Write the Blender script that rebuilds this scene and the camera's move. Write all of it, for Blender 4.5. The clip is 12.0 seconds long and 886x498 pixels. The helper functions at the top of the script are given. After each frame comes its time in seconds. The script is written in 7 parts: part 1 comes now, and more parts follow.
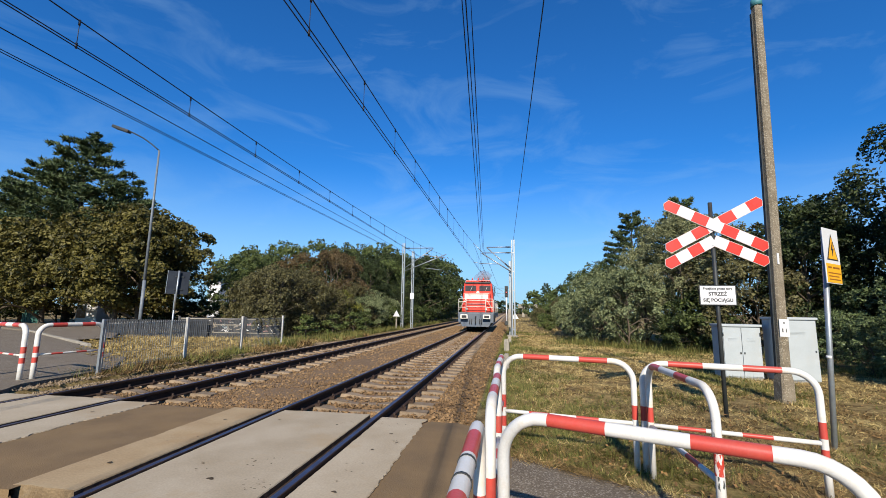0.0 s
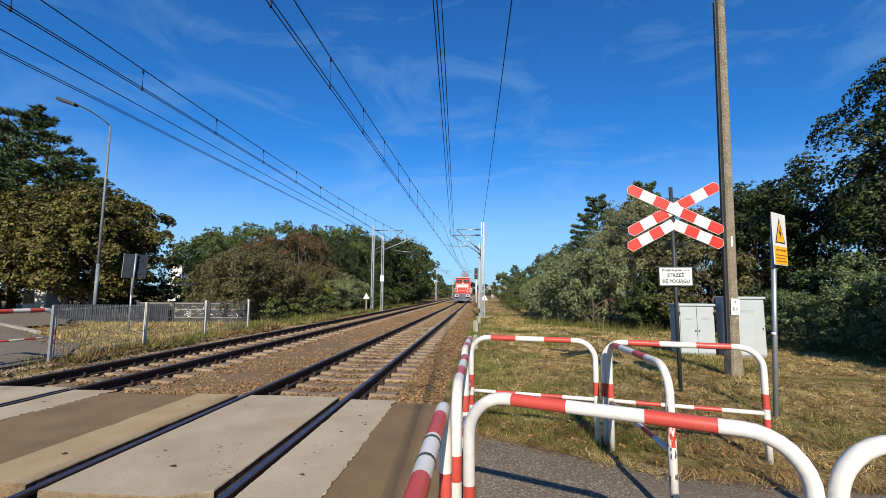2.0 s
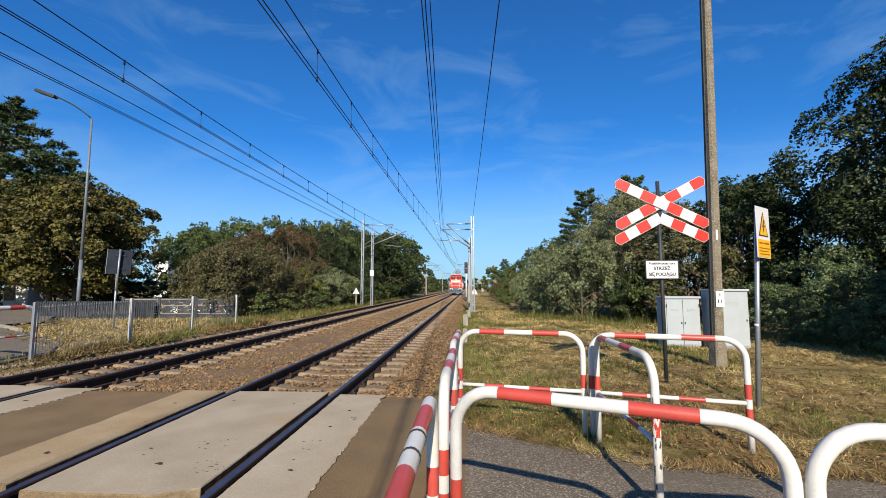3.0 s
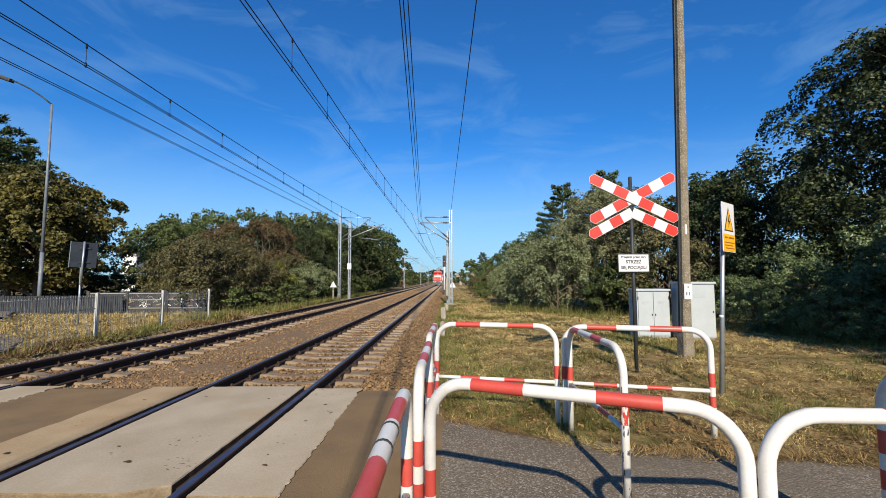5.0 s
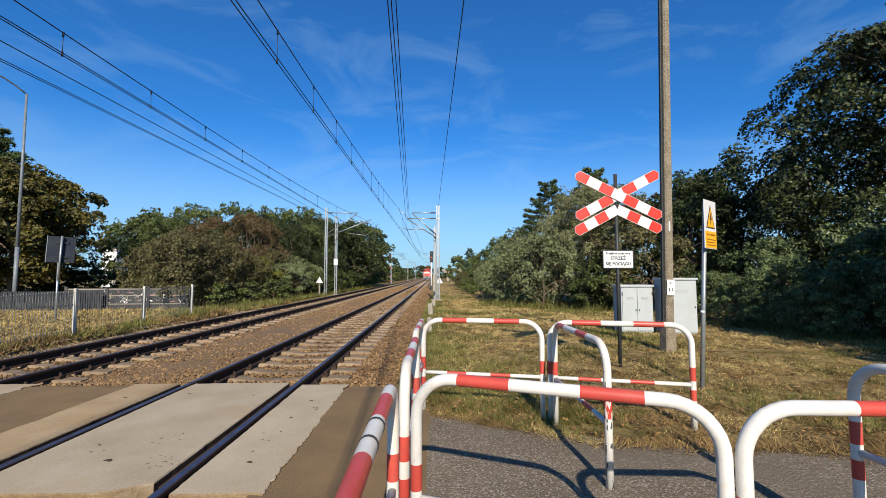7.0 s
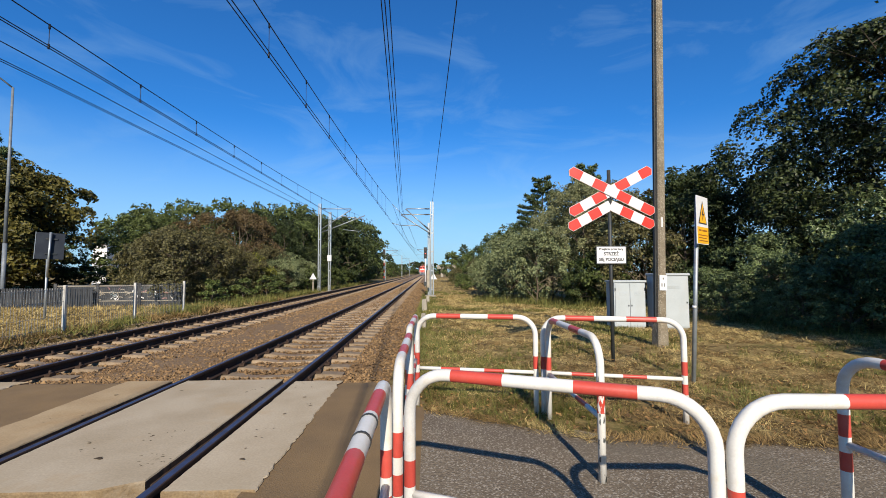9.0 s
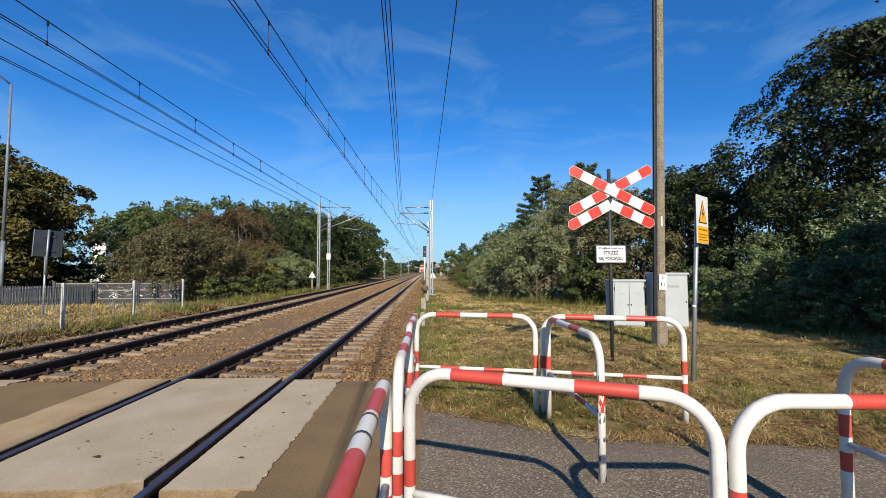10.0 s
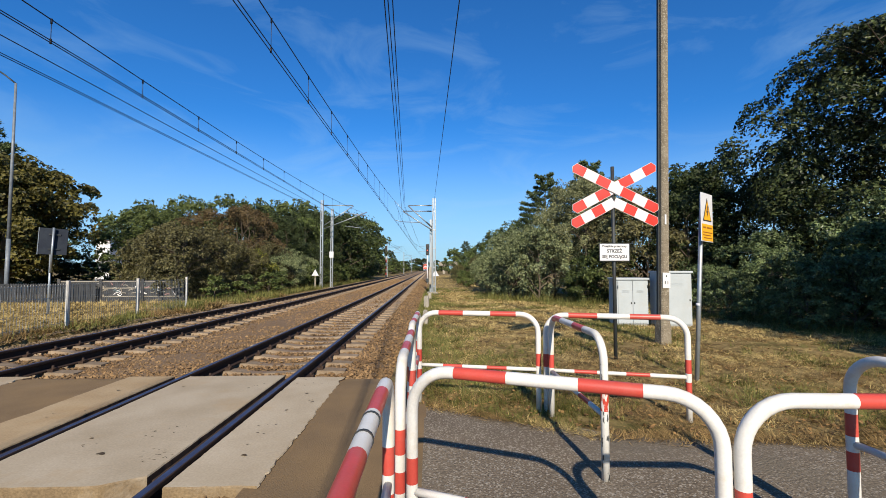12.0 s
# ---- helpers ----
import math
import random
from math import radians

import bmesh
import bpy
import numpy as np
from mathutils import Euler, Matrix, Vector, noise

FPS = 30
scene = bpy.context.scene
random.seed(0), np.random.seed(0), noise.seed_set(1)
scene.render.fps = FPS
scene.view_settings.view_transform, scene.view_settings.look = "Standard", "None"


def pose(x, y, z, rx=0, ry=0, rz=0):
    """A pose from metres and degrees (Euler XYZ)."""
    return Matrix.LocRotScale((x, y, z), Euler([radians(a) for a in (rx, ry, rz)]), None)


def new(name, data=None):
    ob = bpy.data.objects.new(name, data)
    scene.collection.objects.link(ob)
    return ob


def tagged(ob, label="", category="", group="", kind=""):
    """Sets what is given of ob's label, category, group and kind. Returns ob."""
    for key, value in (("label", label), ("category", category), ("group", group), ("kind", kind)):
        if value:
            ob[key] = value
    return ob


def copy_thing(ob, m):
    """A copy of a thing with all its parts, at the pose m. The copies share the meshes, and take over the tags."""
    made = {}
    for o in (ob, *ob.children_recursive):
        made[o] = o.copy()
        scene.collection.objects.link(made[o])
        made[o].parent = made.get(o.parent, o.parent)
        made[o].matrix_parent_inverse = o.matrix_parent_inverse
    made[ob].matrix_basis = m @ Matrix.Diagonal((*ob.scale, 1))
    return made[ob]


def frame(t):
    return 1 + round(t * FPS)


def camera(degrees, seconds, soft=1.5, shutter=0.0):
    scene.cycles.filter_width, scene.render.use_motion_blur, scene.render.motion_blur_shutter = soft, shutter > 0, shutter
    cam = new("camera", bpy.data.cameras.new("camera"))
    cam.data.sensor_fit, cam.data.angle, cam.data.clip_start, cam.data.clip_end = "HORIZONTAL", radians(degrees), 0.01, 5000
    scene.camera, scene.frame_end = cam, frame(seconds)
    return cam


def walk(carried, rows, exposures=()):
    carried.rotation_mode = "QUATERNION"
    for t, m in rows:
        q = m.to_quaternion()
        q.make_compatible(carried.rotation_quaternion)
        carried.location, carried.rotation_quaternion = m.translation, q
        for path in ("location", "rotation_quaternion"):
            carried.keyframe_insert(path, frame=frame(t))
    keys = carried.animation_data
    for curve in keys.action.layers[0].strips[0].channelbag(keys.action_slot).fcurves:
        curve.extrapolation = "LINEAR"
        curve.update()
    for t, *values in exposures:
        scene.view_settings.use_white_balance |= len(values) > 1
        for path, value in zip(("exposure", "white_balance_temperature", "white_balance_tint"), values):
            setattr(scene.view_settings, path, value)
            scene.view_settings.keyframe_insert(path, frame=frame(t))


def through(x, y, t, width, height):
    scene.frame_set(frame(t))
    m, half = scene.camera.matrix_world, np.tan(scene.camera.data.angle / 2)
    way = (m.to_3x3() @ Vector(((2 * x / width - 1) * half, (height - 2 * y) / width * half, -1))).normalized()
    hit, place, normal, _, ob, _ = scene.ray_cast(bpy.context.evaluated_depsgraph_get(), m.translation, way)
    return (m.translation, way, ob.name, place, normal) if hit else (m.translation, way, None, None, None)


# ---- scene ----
cam = camera(92.46, 12.0, 0.7)
PATH = [
    (0.0, pose(2.604, -0.013, 1.477, 98.240, -0.740, 8.751)),
    (0.5, pose(2.615, -0.002, 1.477, 97.439, -0.632, 8.350)),
    (1.0, pose(2.617, -0.002, 1.481, 96.809, -0.384, 6.985)),
    (1.5, pose(2.621, -0.005, 1.483, 96.272, -0.341, 5.680)),
    (2.0, pose(2.622, -0.008, 1.485, 95.880, -0.282, 4.786)),
    (2.5, pose(2.630, -0.001, 1.486, 95.449, -0.137, 4.170)),
    (3.0, pose(2.640, 0.001, 1.485, 95.122, 0.066, 3.478)),
    (5.0, pose(2.660, -0.015, 1.488, 94.199, 0.182, 0.556)),
    (5.5, pose(2.665, -0.018, 1.488, 93.981, 0.178, -0.065)),
    (6.0, pose(2.664, -0.022, 1.489, 93.862, 0.155, -0.497)),
    (6.5, pose(2.660, -0.017, 1.489, 93.740, 0.078, -0.911)),
    (7.0, pose(2.663, -0.017, 1.490, 93.622, 0.114, -1.175)),
    (9.0, pose(2.667, -0.006, 1.487, 93.092, 0.223, -1.972)),
    (9.5, pose(2.666, -0.001, 1.488, 92.956, 0.155, -2.073)),
    (10.0, pose(2.660, 0.007, 1.486, 92.914, 0.066, -2.089)),
    (10.5, pose(2.660, 0.005, 1.487, 92.909, 0.049, -2.080)),
    (11.0, pose(2.660, 0.009, 1.485, 92.846, -0.043, -2.020)),
    (11.5, pose(2.659, 0.012, 1.486, 92.735, -0.072, -1.958)),
    (12.0, pose(2.661, 0.020, 1.484, 92.671, 0.026, -1.714)),]
# the picture warms a little as the view turns from the open sky
walk(cam, PATH, [(0.0, 0.72, 6230, 10), (1.5, 0.72, 6330, 10), (3.0, 0.72, 6420, 10), (5.0, 0.72, 6470, 10), (12.0, 0.72, 6500, 10)])

# ---- world, sun ----
SUN_ELEVATION, SUN_SIDE = 30.0, 3.9      # degrees; the sun stands behind the eye, a little to the right
world = bpy.data.worlds.new("sky")
scene.world = world
world.use_nodes = True
wn = world.node_tree.nodes
wl = world.node_tree.links
wn.clear()
sky = wn.new("ShaderNodeTexSky")
sky.sky_type = "NISHITA"
sky.sun_disc = False
sky.sun_elevation = radians(SUN_ELEVATION)
sky.sun_rotation = radians(180 - SUN_SIDE)
sky.air_density, sky.dust_density, sky.ozone_density = 1.0, 0.6, 3.0
sky.altitude = 100
# thin wisps of cirrus
coord = wn.new("ShaderNodeTexCoord")
mapping = wn.new("ShaderNodeMapping")
mapping.inputs["Scale"].default_value = (2.2, 1.3, 6.0)
mapping.inputs["Rotation"].default_value = (0.25, 0.35, 0.5)
wisp = wn.new("ShaderNodeTexNoise")
wisp.inputs["Scale"].default_value, wisp.inputs["Detail"].default_value = 1.7, 7
wisp.inputs["Roughness"].default_value, wisp.inputs["Distortion"].default_value = 0.58, 1.1
ramp = wn.new("ShaderNodeValToRGB")
ramp.color_ramp.elements[0].position, ramp.color_ramp.elements[1].position = 0.50, 0.86
ramp.color_ramp.elements[1].color = (0.30, 0.30, 0.30, 1)
mixs = wn.new("ShaderNodeMixRGB")
mixs.inputs[2].default_value = (4.2, 6.6, 8.6, 1)
tint = wn.new("ShaderNodeMixRGB")
tint.blend_type = "MULTIPLY"
tint.inputs[0].default_value = 1.0
tint.inputs[2].default_value = (0.262, 0.925, 1.59, 1)
back = wn.new("ShaderNodeBackground")
back.inputs["Strength"].default_value = 0.0585
outw = wn.new("ShaderNodeOutputWorld")
wl.new(coord.outputs["Generated"], mapping.inputs["Vector"])
wl.new(mapping.outputs[0], wisp.inputs["Vector"])
wl.new(wisp.outputs["Fac"], ramp.inputs[0])
wl.new(ramp.outputs["Color"], mixs.inputs[0])
wl.new(sky.outputs[0], tint.inputs[1])
wl.new(tint.outputs[0], mixs.inputs[1])
# pale haze low over the horizon
split = wn.new("ShaderNodeSeparateXYZ")
wl.new(coord.outputs["Generated"], split.inputs[0])
low_sky = wn.new("ShaderNodeMapRange")
low_sky.interpolation_type = "SMOOTHSTEP"
low_sky.inputs["From Min"].default_value, low_sky.inputs["From Max"].default_value = -0.02, 0.33
low_sky.inputs["To Min"].default_value, low_sky.inputs["To Max"].default_value = 0.75, 0.0
wl.new(split.outputs[2], low_sky.inputs["Value"])
haze = wn.new("ShaderNodeMixRGB")
haze.inputs[2].default_value = (5.2, 7.5, 9.1, 1)
wl.new(low_sky.outputs[0], haze.inputs[0])
wl.new(mixs.outputs[0], haze.inputs[1])
wl.new(haze.outputs[0], back.inputs["Color"])
wl.new(back.outputs[0], outw.inputs["Surface"])

sun_data = bpy.data.lights.new("sun", "SUN")
sun_data.energy, sun_data.angle, sun_data.color = 4.9, radians(0.53), (1.0, 0.89, 0.735)
sun = new("sun", sun_data)
away = Vector((-math.sin(radians(SUN_SIDE)) * math.cos(radians(SUN_ELEVATION)),
               math.cos(radians(SUN_SIDE)) * math.cos(radians(SUN_ELEVATION)), -math.sin(radians(SUN_ELEVATION))))
sun.matrix_basis = Matrix.Translation((8, -20, 30)) @ away.to_track_quat("-Z", "Y").to_matrix().to_4x4()


# ---- materials ----
def material(name, base, second=None, scale=6.0, rough=0.7, metal=0.0, bump=0.15, fine=60.0, stain=None, amount=0.35,
             island=0.0, objects=0.0, spec=0.4, object_space=True, speck=None, flake=None):
    """A surface with patches of a second colour, fine grain, stains and relief; sizes in metres of the thing."""
    m = bpy.data.materials.new(name)
    m.use_nodes = True
    n, l = m.node_tree.nodes, m.node_tree.links
    b = n["Principled BSDF"]
    tc = n.new("ShaderNodeTexCoord")
    src = tc.outputs["Object"] if object_space else n.new("ShaderNodeNewGeometry").outputs["Position"]
    second = second or tuple(c * 0.7 for c in base)
    big = n.new("ShaderNodeTexNoise")
    big.inputs["Scale"].default_value, big.inputs["Detail"].default_value = scale, 6
    l.new(src, big.inputs["Vector"])
    r1 = n.new("ShaderNodeValToRGB")
    r1.color_ramp.elements[0].position, r1.color_ramp.elements[1].position = 0.35, 0.68
    r1.color_ramp.elements[0].color, r1.color_ramp.elements[1].color = (*base, 1), (*second, 1)
    l.new(big.outputs["Fac"], r1.inputs[0])
    color = r1.outputs["Color"]
    small = n.new("ShaderNodeTexNoise")
    small.inputs["Scale"].default_value, small.inputs["Detail"].default_value = fine, 4
    l.new(src, small.inputs["Vector"])
    mul = n.new("ShaderNodeMixRGB")
    mul.blend_type = "OVERLAY"
    mul.inputs[0].default_value = amount
    l.new(color, mul.inputs[1])
    l.new(small.outputs["Fac"], mul.inputs[2])
    color = mul.outputs[0]
    if speck:
        vo = n.new("ShaderNodeTexVoronoi")
        vo.inputs["Scale"].default_value = speck[0]
        l.new(src, vo.inputs["Vector"])
        sr = n.new("ShaderNodeValToRGB")
        sr.color_ramp.elements[0].position, sr.color_ramp.elements[1].position = speck[2], speck[2] + 0.12
        l.new(vo.outputs["Color"], sr.inputs[0])
        sm = n.new("ShaderNodeMixRGB")
        l.new(sr.outputs["Color"], sm.inputs[0])
        l.new(color, sm.inputs[1])
        sm.inputs[2].default_value = (*speck[1], 1)
        color = sm.outputs[0]
    if flake:
        fm = n.new("ShaderNodeMapping")
        fm.inputs["Scale"].default_value = (1, 1, 0.35)
        l.new(src, fm.inputs["Vector"])
        fn = n.new("ShaderNodeTexNoise")
        fn.inputs["Scale"].default_value, fn.inputs["Detail"].default_value = flake[0], 5
        l.new(fm.outputs[0], fn.inputs["Vector"])
        fr = n.new("ShaderNodeValToRGB")
        fr.color_ramp.elements[0].position, fr.color_ramp.elements[1].position = flake[2], flake[2] + 0.03
        l.new(fn.outputs["Fac"], fr.inputs[0])
        fx = n.new("ShaderNodeMixRGB")
        l.new(fr.outputs["Color"], fx.inputs[0])
        l.new(color, fx.inputs[1])
        fx.inputs[2].default_value = (*flake[1], 1)
        color = fx.outputs[0]
    if stain:
        st = n.new("ShaderNodeTexNoise")
        st.inputs["Scale"].default_value, st.inputs["Detail"].default_value = scale * 0.35, 8
        st.inputs["Roughness"].default_value = 0.7
        l.new(src, st.inputs["Vector"])
        r2 = n.new("ShaderNodeValToRGB")
        r2.color_ramp.elements[0].position, r2.color_ramp.elements[1].position = 0.52, 0.72
        l.new(st.outputs["Fac"], r2.inputs[0])
        mx = n.new("ShaderNodeMixRGB")
        l.new(r2.outputs["Color"], mx.inputs[0])
        l.new(color, mx.inputs[1])
        mx.inputs[2].default_value = (*stain, 1)
        color = mx.outputs[0]
    for span, node, socket in ((island, "ShaderNodeNewGeometry", "Random Per Island"), (objects, "ShaderNodeObjectInfo", "Random")):
        if span:
            rnd = n.new(node)
            rng = n.new("ShaderNodeMapRange")
            rng.inputs["To Min"].default_value, rng.inputs["To Max"].default_value = 1 - span, 1 + span
            l.new(rnd.outputs[socket], rng.inputs["Value"])
            hs = n.new("ShaderNodeHueSaturation")
            l.new(rng.outputs[0], hs.inputs["Value"])
            l.new(color, hs.inputs["Color"])
            color = hs.outputs[0]
    l.new(color, b.inputs["Base Color"])
    rr = n.new("ShaderNodeMapRange")
    rr.inputs["To Min"].default_value, rr.inputs["To Max"].default_value = max(rough - 0.12, 0.02), min(rough + 0.12, 1)
    l.new(big.outputs["Fac"], rr.inputs["Value"])
    l.new(rr.outputs[0], b.inputs["Roughness"])
    b.inputs["Metallic"].default_value = metal
    b.inputs["Specular IOR Level"].default_value = spec
    if bump:
        bp = n.new("ShaderNodeBump")
        bp.inputs["Strength"].default_value, bp.inputs["Distance"].default_value = bump, 0.01
        l.new(small.outputs["Fac"], bp.inputs["Height"])
        l.new(bp.outputs[0], b.inputs["Normal"])
    return m


def leafy(name, dark, light, hue=0.0, through=0.25, rough=0.55, start=0.25):
    """Leaves: each island its own shade, some light let through."""
    m = bpy.data.materials.new(name)
    m.use_nodes = True
    n, l = m.node_tree.nodes, m.node_tree.links
    b = n["Principled BSDF"]
    g = n.new("ShaderNodeNewGeometry")
    tc = n.new("ShaderNodeTexCoord")
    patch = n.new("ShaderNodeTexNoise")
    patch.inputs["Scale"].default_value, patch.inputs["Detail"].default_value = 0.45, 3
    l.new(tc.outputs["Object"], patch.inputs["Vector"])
    # wide random tones also paint in the contrast of lit and shaded leaves
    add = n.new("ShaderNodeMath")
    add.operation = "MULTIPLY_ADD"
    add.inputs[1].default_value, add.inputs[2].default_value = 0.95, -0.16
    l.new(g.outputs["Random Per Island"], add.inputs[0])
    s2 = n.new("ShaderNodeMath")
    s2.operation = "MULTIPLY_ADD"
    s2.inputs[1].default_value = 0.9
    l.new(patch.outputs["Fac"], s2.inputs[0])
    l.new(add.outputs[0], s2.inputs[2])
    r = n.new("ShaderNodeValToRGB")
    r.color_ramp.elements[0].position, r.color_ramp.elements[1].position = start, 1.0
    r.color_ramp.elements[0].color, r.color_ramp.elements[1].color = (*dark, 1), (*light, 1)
    l.new(s2.outputs[0], r.inputs[0])
    oi = n.new("ShaderNodeObjectInfo")
    rng = n.new("ShaderNodeMapRange")
    rng.inputs["To Min"].default_value, rng.inputs["To Max"].default_value = 0.8, 1.2
    l.new(oi.outputs["Random"], rng.inputs["Value"])
    hs = n.new("ShaderNodeHueSaturation")
    l.new(rng.outputs[0], hs.inputs["Value"])
    l.new(r.outputs["Color"], hs.inputs["Color"])
    l.new(hs.outputs[0], b.inputs["Base Color"])
    b.inputs["Roughness"].default_value = rough
    b.inputs["Specular IOR Level"].default_value = 0.3
    tr = n.new("ShaderNodeBsdfTranslucent")
    l.new(hs.outputs[0], tr.inputs["Color"])
    mx = n.new("ShaderNodeMixShader")
    mx.inputs[0].default_value = through
    l.new(b.outputs[0], mx.inputs[1])
    l.new(tr.outputs[0], mx.inputs[2])
    l.new(mx.outputs[0], n["Material Output"].inputs["Surface"])
    return m


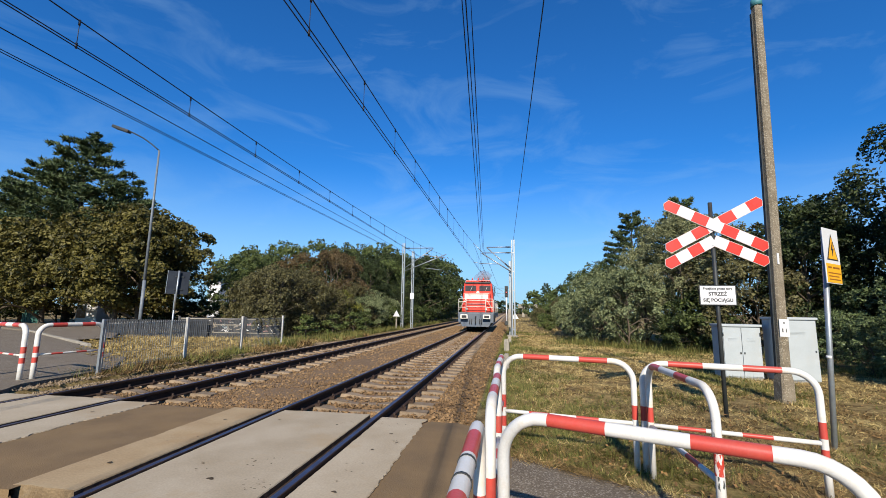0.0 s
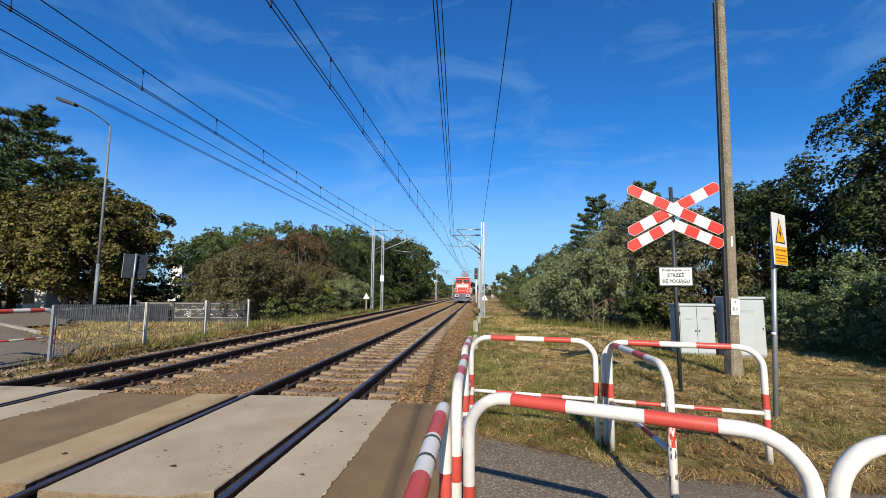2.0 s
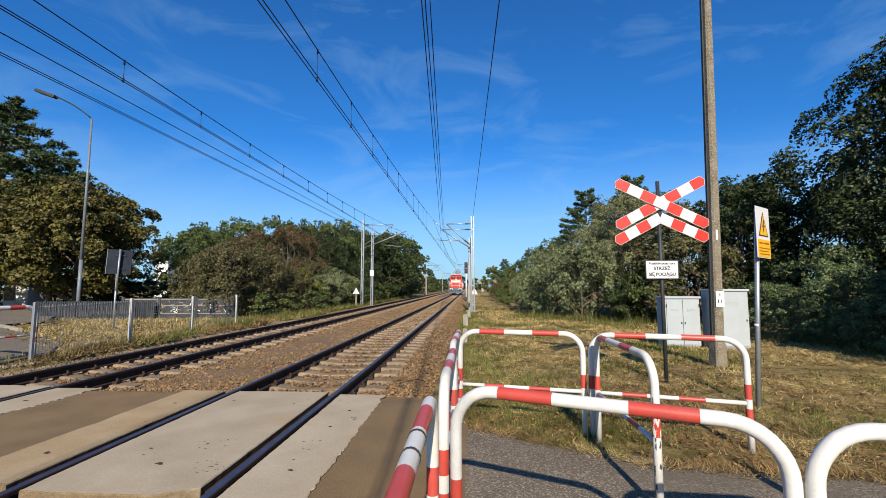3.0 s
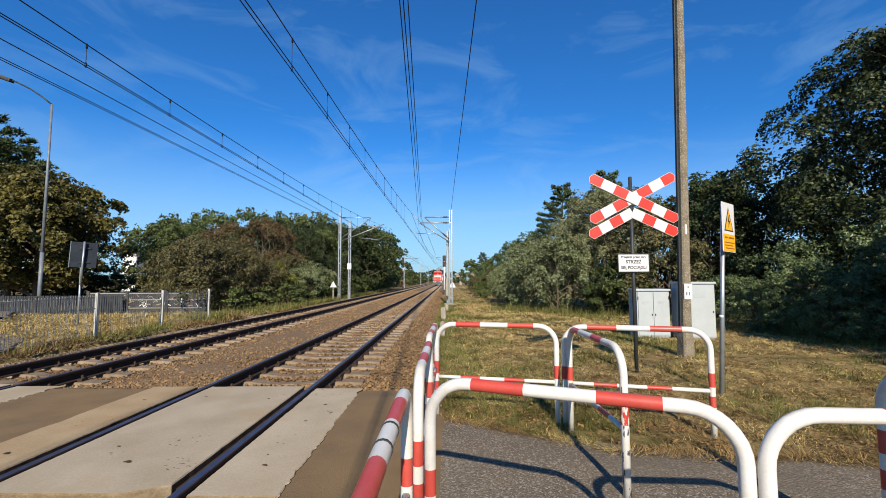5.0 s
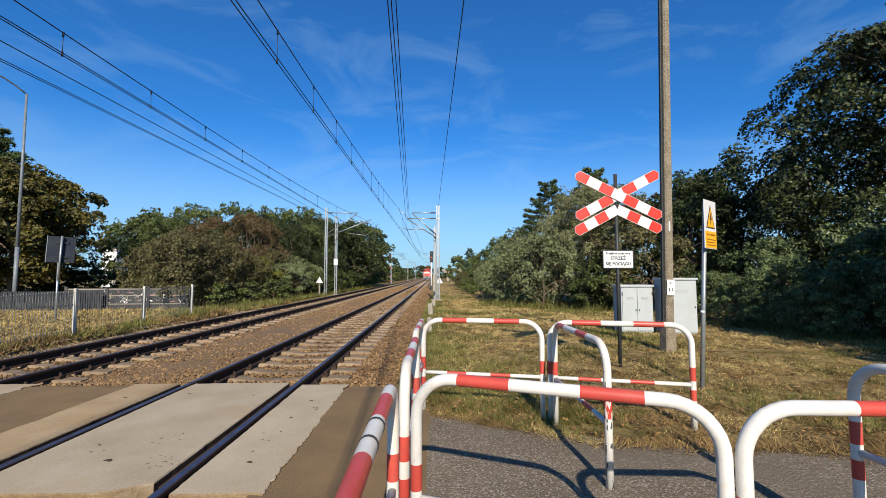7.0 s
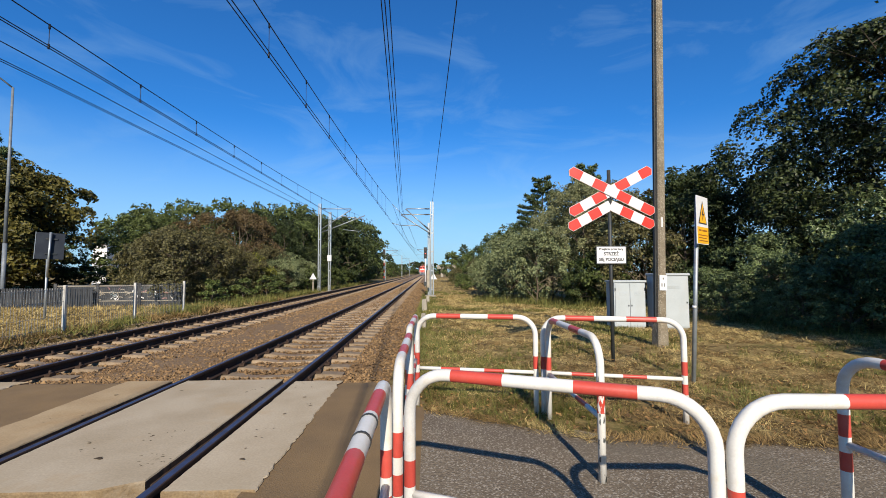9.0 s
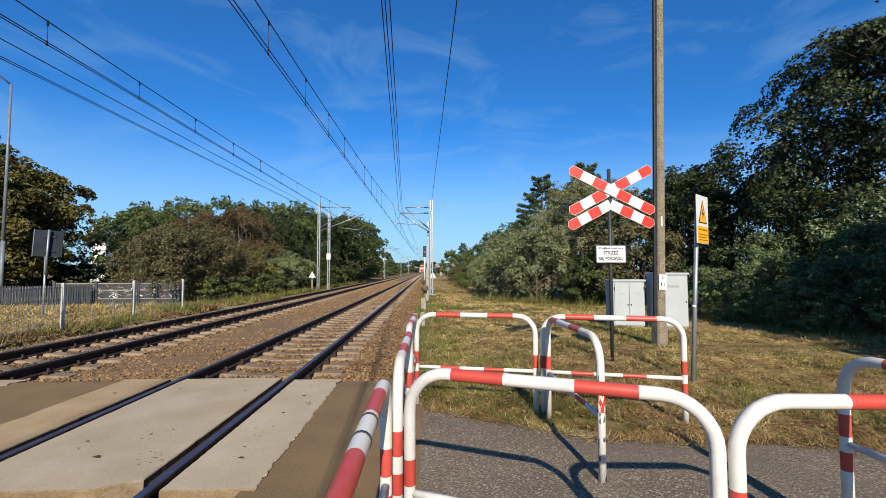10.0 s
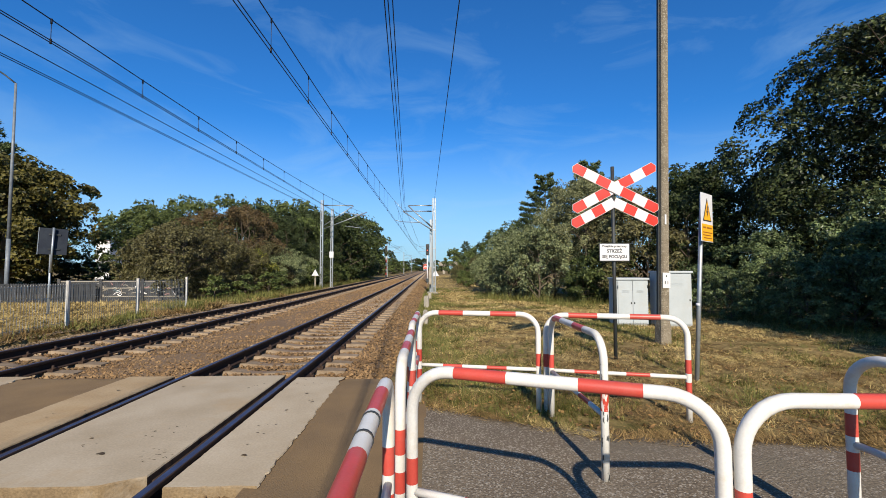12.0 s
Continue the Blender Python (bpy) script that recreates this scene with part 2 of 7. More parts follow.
M = {
    "white_paint": material("white_paint", (0.57, 0.555, 0.52), (0.50, 0.485, 0.445), 9, 0.38, 0, 0.05, 120, (0.475, 0.388, 0.269), 0.12),
    "worn_white": material("worn_white", (0.56, 0.545, 0.51), (0.49, 0.475, 0.435), 9, 0.45, 0, 0.1, 120, (0.475, 0.388, 0.269), 0.12, flake=(30, (0.0554, 0.0593, 0.0593), 0.57)),
    "worn_red": material("worn_red", (0.405, 0.0368, 0.0191), (0.346, 0.0368, 0.0221), 9, 0.45, 0, 0.1, 120, (0.368, 0.103, 0.0736), 0.15, flake=(30, (0.545, 0.5, 0.456), 0.55)),
    "red_paint": material("red_paint", (0.432, 0.0534, 0.0368), (0.377, 0.0506, 0.0368), 9, 0.4, 0, 0.05, 120, (0.368, 0.0883, 0.0662), 0.15),
    "sign_white": material("sign_white", (0.54, 0.54, 0.54), (0.49, 0.49, 0.50), 5, 0.35, 0, 0.02, 90, None, 0.08),
    "sign_red": material("sign_red", (0.475, 0.0222, 0.011), (0.427, 0.0237, 0.0143), 5, 0.4, 0, 0.02, 90, None, 0.1),
    "sign_yellow": material("sign_yellow", (0.673, 0.332, 0.0158), (0.617, 0.301, 0.0158), 5, 0.4, 0, 0.02, 90, None, 0.08),
    "faded_ink": material("faded_ink", (0.20, 0.075, 0.01), (0.24, 0.10, 0.015), 8, 0.5, 0, 0.02),
    "ink": material("ink", (0.02, 0.02, 0.022), (0.035, 0.035, 0.035), 8, 0.5, 0, 0.02),
    "dark_steel": material("dark_steel", (0.0224, 0.0287, 0.0319), (0.0382, 0.0415, 0.0415), 7, 0.55, 0.3, 0.1, 80, (0.0638, 0.0382, 0.0255)),
    "galvanised": material("galvanised", (0.303, 0.332, 0.347), (0.238, 0.26, 0.275), 14, 0.42, 0.6, 0.06, 120, (0.275, 0.26, 0.238), 0.2),
    "sheet_grey": material("sheet_grey", (0.102, 0.115, 0.128), (0.14, 0.153, 0.166), 3, 0.5, 0.5, 0.04),
    "concrete_pole": material("concrete_pole", (0.172, 0.143, 0.102), (0.121, 0.0988, 0.067), 4, 0.95, 0, 1.0, 55, (0.198, 0.172, 0.128), 0.8, speck=(60, (0.268, 0.236, 0.178), 0.7)),
    "concrete_panel": material("concrete_panel", (0.362, 0.303, 0.220), (0.30, 0.245, 0.170), 1.7, 0.9, 0, 0.07, 55, (0.315, 0.226, 0.126), 0.25, 0, 0.06, spec=0.12),
    "panel_sandy": material("panel_sandy", (0.34, 0.255, 0.151), (0.283, 0.201, 0.113), 1.7, 0.9, 0, 0.07, 55, (0.289, 0.182, 0.0849), 0.25, spec=0.12),
    "spall": material("spall", (0.0829, 0.0638, 0.0415), (0.0446, 0.0319, 0.0224), 30, 0.95, 0, 0.2, 90, None, 0.3, spec=0.1),
    # dark for packed dirt, and for shade painted deep in the rail grooves
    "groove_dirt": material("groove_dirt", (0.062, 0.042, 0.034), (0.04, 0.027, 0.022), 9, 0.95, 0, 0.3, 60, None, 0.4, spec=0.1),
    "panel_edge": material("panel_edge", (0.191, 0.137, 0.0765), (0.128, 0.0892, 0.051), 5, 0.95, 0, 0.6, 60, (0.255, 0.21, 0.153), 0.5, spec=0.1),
    "board_back": material("board_back", (0.03, 0.036, 0.046), (0.022, 0.026, 0.036), 3, 0.85, 0.0, 0.05, spec=0.05),
    "concrete": material("concrete", (0.268, 0.242, 0.198), (0.217, 0.191, 0.147), 4, 0.9, 0, 0.5, 80, (0.191, 0.153, 0.102), 0.35, 0, 0.12),
    "sleeper": material("sleeper", (0.23, 0.175, 0.118), (0.166, 0.118, 0.0734), 5, 0.92, 0, 0.6, 70, (0.153, 0.0956, 0.0574), 0.4, 0, 0.15),
    "asphalt": material("asphalt", (0.115, 0.0911, 0.065), (0.15, 0.121, 0.088), 1.2, 0.9, 0, 1.0, 62, (0.128, 0.108, 0.0797), 0.85, object_space=False, speck=(75, (0.255, 0.223, 0.178), 0.66), spec=0.15),
    "asphalt_brown": material("asphalt_brown", (0.182, 0.121, 0.0606), (0.14, 0.0956, 0.0529), 1.6, 0.85, 0, 0.5, 90, (0.198, 0.137, 0.0734), 0.25, spec=0.15, object_space=False),
    "rail_side": material("rail_side", (0.0287, 0.0166, 0.0115), (0.0446, 0.0242, 0.0153), 12, 0.8, 0.2, 0.3, 90, (0.0191, 0.0127, 0.0115)),
    "rail_top": material("rail_top", (0.19, 0.165, 0.20), (0.13, 0.11, 0.135), 6, 0.42, 0.9, 0.03, 60, None, 0.15),
    "stone": material("stone", (0.185, 0.115, 0.052), (0.115, 0.067, 0.030), 2, 0.9, 0, 0.4, 40, None, 0.3, 0.45),
    "ballast_bed": material("ballast_bed", (0.175, 0.110, 0.053), (0.112, 0.069, 0.034), 14, 0.95, 0, 1.0, 36, (0.15, 0.10, 0.06), 0.9, object_space=False),
    # brown soil, its base darkened to stand in for shadow gaps between straw
    "soil": material("soil", (0.085, 0.055, 0.022), (0.29, 0.215, 0.092), 3.4, 0.95, 0, 1.0, 30, (0.0829, 0.0797, 0.0242), 0.9, spec=0.1, object_space=False),
    "train_red": material("train_red", (0.618, 0.0478, 0.0258), (0.574, 0.0442, 0.0258), 2, 0.35, 0, 0.02, 60, None, 0.08),
    "train_grey": material("train_grey", (0.0638, 0.0797, 0.102), (0.0892, 0.102, 0.121), 3, 0.55, 0.1, 0.1, 60, (0.102, 0.0892, 0.0765)),
    "train_white": material("train_white", (0.587, 0.563, 0.5), (0.532, 0.508, 0.454), 3, 0.45, 0, 0.02),
    "black": material("black", (0.012, 0.012, 0.013), (0.02, 0.02, 0.02), 6, 0.6, 0, 0.1),
    "wire": material("wire", (0.02, 0.022, 0.03), (0.03, 0.03, 0.035), 4, 0.5, 0.5, 0.0),
    "bark": material("bark", (0.0638, 0.0478, 0.0319), (0.102, 0.0765, 0.0542), 5, 0.95, 0, 1.0, 25, (0.0446, 0.0351, 0.0255), 0.6),
    "fence_slat": material("fence_slat", (0.042, 0.044, 0.046), (0.024, 0.025, 0.027), 4, 0.55, 0.3, 0.1, 60, None, 0.3, 0, 0.25),
    "fence_dark": material("fence_dark", (0.00816, 0.00884, 0.0102), (0.015, 0.015, 0.015), 4, 0.6, 0.3, 0.1, 60, None, 0.3, 0, 0.25),
    "plaster": material("plaster", (0.626, 0.618, 0.594), (0.579, 0.571, 0.547), 1.2, 0.85, 0, 0.2, 40, (0.516, 0.5, 0.469)),
    "roof_dark": material("roof_dark", (0.102, 0.0638, 0.051), (0.0765, 0.051, 0.0446), 2, 0.8, 0, 0.4, 20),
    "cabinet_paint": material("cabinet_paint", (0.335, 0.365, 0.38), (0.30, 0.33, 0.34), 2.5, 0.5, 0, 0.05, 70, (0.31, 0.31, 0.285), 0.15),
    "wood_green": material("wood_green", (0.0319, 0.108, 0.0829), (0.0255, 0.0765, 0.0638), 3, 0.7, 0, 0.2),
    "straw": leafy("straw", (0.085, 0.055, 0.02), (0.60, 0.455, 0.185), 0, 0.2, 0.8),
    "old_straw": leafy("old_straw", (0.045, 0.027, 0.011), (0.35, 0.23, 0.088), 0, 0.2, 0.8),
    "litter": leafy("litter", (0.051, 0.0255, 0.0115), (0.268, 0.153, 0.0574), 0, 0.1, 0.8),
    "gravel": material("gravel", (0.198, 0.15, 0.0956), (0.14, 0.0988, 0.0606), 2, 0.9, 0, 0.3, 40, None, 0.3, 0.4),
    "grass": leafy("grass", (0.0314, 0.0453, 0.00833), (0.188, 0.178, 0.0488), 0, 0.3, 0.7),
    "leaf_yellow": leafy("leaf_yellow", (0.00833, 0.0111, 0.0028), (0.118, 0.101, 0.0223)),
    "leaf_green": leafy("leaf_green", (0.0153, 0.0281, 0.00705), (0.105, 0.131, 0.0351)),
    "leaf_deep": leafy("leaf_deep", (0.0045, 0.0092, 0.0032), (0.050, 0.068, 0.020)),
    "leaf_olive": leafy("leaf_olive", (0.022, 0.021, 0.008), (0.135, 0.122, 0.048)),
    "leaf_brown": leafy("leaf_brown", (0.0287, 0.0204, 0.00893), (0.131, 0.0892, 0.037)),
    "leaf_silver": leafy("leaf_silver", (0.034, 0.048, 0.019), (0.20, 0.225, 0.105), 0, 0.2),
    "leaf_sage": leafy("leaf_sage", (0.042, 0.050, 0.020), (0.25, 0.255, 0.12), 0, 0.25),
    # later ramp start: painted contrast of bright leaf highlights against shaded gaps
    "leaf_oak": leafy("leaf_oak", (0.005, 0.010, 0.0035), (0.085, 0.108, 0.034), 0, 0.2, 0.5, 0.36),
    "leaf_gloss": leafy("leaf_gloss", (0.016, 0.03, 0.01), (0.15, 0.19, 0.075), 0, 0.2, 0.38),
    "leaf_lime": leafy("leaf_lime", (0.0319, 0.0382, 0.00637), (0.191, 0.191, 0.0319)),
    "needle": leafy("needle", (0.014, 0.0281, 0.0102), (0.0892, 0.118, 0.0433), 0, 0.1),
}
glass = bpy.data.materials.new("cab_glass")
glass.use_nodes = True
gb = glass.node_tree.nodes["Principled BSDF"]
gb.inputs["Base Color"].default_value, gb.inputs["Roughness"].default_value = (0.015, 0.02, 0.025, 1), 0.06
M["glass"] = glass
lamp_red = bpy.data.materials.new("signal_lens")
lamp_red.use_nodes = True
rb_ = lamp_red.node_tree.nodes["Principled BSDF"]
rb_.inputs["Base Color"].default_value = (0.5, 0.03, 0.02, 1)
rb_.inputs["Emission Color"].default_value, rb_.inputs["Emission Strength"].default_value = (1, 0.08, 0.04, 1), 0.4
M["lens_red"] = lamp_red
smoke = bpy.data.materials.new("exhaust")
smoke.use_nodes = True
sb = smoke.node_tree.nodes["Principled BSDF"]
sb.inputs["Base Color"].default_value, sb.inputs["Roughness"].default_value, sb.inputs["Alpha"].default_value = (0.22, 0.09, 0.04, 1), 1.0, 0.17
M["smoke"] = smoke


# ---- building helpers ----
def mesh_object(name, bm, mats, parent=None, smooth=False):
    me = bpy.data.meshes.new(name)
    bm.to_mesh(me)
    bm.free()
    for m in (mats if isinstance(mats, (list, tuple)) else [mats]):
        me.materials.append(M[m])
    if smooth:
        for p in me.polygons:
            p.use_smooth = True
    ob = new(name, me)
    if parent:
        ob.parent = parent
    return ob


def part(name, bm, mats, parent, label="", smooth=False):
    ob = mesh_object(name, bm, mats, parent, smooth)
    return tagged(ob, label) if label else ob


def shared(name, me, parent, m):
    ob = new(name, me)
    ob.parent = parent
    ob.matrix_basis = m
    return ob


def thing(name, m, label, category, group="", kind=""):
    ob = new(name)
    ob.matrix_basis = m
    return tagged(ob, label, category, group, kind)


def box(bm, x0, x1, y0, y1, z0, z1, bevel=0.0, slot=0):
    made = bmesh.ops.create_cube(bm, size=1.0, matrix=Matrix.Translation(((x0 + x1) / 2, (y0 + y1) / 2, (z0 + z1) / 2))
                                 @ Matrix.Diagonal((x1 - x0, y1 - y0, z1 - z0, 1)))
    vs = made["verts"]
    fs = {f for v in vs for f in v.link_faces}
    if bevel:
        es = list({e for v in vs for e in v.link_edges})
        out = bmesh.ops.bevel(bm, geom=es, offset=bevel, segments=2, affect="EDGES", profile=0.6)
        fs = set(out["faces"]) | {f for f in fs if f.is_valid}
    for f in fs:
        f.material_index = slot
    return bm


def boxes(*args, bevel=0.0):
    bm = bmesh.new()
    for a in args:
        box(bm, *a, bevel=bevel)
    return bm


def rod(bm, a, b, r0, r1=None, sides=12, slot=0, caps=True):
    a, b = Vector(a), Vector(b)
    d = b - a
    made = bmesh.ops.create_cone(bm, cap_ends=caps, segments=sides, radius1=r0, radius2=r0 if r1 is None else r1, depth=d.length,
                                 matrix=Matrix.Translation((a + b) / 2) @ d.to_track_quat("Z", "Y").to_matrix().to_4x4())
    for v in made["verts"]:
        for f in v.link_faces:
            f.material_index = slot
            if len(f.verts) == 4:
                f.smooth = True
    return bm


def sweep(bm, pts, radius, sides=12, slots=None):
    """A tube along points; slots gives the material of each stretch."""
    pts = [Vector(p) for p in pts]
    rings = []
    for i, p in enumerate(pts):
        d = (pts[min(i + 1, len(pts) - 1)] - pts[max(i - 1, 0)]).normalized()
        q = d.to_track_quat("Z", "Y")
        up = Vector((0.31, 0.2, 0.93)) if abs(d.z) < 0.9 else Vector((1, 0.2, 0))
        u = d.cross(up).normalized()
        w = d.cross(u).normalized()
        rings.append([bm.verts.new(p + radius * (math.cos(a) * u + math.sin(a) * w))
                      for a in (2 * math.pi * k / sides for k in range(sides))])
    for i in range(len(rings) - 1):
        # bring neighbouring rings into step
        a, b = rings[i], rings[i + 1]
        best = min(range(sides), key=lambda s: (b[s].co - a[0].co).length)
        b[:] = b[best:] + b[:best]
        if (b[1].co - a[1].co).length > (b[-1].co - a[1].co).length:
            b[:] = [b[0]] + b[:0:-1]
        for k in range(sides):
            f = bm.faces.new((a[k], a[(k + 1) % sides], b[(k + 1) % sides], b[k]))
            f.smooth = True
            f.material_index = slots[i] if slots else 0
    for r in (rings[0], rings[-1]):
        try:
            bm.faces.new(r)
        except ValueError:
            pass
    bmesh.ops.recalc_face_normals(bm, faces=bm.faces)
    return bm


def quick_mesh(name, verts, faces_flat, per, mats, slots=None, smooth=False):
    """A mesh from arrays: per corners a face."""
    me = bpy.data.meshes.new(name)
    nv, nf = len(verts), len(faces_flat) // per
    me.vertices.add(nv)
    me.vertices.foreach_set("co", np.asarray(verts, np.float32).ravel())
    me.loops.add(nf * per)
    me.loops.foreach_set("vertex_index", np.asarray(faces_flat, np.int32).ravel())
    me.polygons.add(nf)
    me.polygons.foreach_set("loop_start", np.arange(0, nf * per, per, dtype=np.int32))
    if slots is not None:
        me.polygons.foreach_set("material_index", np.asarray(slots, np.int32))
    me.polygons.foreach_set("use_smooth", np.full(nf, smooth))
    me.update(calc_edges=True)
    for m in (mats if isinstance(mats, (list, tuple)) else [mats]):
        me.materials.append(M[m])
    return me


def smoothstep(a, b, v):
    v = min(max((v - a) / (b - a), 0.0), 1.0)
    return v * v * (3 - 2 * v)


SPACING = 4.33        # between the two tracks


def ground_z(x, y):
    """The verge beside the line: level with the crossing, lower further along."""
    drop = -0.10 - 0.50 * smoothstep(7, 30, y) - 0.5 * smoothstep(12, 40, -y)
    if x < -6.2:
        drop = -0.10 - 0.25 * smoothstep(9, 32, y) - 0.3 * smoothstep(12, 40, -y)
    bump = 0.05 * noise.noise((x * 0.35, y * 0.35, 0)) + 0.02 * noise.noise((x * 1.7, y * 1.7, 3))
    if x > 2.6:
        bump += 0.035 * noise.noise((x * 2.6, y * 2.0, 8))
    return drop + bump * smoothstep(3, 7, y + max(abs(x) - 6, 0))


# ---- the ground, the line and the crossing ----
def build_ground():
    xs = sorted(set([-2500, -900, -350, -160, -90, -60] + [-45 + 1.5 * i for i in range(26)] + [-6.45, -6.38, 2.06, 2.1, 2.4]
                    + [2.6 + 0.2 * i for i in range(78)] + [19, 22, 26, 32, 40, 60, 110, 300, 900, 2500]))
    ys = sorted(set([-2500, -600, -120, -50, -25, -12, -5] + [-2 + 0.5 * i for i in range(10)] + [3 + 0.2 * i for i in range(75)] + [18 + 0.5 * i for i in range(26)] + [31 + 2.0 * i for i in range(30)]
                    + [95, 110, 130, 160, 200, 260, 350, 600, 1200, 2800]))
    verts, faces = [], []
    for y in ys:
        for x in xs:
            verts.append((x, y, -1.1 if -6.4 < x < 2.08 else ground_z(x, y)))
    w = len(xs)
    for j in range(len(ys) - 1):
        for i in range(w - 1):
            faces += [j * w + i, j * w + i + 1, (j + 1) * w + i + 1, (j + 1) * w + i]
    me = quick_mesh("ground", verts, faces, 4, "soil", smooth=True)
    tagged(new("ground", me), "dry mown grass verge with straw and bare soil", "ground", "", "structure")


def build_bed():
    section = [(-SPACING - 3.1, -1.05), (-SPACING - 1.75, -0.25), (-SPACING - 0.9, -0.235), (-SPACING, -0.25), (-SPACING + 1.0, -0.235), (-2.2, -0.21),
               (-1.0, -0.235), (0, -0.25), (1.0, -0.235), (1.7, -0.25), (3.1, -1.05)]
    ys = [-150, -60, -30] + [-15 + 0.4 * i for i in range(140)] + [42 + 3 * i for i in range(40)] + [170, 220, 300, 450, 700]
    verts, faces = [], []
    for y in ys:
        for x, z in section:
            verts.append((x + 0.05 * noise.noise((x, y * 0.8, 1)), y, z + 0.035 * noise.noise((x * 2, y * 1.5, 5))))
    w = len(section)
    for j in range(len(ys) - 1):
        for i in range(w - 1):
            faces += [j * w + i, j * w + i + 1, (j + 1) * w + i + 1, (j + 1) * w + i]
    tagged(new("ballast_bed", quick_mesh("ballast_bed", verts, faces, 4, "ballast_bed", smooth=True)),
           "rust-brown crushed stone ballast under both tracks", "ballast", "", "structure")


RAIL = [(-0.034, -0.004, 0), (-0.027, -0.001, 1), (-0.010, 0.0, 1), (0.014, 0.0, 1), (0.027, -0.001, 0), (0.034, -0.004, 0), (0.036, -0.012, 0), (0.036, -0.038, 0), (0.009, -0.052, 0), (0.009, -0.138, 0), (0.062, -0.158, 0), (0.062, -0.172, 0),
        (-0.062, -0.172, 0), (-0.062, -0.158, 0), (-0.009, -0.138, 0), (-0.009, -0.052, 0), (-0.036, -0.038, 0), (-0.036, -0.012, 0)]


def rail_mesh():
    ys = [-150, -20, 0, 10, 20, 30, 45, 60, 80, 100, 150, 250, 400, 700]
    verts, faces, slots = [], [], []
    for y in ys:
        verts += [(x, y, z) for x, z, _ in RAIL]
    n = len(RAIL)
    for j in range(len(ys) - 1):
        for k in range(n):
            faces += [j * n + k, (j + 1) * n + k, (j + 1) * n + (k + 1) % n, j * n + (k + 1) % n]
            slots.append(RAIL[k][2])
    return quick_mesh("rail", verts, faces, 4, ["rail_side", "rail_top"], slots)


def sleeper_mesh():
    bm = bmesh.new()
    # a concrete sleeper: broad at the rail seats, waisted in the middle, with sloped flanks
    xs = [(-1.25, 0.10, -0.185), (-1.0, 0.115, -0.172), (-0.55, 0.115, -0.172), (-0.25, 0.085, -0.215), (0.25, 0.085, -0.215),
          (0.55, 0.115, -0.172), (1.0, 0.115, -0.172), (1.25, 0.10, -0.185)]
    rows = []
    for x, h, z in xs:
        rows.append([bm.verts.new(p) for p in ((x, -h - 0.035, -0.36), (x, -h, z), (x, h, z), (x, h + 0.035, -0.36))])
    for a, b in zip(rows, rows[1:]):
        for k in range(3):
            bm.faces.new((a[k], b[k], b[k + 1], a[k + 1]))
    bm.faces.new(rows[0])
    bm.faces.new(rows[-1][::-1])
    me = bpy.data.meshes.new("sleeper")
    bmesh.ops.recalc_face_normals(bm, faces=bm.faces)
    bm.to_mesh(me)
    bm.free()
    me.materials.append(M["sleeper"])
    return me


def clip_mesh():
    bm = bmesh.new()
    box(bm, -0.045, 0.045, -0.06, 0.06, -0.172, -0.14)
    rod(bm, (0, 0, -0.15), (0, 0, -0.085), 0.022, 0.018, 8)
    rod(bm, (0.03, -0.045, -0.13), (0.03, 0.045, -0.13), 0.014, 0.014, 6)
    me = bpy.data.meshes.new("fastening")
    bm.to_mesh(me)
    bm.free()
    me.materials.append(M["rail_side"])
    return me


CROSS0, CROSS1 = 3.05, 6.08      # the crossing's extent along the line


def build_tracks():
    rail, sl, clip = rail_mesh(), sleeper_mesh(), clip_mesh()
    for name, x, label in (("railway_track", 0.0, "near railway track, dark rails on concrete sleepers"),
                           ("railway_track", -SPACING, "second railway track, rusty rails on pale concrete sleepers")):
        track = thing(name, pose(x, 0, 0), label, "railway track", "tracks", "structure")
        for s in (-0.7525, 0.7525):
            shared("rail", rail, track, pose(s, 0, 0))
        y = -3.0
        while y < 75:
            if not (CROSS0 + 0.1 < y < CROSS1 - 0.05):
                shared("sleeper", sl, track, pose(random.uniform(-0.02, 0.02), y, random.uniform(-0.012, 0.006), 0, 0, random.uniform(-0.6, 0.6)))
                if 2 < y < 34:
                    for s in (-0.7525, 0.7525):
                        for d in (-0.1, 0.1):
                            shared("fastening", clip, track, pose(s + d, y, 0, 0, 0, 180 if d < 0 else 0))
            y += 0.6
        verts, faces = [], []
        y = 75.3
        co = [v.co.copy() for v in sl.vertices]
        quads = [list(p.vertices) for p in sl.polygons]
        while y < 320:
            o = len(verts)
            verts += [(c.x, c.y + y, c.z) for c in co]
            for q in quads:
                if len(q) == 4:
                    faces += [o + i for i in q]
            y += 0.6
        ob = new("distant_sleepers", quick_mesh("distant_sleepers", verts, faces, 4, "sleeper"))
        ob.parent = track
        tagged(ob, "", "", "", "stuff")


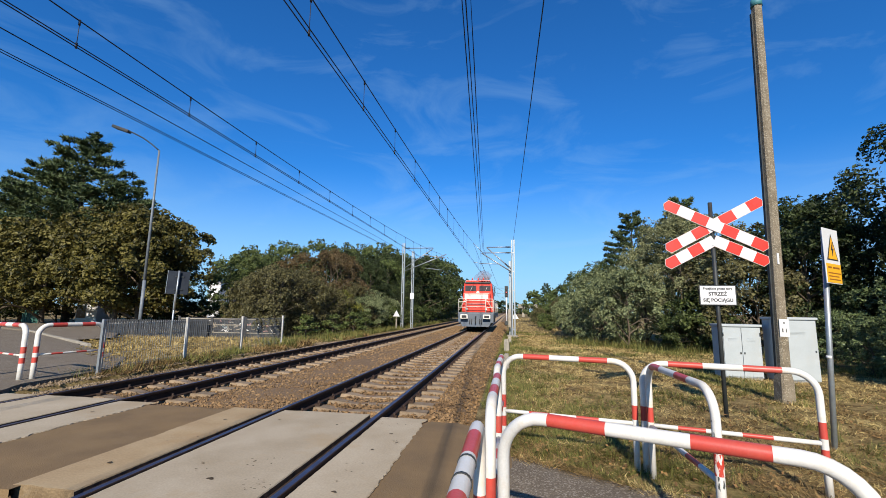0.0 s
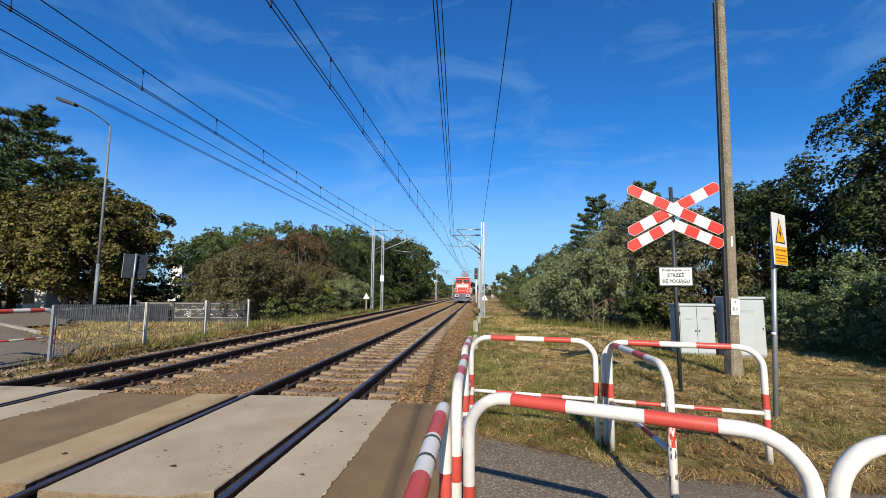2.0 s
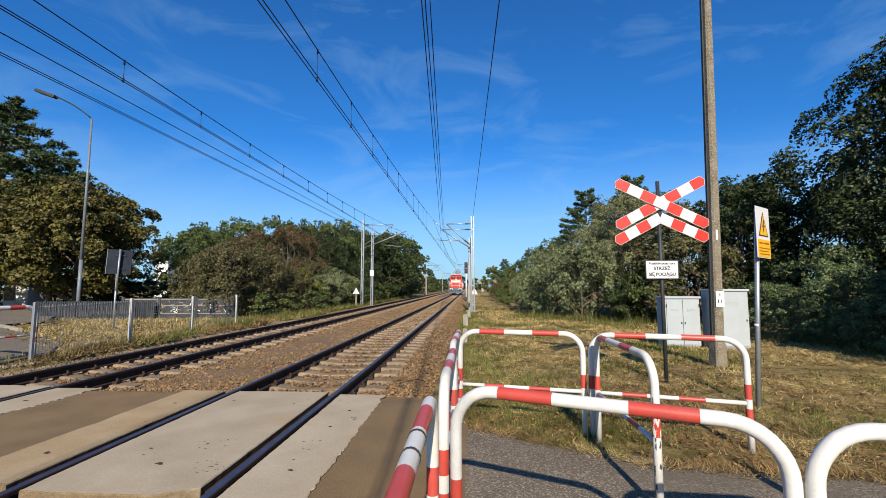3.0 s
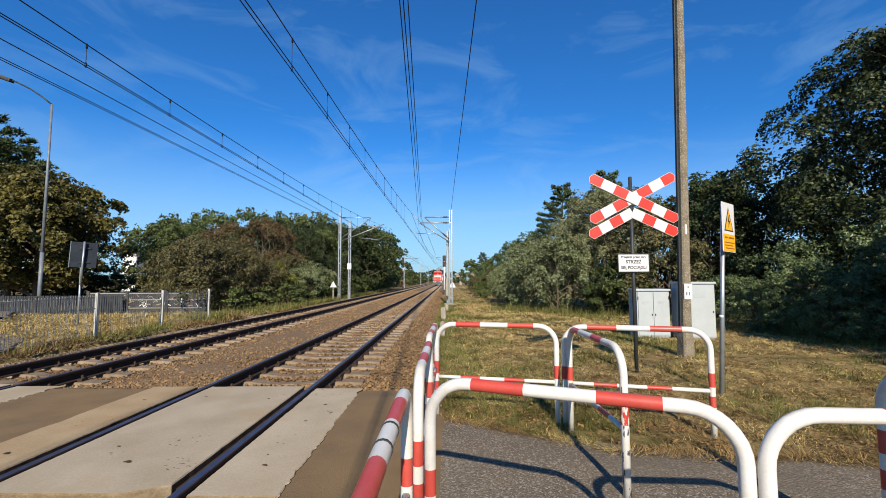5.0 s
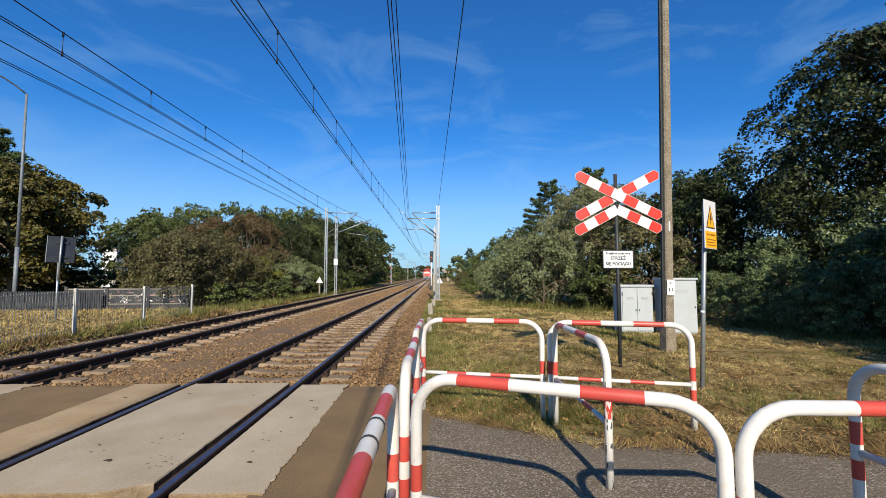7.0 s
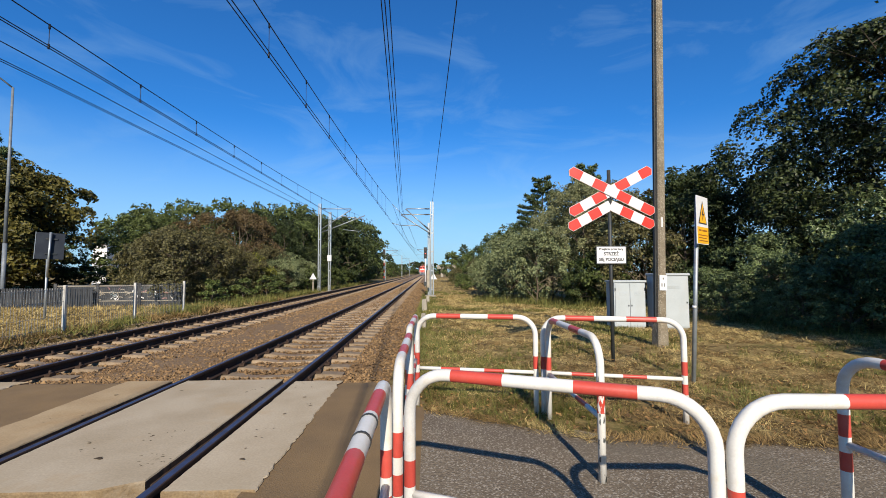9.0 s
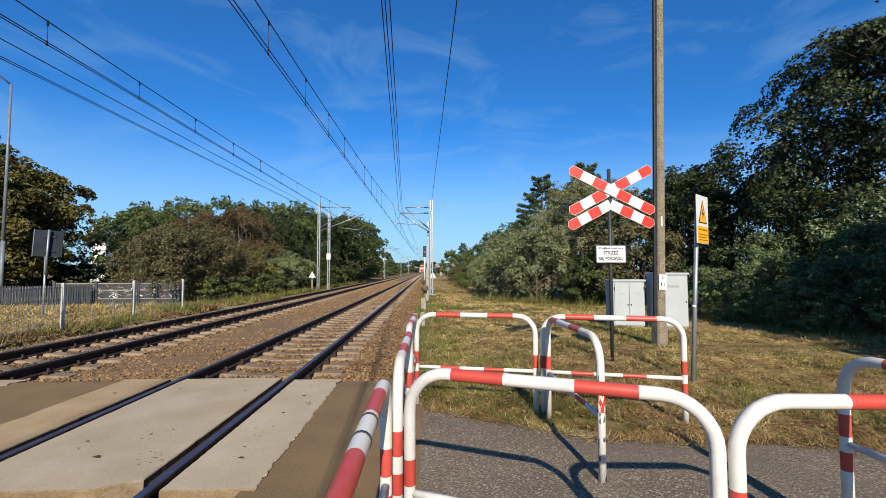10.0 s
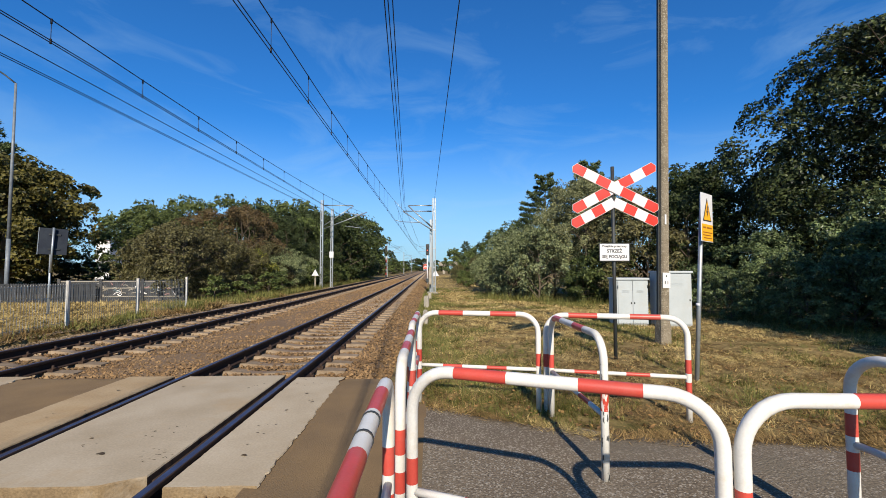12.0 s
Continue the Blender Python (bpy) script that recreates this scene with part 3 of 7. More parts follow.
def ragged_slab(x0, x1, y0, y1, top, thick, seed, cut=None, wear=(0.008, 0.008)):
    """A worn concrete slab with crumbled edges; wear of its long sides at x0 and x1, in metres."""
    bm = bmesh.new()
    nx, ny = max(2, int((x1 - x0) / 0.03)), max(2, int((y1 - y0) / 0.03))
    cx, cy = (x0 + x1) / 2, (y0 + y1) / 2

    def bite(x, y, depth):
        q = (x * 3 + seed * 7.1, y * 3, 0.3)
        big = max(0.0, noise.noise((q[0] * 0.9, q[1] * 0.9, 2)) - 0.12) * 2.2
        return depth * (0.35 * abs(noise.noise((q[0] * 7, q[1] * 7, 1))) + 0.5 * abs(noise.noise((q[0] * 2.5, q[1] * 2.5, 4))) + big)
    ring = []
    for i in range(nx):
        x = x0 + (x1 - x0) * i / nx
        ring.append((x, y0 + bite(x, y0, 0.02), 2))
    for i in range(ny):
        y = y0 + (y1 - y0) * i / ny
        ring.append((x1 - bite(x1, y, wear[1]), y, 1))
    for i in range(nx):
        x = x1 - (x1 - x0) * i / nx
        ring.append((x, y1 - bite(x, y1, 0.015), 2))
    for i in range(ny):
        y = y1 - (y1 - y0) * i / ny
        ring.append((x0 + bite(x0, y, wear[0]), y, 1))
    top_v, mid_v, low_v = [], [], []
    for x, y, _ in ring:
        px, py = cut(x, y) if cut else (x, y)
        inset = 0.004 + 0.007 * abs(noise.noise((x * 9, y * 9, seed)))
        ix, iy = px - math.copysign(min(inset, abs(px - cx)), px - cx), py - math.copysign(min(inset, abs(py - cy)), py - cy)
        top_v.append(bm.verts.new((ix, iy, top)))
        mid_v.append(bm.verts.new((px, py, top - 0.010)))
        low_v.append(bm.verts.new((px, py, top - thick)))
    bm.faces.new(top_v)
    n = len(ring)
    for k in range(n):
        j = (k + 1) % n
        # end chamfers take the darker edge colour, which mutes their sunlit line
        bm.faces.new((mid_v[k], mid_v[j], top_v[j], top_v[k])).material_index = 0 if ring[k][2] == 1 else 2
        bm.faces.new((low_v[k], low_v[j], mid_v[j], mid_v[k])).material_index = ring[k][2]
    bmesh.ops.recalc_face_normals(bm, faces=bm.faces)
    return bm


def build_crossing():
    crossing = thing("level_crossing", pose(0, 0, 0), "footpath crossing of worn concrete panels between the rails", "level crossing", "", "structure")
    groove = 0.085
    for x in (0.0, -SPACING):
        far = x < -1
        y1 = CROSS1 + (0.15 if far else 0)
        y0 = CROSS0 - (0.1 if far else 0)
        corner = (lambda px, py: (px, py + 0.6 * max(0.0, px - 0.40) if py < CROSS0 + 0.03 else max(py, CROSS0 + 0.16) if px > 0.6 else py)) if not far else None
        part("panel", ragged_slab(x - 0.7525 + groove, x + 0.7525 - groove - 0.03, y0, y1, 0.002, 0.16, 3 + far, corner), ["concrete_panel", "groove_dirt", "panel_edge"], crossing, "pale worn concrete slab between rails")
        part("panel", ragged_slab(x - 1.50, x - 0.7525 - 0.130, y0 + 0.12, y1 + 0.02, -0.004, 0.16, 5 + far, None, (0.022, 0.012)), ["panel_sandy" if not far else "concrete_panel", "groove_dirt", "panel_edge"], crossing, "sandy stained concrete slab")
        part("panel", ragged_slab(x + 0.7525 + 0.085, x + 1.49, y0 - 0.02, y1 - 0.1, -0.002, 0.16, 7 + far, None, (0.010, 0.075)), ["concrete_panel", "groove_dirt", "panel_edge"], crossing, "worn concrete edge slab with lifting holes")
    # packed dirt in the grooves beside the rails
    for x in (0.0, -SPACING):
        for s in (-1, 1):
            c = x + s * 0.7525
            part("groove_fill", boxes((c - 0.13, c + 0.13, CROSS0 + 0.2, CROSS1 + 0.02, -0.15, -0.04 if s < 0 else -0.055)), "groove_dirt", crossing)
    rnd = random.Random(11)

    def chip(name, hx, hy, rx, ry, z=0.0042):
        bm = bmesh.new()
        n = 14
        turn = rnd.uniform(0, 6)
        k1, k2 = rnd.uniform(0.1, 0.3), rnd.uniform(0.1, 0.25)
        vs = []
        for k in range(n):
            a = k * 2 * math.pi / n
            w = 1 + k1 * math.sin(2 * a + turn) + k2 * math.sin(3 * a - turn)
            vs.append(bm.verts.new((hx + rx * w * math.cos(a), hy + ry * w * math.sin(a), z)))
        low = bm.verts.new((hx, hy, z - 0.001))
        for k in range(n):
            bm.faces.new((vs[k], vs[(k + 1) % n], low))
        part(name, bm, "spall", crossing)
    # lifting holes and spalls
    for hx, hy, r in ((0.02, 3.58, 0.033), (1.18, 3.52, 0.022), (1.19, 5.2, 0.018), (0.40, 5.45, 0.018), (-0.45, 5.55, 0.016), (-1.15, 5.4, 0.018), (-1.17, 3.75, 0.026), (1.15, 4.6, 0.016), (-3.2, 5.4, 0.025), (-0.3, 3.9, 0.016), (0.15, 4.05, 0.012)):
        chip("lifting_hole", hx, hy, r, r * 0.8)
    for cx, cy, n, spread in ((0.5, 3.5, 16, 0.09), (0.22, 4.1, 9, 0.10), (0.5, 5.6, 5, 0.10), (1.1, 5.6, 7, 0.12), (-0.25, 3.8, 4, 0.08), (1.25, 4.0, 6, 0.15), (0.95, 5.85, 5, 0.10), (1.3, 4.9, 4, 0.08), (-1.2, 4.6, 5, 0.2)):
        for _ in range(n):
            chip("spall", cx + rnd.gauss(0, spread), cy + rnd.gauss(0, spread * 0.8), rnd.uniform(0.004, 0.014), rnd.uniform(0.003, 0.008), 0.0036)


def sheet(name, rows, mats, label, category, thick=0.12, step=0.12, rag=1.0):
    """A paved surface: rows of (x, y_from, y_to, z)."""
    verts, faces = [], []
    ny = 30
    fine = []
    for (xa, a0, a1, za), (xb, b0, b1, zb) in zip(rows, rows[1:]):
        k = max(1, int(abs(xb - xa) / step))
        for i in range(k):
            t = i / k
            fine.append((xa + (xb - xa) * t, a0 + (b0 - a0) * t, a1 + (b1 - a1) * t, za + (zb - za) * t))
    fine.append(rows[-1])
    for x, y0, y1, z in fine:
        y1 = y1 + rag * (0.10 * noise.noise((x * 2.3, 0, 7)) + 0.09 * noise.noise((x * 8, 2, 7)))
        col = []
        for j in range(ny + 1):
            y = y0 + (y1 - y0) * j / ny
            col.append((x, y, z - (0.016 if j == ny else 0) + 0.012 * noise.noise((x * 0.9, y * 0.9, 9))))
        verts += [(x, y0, z - thick)] + col + [(x, y1 + 0.02, z - thick)]
    w = ny + 3
    for i in range(len(fine) - 1):
        for j in range(w - 1):
            faces += [i * w + j, (i + 1) * w + j, (i + 1) * w + j + 1, i * w + j + 1]
    return tagged(new(name, quick_mesh(name, verts, faces, 4, mats)), label, category, "", "structure")


def build_paving():
    sheet("pavement_between", [(-2.92, CROSS0 - 0.1, 6.12, -0.014), (-1.42, CROSS0 + 0.05, 6.1, -0.014)], "asphalt_brown", "brown dusty asphalt strip between the tracks", "pavement", 0.3)
    sheet("pavement_side", [(1.38, -9, 5.98, -0.014), (1.9, -9, 6.0, -0.02), (2.3, -9, 5.9, -0.05), (2.62, -9, 5.3, -0.075)], "asphalt_brown", "brown dusty asphalt strip beside the track", "pavement", 0.3)
    sheet("footpath", [(2.6, -9, 4.98, -0.071), (3.1, -9, 4.72, -0.08), (3.8, -9, 4.32, -0.085), (5.0, -9, 4.0, -0.085), (6.4, -9, 3.78, -0.085), (9, -9, 3.5, -0.085), (16, -9, 3.2, -0.09)],
          "asphalt", "grey worn asphalt footpath leading to the crossing", "pavement", 0.2)
    sheet("pavement_far", [(-40, -9, 27.5, -0.03), (-24.3, -9, 20.8, -0.03), (-17.8, -9, 17.0, -0.03), (-13.6, -9, 14.4, -0.03), (-8.8, -9, 11.5, -0.03), (-7.1, -9, 9.4, -0.03), (-6.75, -9, 7.2, -0.02), (-6.3, -9, 6.4, -0.015), (-5.84, -9, 6.2, -0.012)],
          "asphalt", "grey asphalt road beyond the tracks", "road", 0.2)
    sheet("sidewalk", [(-38, 27.0, 31, 0.0), (-25.0, 21.4, 26.8, 0.0), (-20.0, 18.5, 22.2, -0.03), (-17.2, 16.9, 19.0, -0.085)], "asphalt", "grey pavement behind the kerb", "pavement", 0.2)
    # kerb stones along the road beyond
    kerb = thing("kerb", pose(0, 0, 0), "low pale concrete kerb with fallen leaves", "kerb", "", "structure")
    bm = bmesh.new()
    box(bm, -0.49, 0.49, -0.07, 0.07, -0.15, 0.08, 0.015)
    me = bpy.data.meshes.new("kerb_stone")
    bm.to_mesh(me)
    bm.free()
    me.materials.append(M["concrete"])
    a, b = Vector((-13.4, 14.45, 0)), Vector((-26.5, 22.1, 0))
    n = int((b - a).length)
    ang = math.degrees(math.atan2((b - a).y, (b - a).x))
    for i in range(n):
        p = a + (b - a) * (i + 0.5) / n
        shared("kerb_stone", me, kerb, pose(p.x, p.y, -0.045 + random.uniform(-0.01, 0.01), 0, 0, ang + random.uniform(-0.6, 0.6)))


build_ground()
build_bed()
build_tracks()
build_crossing()
build_paving()


# ---- barriers of bent tube ----
def tube_barrier(a, b, label, height=1.07, bands=((0.17, 0.38), (0.61, 0.82)), post=((0.40, 0.51), (0.60, 0.73)), mid=0.555, radius=0.03, rings=(), base=-0.1, name="barrier", mid_bands=((0.2, 0.37), (0.58, 0.75)), worn=False):
    """A hoop of tube from foot a to foot b with a middle rail, banded red and white."""
    a, b = Vector((*a, base)), Vector((*b, base))
    ob = thing(name, Matrix.Translation(a), label, "barrier", "red and white tube barriers")
    d = b - a
    length = d.length
    d = d / length
    bend = 0.20
    pts, slots = [], []

    def red(kind, v):
        if kind == "top":
            return any(f0 * length <= v <= f1 * length for f0, f1 in bands)
        return any(h0 <= v <= h1 for h0, h1 in post)
    cuts = sorted({0.0, height - bend, *[h for p in post for h in p]})
    up = [(Vector((0, 0, h)), "post", h) for h in cuts if h <= height - bend]
    arc = 8
    seq = [(p, k, v) for p, k, v in up]
    for i in range(1, arc + 1):
        t = i / arc * math.pi / 2
        seq.append((d * (bend - bend * math.cos(t)) + Vector((0, 0, height - bend + bend * math.sin(t))), "top", bend - bend * math.cos(t)))
    for f in sorted({f for p in bands for f in p}):
        if bend < f * length < length - bend:
            seq.append((d * (f * length) + Vector((0, 0, height)), "top", f * length))
    for i in range(arc + 1):
        t = i / arc * math.pi / 2
        s = length - bend + bend * math.sin(t)
        seq.append((d * s + Vector((0, 0, height - bend + bend * math.cos(t))), "top", s))
    seq += [(p + d * length, k, v) for p, k, v in up[-2::-1]]
    for i, (p, k, v) in enumerate(seq):
        pts.append(p)
        if i:
            pv, pk = seq[i - 1][2], seq[i - 1][1]
            kind = "post" if (k == "post" and pk == "post") else "top"
            flaked = 2 if worn and kind == "post" and i < len(up) else 0
            slots.append(flaked + 1 if red(kind, (v + pv) / 2 if kind == "post" or pk == k else (v if k == "top" else pv)) else flaked)
    bm = bmesh.new()
    sweep(bm, pts, radius, 14, slots)
    part("hoop", bm, ["white_paint", "red_paint", "worn_white", "worn_red"], ob)
    bm = bmesh.new()
    fs = sorted({0.0, 1.0, *[f for p in mid_bands for f in p]})
    r = 0.021
    line = [d * (0.02 + (length - 0.04) * f) + Vector((0, 0, mid)) for f in fs]
    sweep(bm, line, r, 10, [1 if any(f0 <= (u + v) / 2 <= f1 for f0, f1 in mid_bands) else 0 for u, v in zip(fs, fs[1:])])
    part("middle_rail", bm, ["white_paint", "red_paint"], ob)
    for s in rings:
        bm = bmesh.new()
        rod(bm, d * (s - 0.006) + Vector((0, 0, height)), d * (s + 0.006) + Vector((0, 0, height)), radius + 0.003, None, 14)
        part("wire_ring", bm, "dark_steel", ob, "rusty wire tie")
    return ob


tube_barrier((2.57, 2.23), (3.815, 1.695), "red and white striped tube barrier beside the path", mid=0.46, post=((0.20, 0.34), (0.50, 0.63)), bands=((0.17, 0.362), (0.60, 0.792)))
tube_barrier((2.46, 0.62), (2.46, 2.12), "red and white tube barrier with wire ties", bands=((0.20, 0.393), (0.607, 0.793)), rings=(0.705, 0.87))
tube_barrier((2.50, 2.34), (2.51, 3.66), "red and white tube barrier beside the track", bands=((0.24, 0.44), (0.65, 0.84)))
tube_barrier((2.49, 3.80), (2.52, 5.12), "red and white tube barrier beside the track", bands=((0.2, 0.36), (0.6, 0.78)))
tube_barrier((2.535, 5.08), (3.87, 4.78), "red and white striped tube barrier on the grass", mid=0.46, post=((0.30, 0.41), (0.50, 0.64)))
tube_barrier((3.95, 4.76), (5.34, 4.40), "red and white striped tube barrier on the grass", mid=0.46, post=((0.30, 0.41), (0.50, 0.64)))
tube_barrier((3.97, 3.22), (3.97, 4.62), "red and white tube barrier with paint flaking off one post", bands=((0.28, 0.46), (0.72, 0.9)), post=((0.52, 0.66),), mid=0.48, worn=True)
tube_barrier((3.875, 1.67), (5.00, 1.60), "red and white striped tube barrier beside the path", bands=((0.38, 0.6), (0.72, 0.9)))
tube_barrier((5.18, 1.15), (5.15, 2.50), "red and white tube barrier across the path")
tube_barrier((-7.11, 7.62), (-6.9, 8.90), "red and white tube barrier beyond the tracks", height=1.16, radius=0.048)
tube_barrier((-8.5, 7.85), (-7.2, 7.45), "red and white tube barrier beyond the tracks", height=1.16, radius=0.048)


# ---- signs, post, cabinets ----
def letters(text, size, depth=0.0015):
    cu = bpy.data.curves.new("letters", "FONT")
    cu.body, cu.size, cu.align_x, cu.align_y, cu.extrude, cu.offset = text, size, "CENTER", "CENTER", depth, size * 0.022
    ob = bpy.data.objects.new("letters", cu)
    scene.collection.objects.link(ob)
    bpy.context.view_layer.update()
    me = bpy.data.meshes.new_from_object(ob.evaluated_get(bpy.context.evaluated_depsgraph_get()))
    bpy.data.objects.remove(ob)
    me.materials.clear()
    me.materials.append(M["ink"])
    return me


def banded_arm(a, b, width, y, count, swap=False, points=(True, True)):
    """A flat sign arm from a to b in the xz plane, in bands, with cut corners at its free ends."""
    bm = bmesh.new()
    a, b = Vector((a[0], 0, a[1])), Vector((b[0], 0, b[1]))
    d = (b - a).normalized()
    n = Vector((-d.z, 0, d.x)) * width / 2
    length = (b - a).length
    stations = [length * i / count for i in range(count + 1)]
    cut = width * 0.25
    rows = []
    for i, s in enumerate(stations):
        p = a + d * s
        if (i == 0 and points[0]) or (i == count and points[1]):
            rows.append((p, 0.14))
            q = p + d * (cut if i == 0 else -cut)
            if i == 0:
                rows.append((q, 1.0))
            else:
                rows.insert(-1, (q, 1.0))
        else:
            rows.append((p, 1.0))
    vs = []
    for p, k in rows:
        vs.append([bm.verts.new(Vector((0, y + t, 0)) + p + n * k * s) for t in (0, 0.018) for s in (1, -1)])
    for i in range(len(vs) - 1):
        u, w = vs[i], vs[i + 1]
        at = ((rows[i][0] + rows[i + 1][0]) / 2 - a).length / length * count
        slot = (int(at) % 2 == 0) != swap
        for f in ((u[0], u[1], w[1], w[0]), (u[2], w[2], w[3], u[3]), (u[0], w[0], w[2], u[2]), (u[1], u[3], w[3], w[1])):
            face = bm.faces.new(f)
            face.material_index = 1 if slot else 0
    bm.faces.new((vs[0][0], vs[0][2], vs[0][3], vs[0][1])).material_index = 1
    bm.faces.new((vs[-1][0], vs[-1][1], vs[-1][3], vs[-1][2])).material_index = 1
    bmesh.ops.recalc_face_normals(bm, faces=bm.faces)
    return bm


RIM = material("sign_rim", (0.453, 0.38, 0.365), (0.402, 0.336, 0.322), 6, 0.5, 0, 0.02)
M["sign_rim"] = RIM


def crossing_sign():
    s = thing("crossing_sign", pose(5.85, 7.30, -0.15), "red and white railway crossbuck sign on a dark steel post", "road sign")
    bm = bmesh.new()
    rod(bm, (0, 0, -0.3), (0, 0, 3.42), 0.031, None, 14)
    part("post", bm, "dark_steel", s, "dark painted steel tube")
    w = 0.165
    part("arm", banded_arm((-0.72, 3.40), (0.76, 2.66), w, -0.075, 7), ["sign_white", "sign_red"], s)
    part("arm", banded_arm((-0.72, 2.65), (0.74, 3.43), w, -0.055, 7), ["sign_white", "sign_red"], s)
    part("chevron_arm", banded_arm((-0.74, 2.39), (0.0, 2.79), w, -0.052, 4, points=(True, False)), ["sign_white", "sign_red"], s)
    part("chevron_arm", banded_arm((0.76, 2.43), (0.0, 2.79), w, -0.0535, 4, points=(True, False)), ["sign_white", "sign_red"], s)
    # pale folded rims round the arms
    e = 0.007
    for a, b, y, ends in (((-0.72, 3.40), (0.76, 2.66), -0.0735, (True, True)), ((-0.72, 2.65), (0.74, 3.43), -0.0535, (True, True)),
                          ((-0.74, 2.39), (0.0, 2.79), -0.0505, (True, False)), ((0.76, 2.43), (0.0, 2.79), -0.052, (True, False))):
        d = (Vector(b) - Vector(a)).normalized() * e
        part("rim", banded_arm(Vector(a) - d, Vector(b) + d * ends[1], w + 2 * e, y, 1, points=ends), ["sign_rim", "sign_rim"], s)
    for z in (2.72, 3.02):
        bm = bmesh.new()
        box(bm, -0.05, 0.05, -0.036, 0.036, z - 0.02, z + 0.02, 0.004)
        part("clamp", bm, "galvanised", s)
    bm = bmesh.new()
    box(bm, -0.27, 0.25, -0.052, -0.04, 1.77, 2.07, 0.003)
    plate = part("warning_plate", bm, "sign_white", s, "white plate with black lettering")
    bm = bmesh.new()
    for x0, x1, z0, z1 in ((-0.275, 0.255, 2.065, 2.078), (-0.275, 0.255, 1.762, 1.775), (-0.278, -0.265, 1.775, 2.065), (0.245, 0.258, 1.775, 2.065)):
        box(bm, x0, x1, -0.056, -0.036, z0, z1)
    part("rim", bm, "dark_steel", plate)
    for text, size, z in (("Przejście przez tory", 0.052, 2.022), ("STRZEŻ", 0.078, 1.937), ("SIĘ POCIĄGU", 0.072, 1.840)):
        ob = new("lettering", letters(text, size))
        ob.parent = plate
        ob.matrix_basis = pose(-0.01, -0.0545, z, 90, 0, 0)
    return s


def danger_sign():
    s = thing("danger_sign", pose(6.45, 6.05, -0.15), "yellow and white high voltage warning sign on a galvanised post", "warning sign")
    bm = bmesh.new()
    rod(bm, (0, 0, -0.3), (0.17, 0, 2.72), 0.030, None, 14)
    part("post", bm, "galvanised", s)
    bm = bmesh.new()
    rod(bm, (0.068, 0, 1.1), (0.0705, 0, 1.135), 0.0315, None, 14)
    part("band", bm, "sign_white", s, "white tape band")
    bm = bmesh.new()
    box(bm, -0.21, 0.21, -0.012, -0.002, 0, 0.70, 0.003)
    plate = part("sign_plate", bm, "sign_white", s, "white and yellow plate")
    plate.matrix_basis = pose(0.19, -0.045, 2.02, 0, 1.0, 37)
    bm = bmesh.new()
    box(bm, -0.195, 0.195, -0.0165, -0.0125, 0.012, 0.25)
    part("yellow_panel", bm, "sign_yellow", plate)
    bm = bmesh.new()
    for k, (hw, z0, z1, y, slot) in enumerate(((0.155, 0.295, 0.64, -0.0145, 1), (0.125, 0.312, 0.60, -0.0165, 0))):
        vs = [bm.verts.new(p) for p in ((-hw, y, z0), (hw, y, z0), (0, y, z1))]
        bm.faces.new(vs).material_index = slot
    part("triangle", bm, ["sign_yellow", "ink"], plate, "yellow triangle with black border")
    bm = bmesh.new()
    vs = [bm.verts.new((x, -0.0185, z)) for x, z in ((0.012, 0.53), (-0.04, 0.42), (-0.005, 0.425), (-0.022, 0.335), (0.045, 0.45), (0.008, 0.445), (0.03, 0.53))]
    bm.faces.new(vs)
    part("lightning_bolt", bm, "ink", plate)
    bm = bmesh.new()
    for z, h, spans in ((0.19, 0.022, ((-0.16, -0.06), (-0.03, 0.15))), (0.125, 0.014, ((-0.17, 0.17),)), (0.085, 0.014, ((-0.17, 0.12),)), (0.045, 0.014, ((-0.15, 0.16),))):
        for x0, x1 in spans:
            box(bm, x0, x1, -0.0185, -0.0168, z, z + h)
    part("text_bars", bm, "faded_ink", plate)
    for z in (0.12, 0.58):
        bm = bmesh.new()
        box(bm, -0.04, 0.04, 0.012, 0.07, z - 0.02, z + 0.02, 0.004)
        part("clamp", bm, "galvanised", plate)


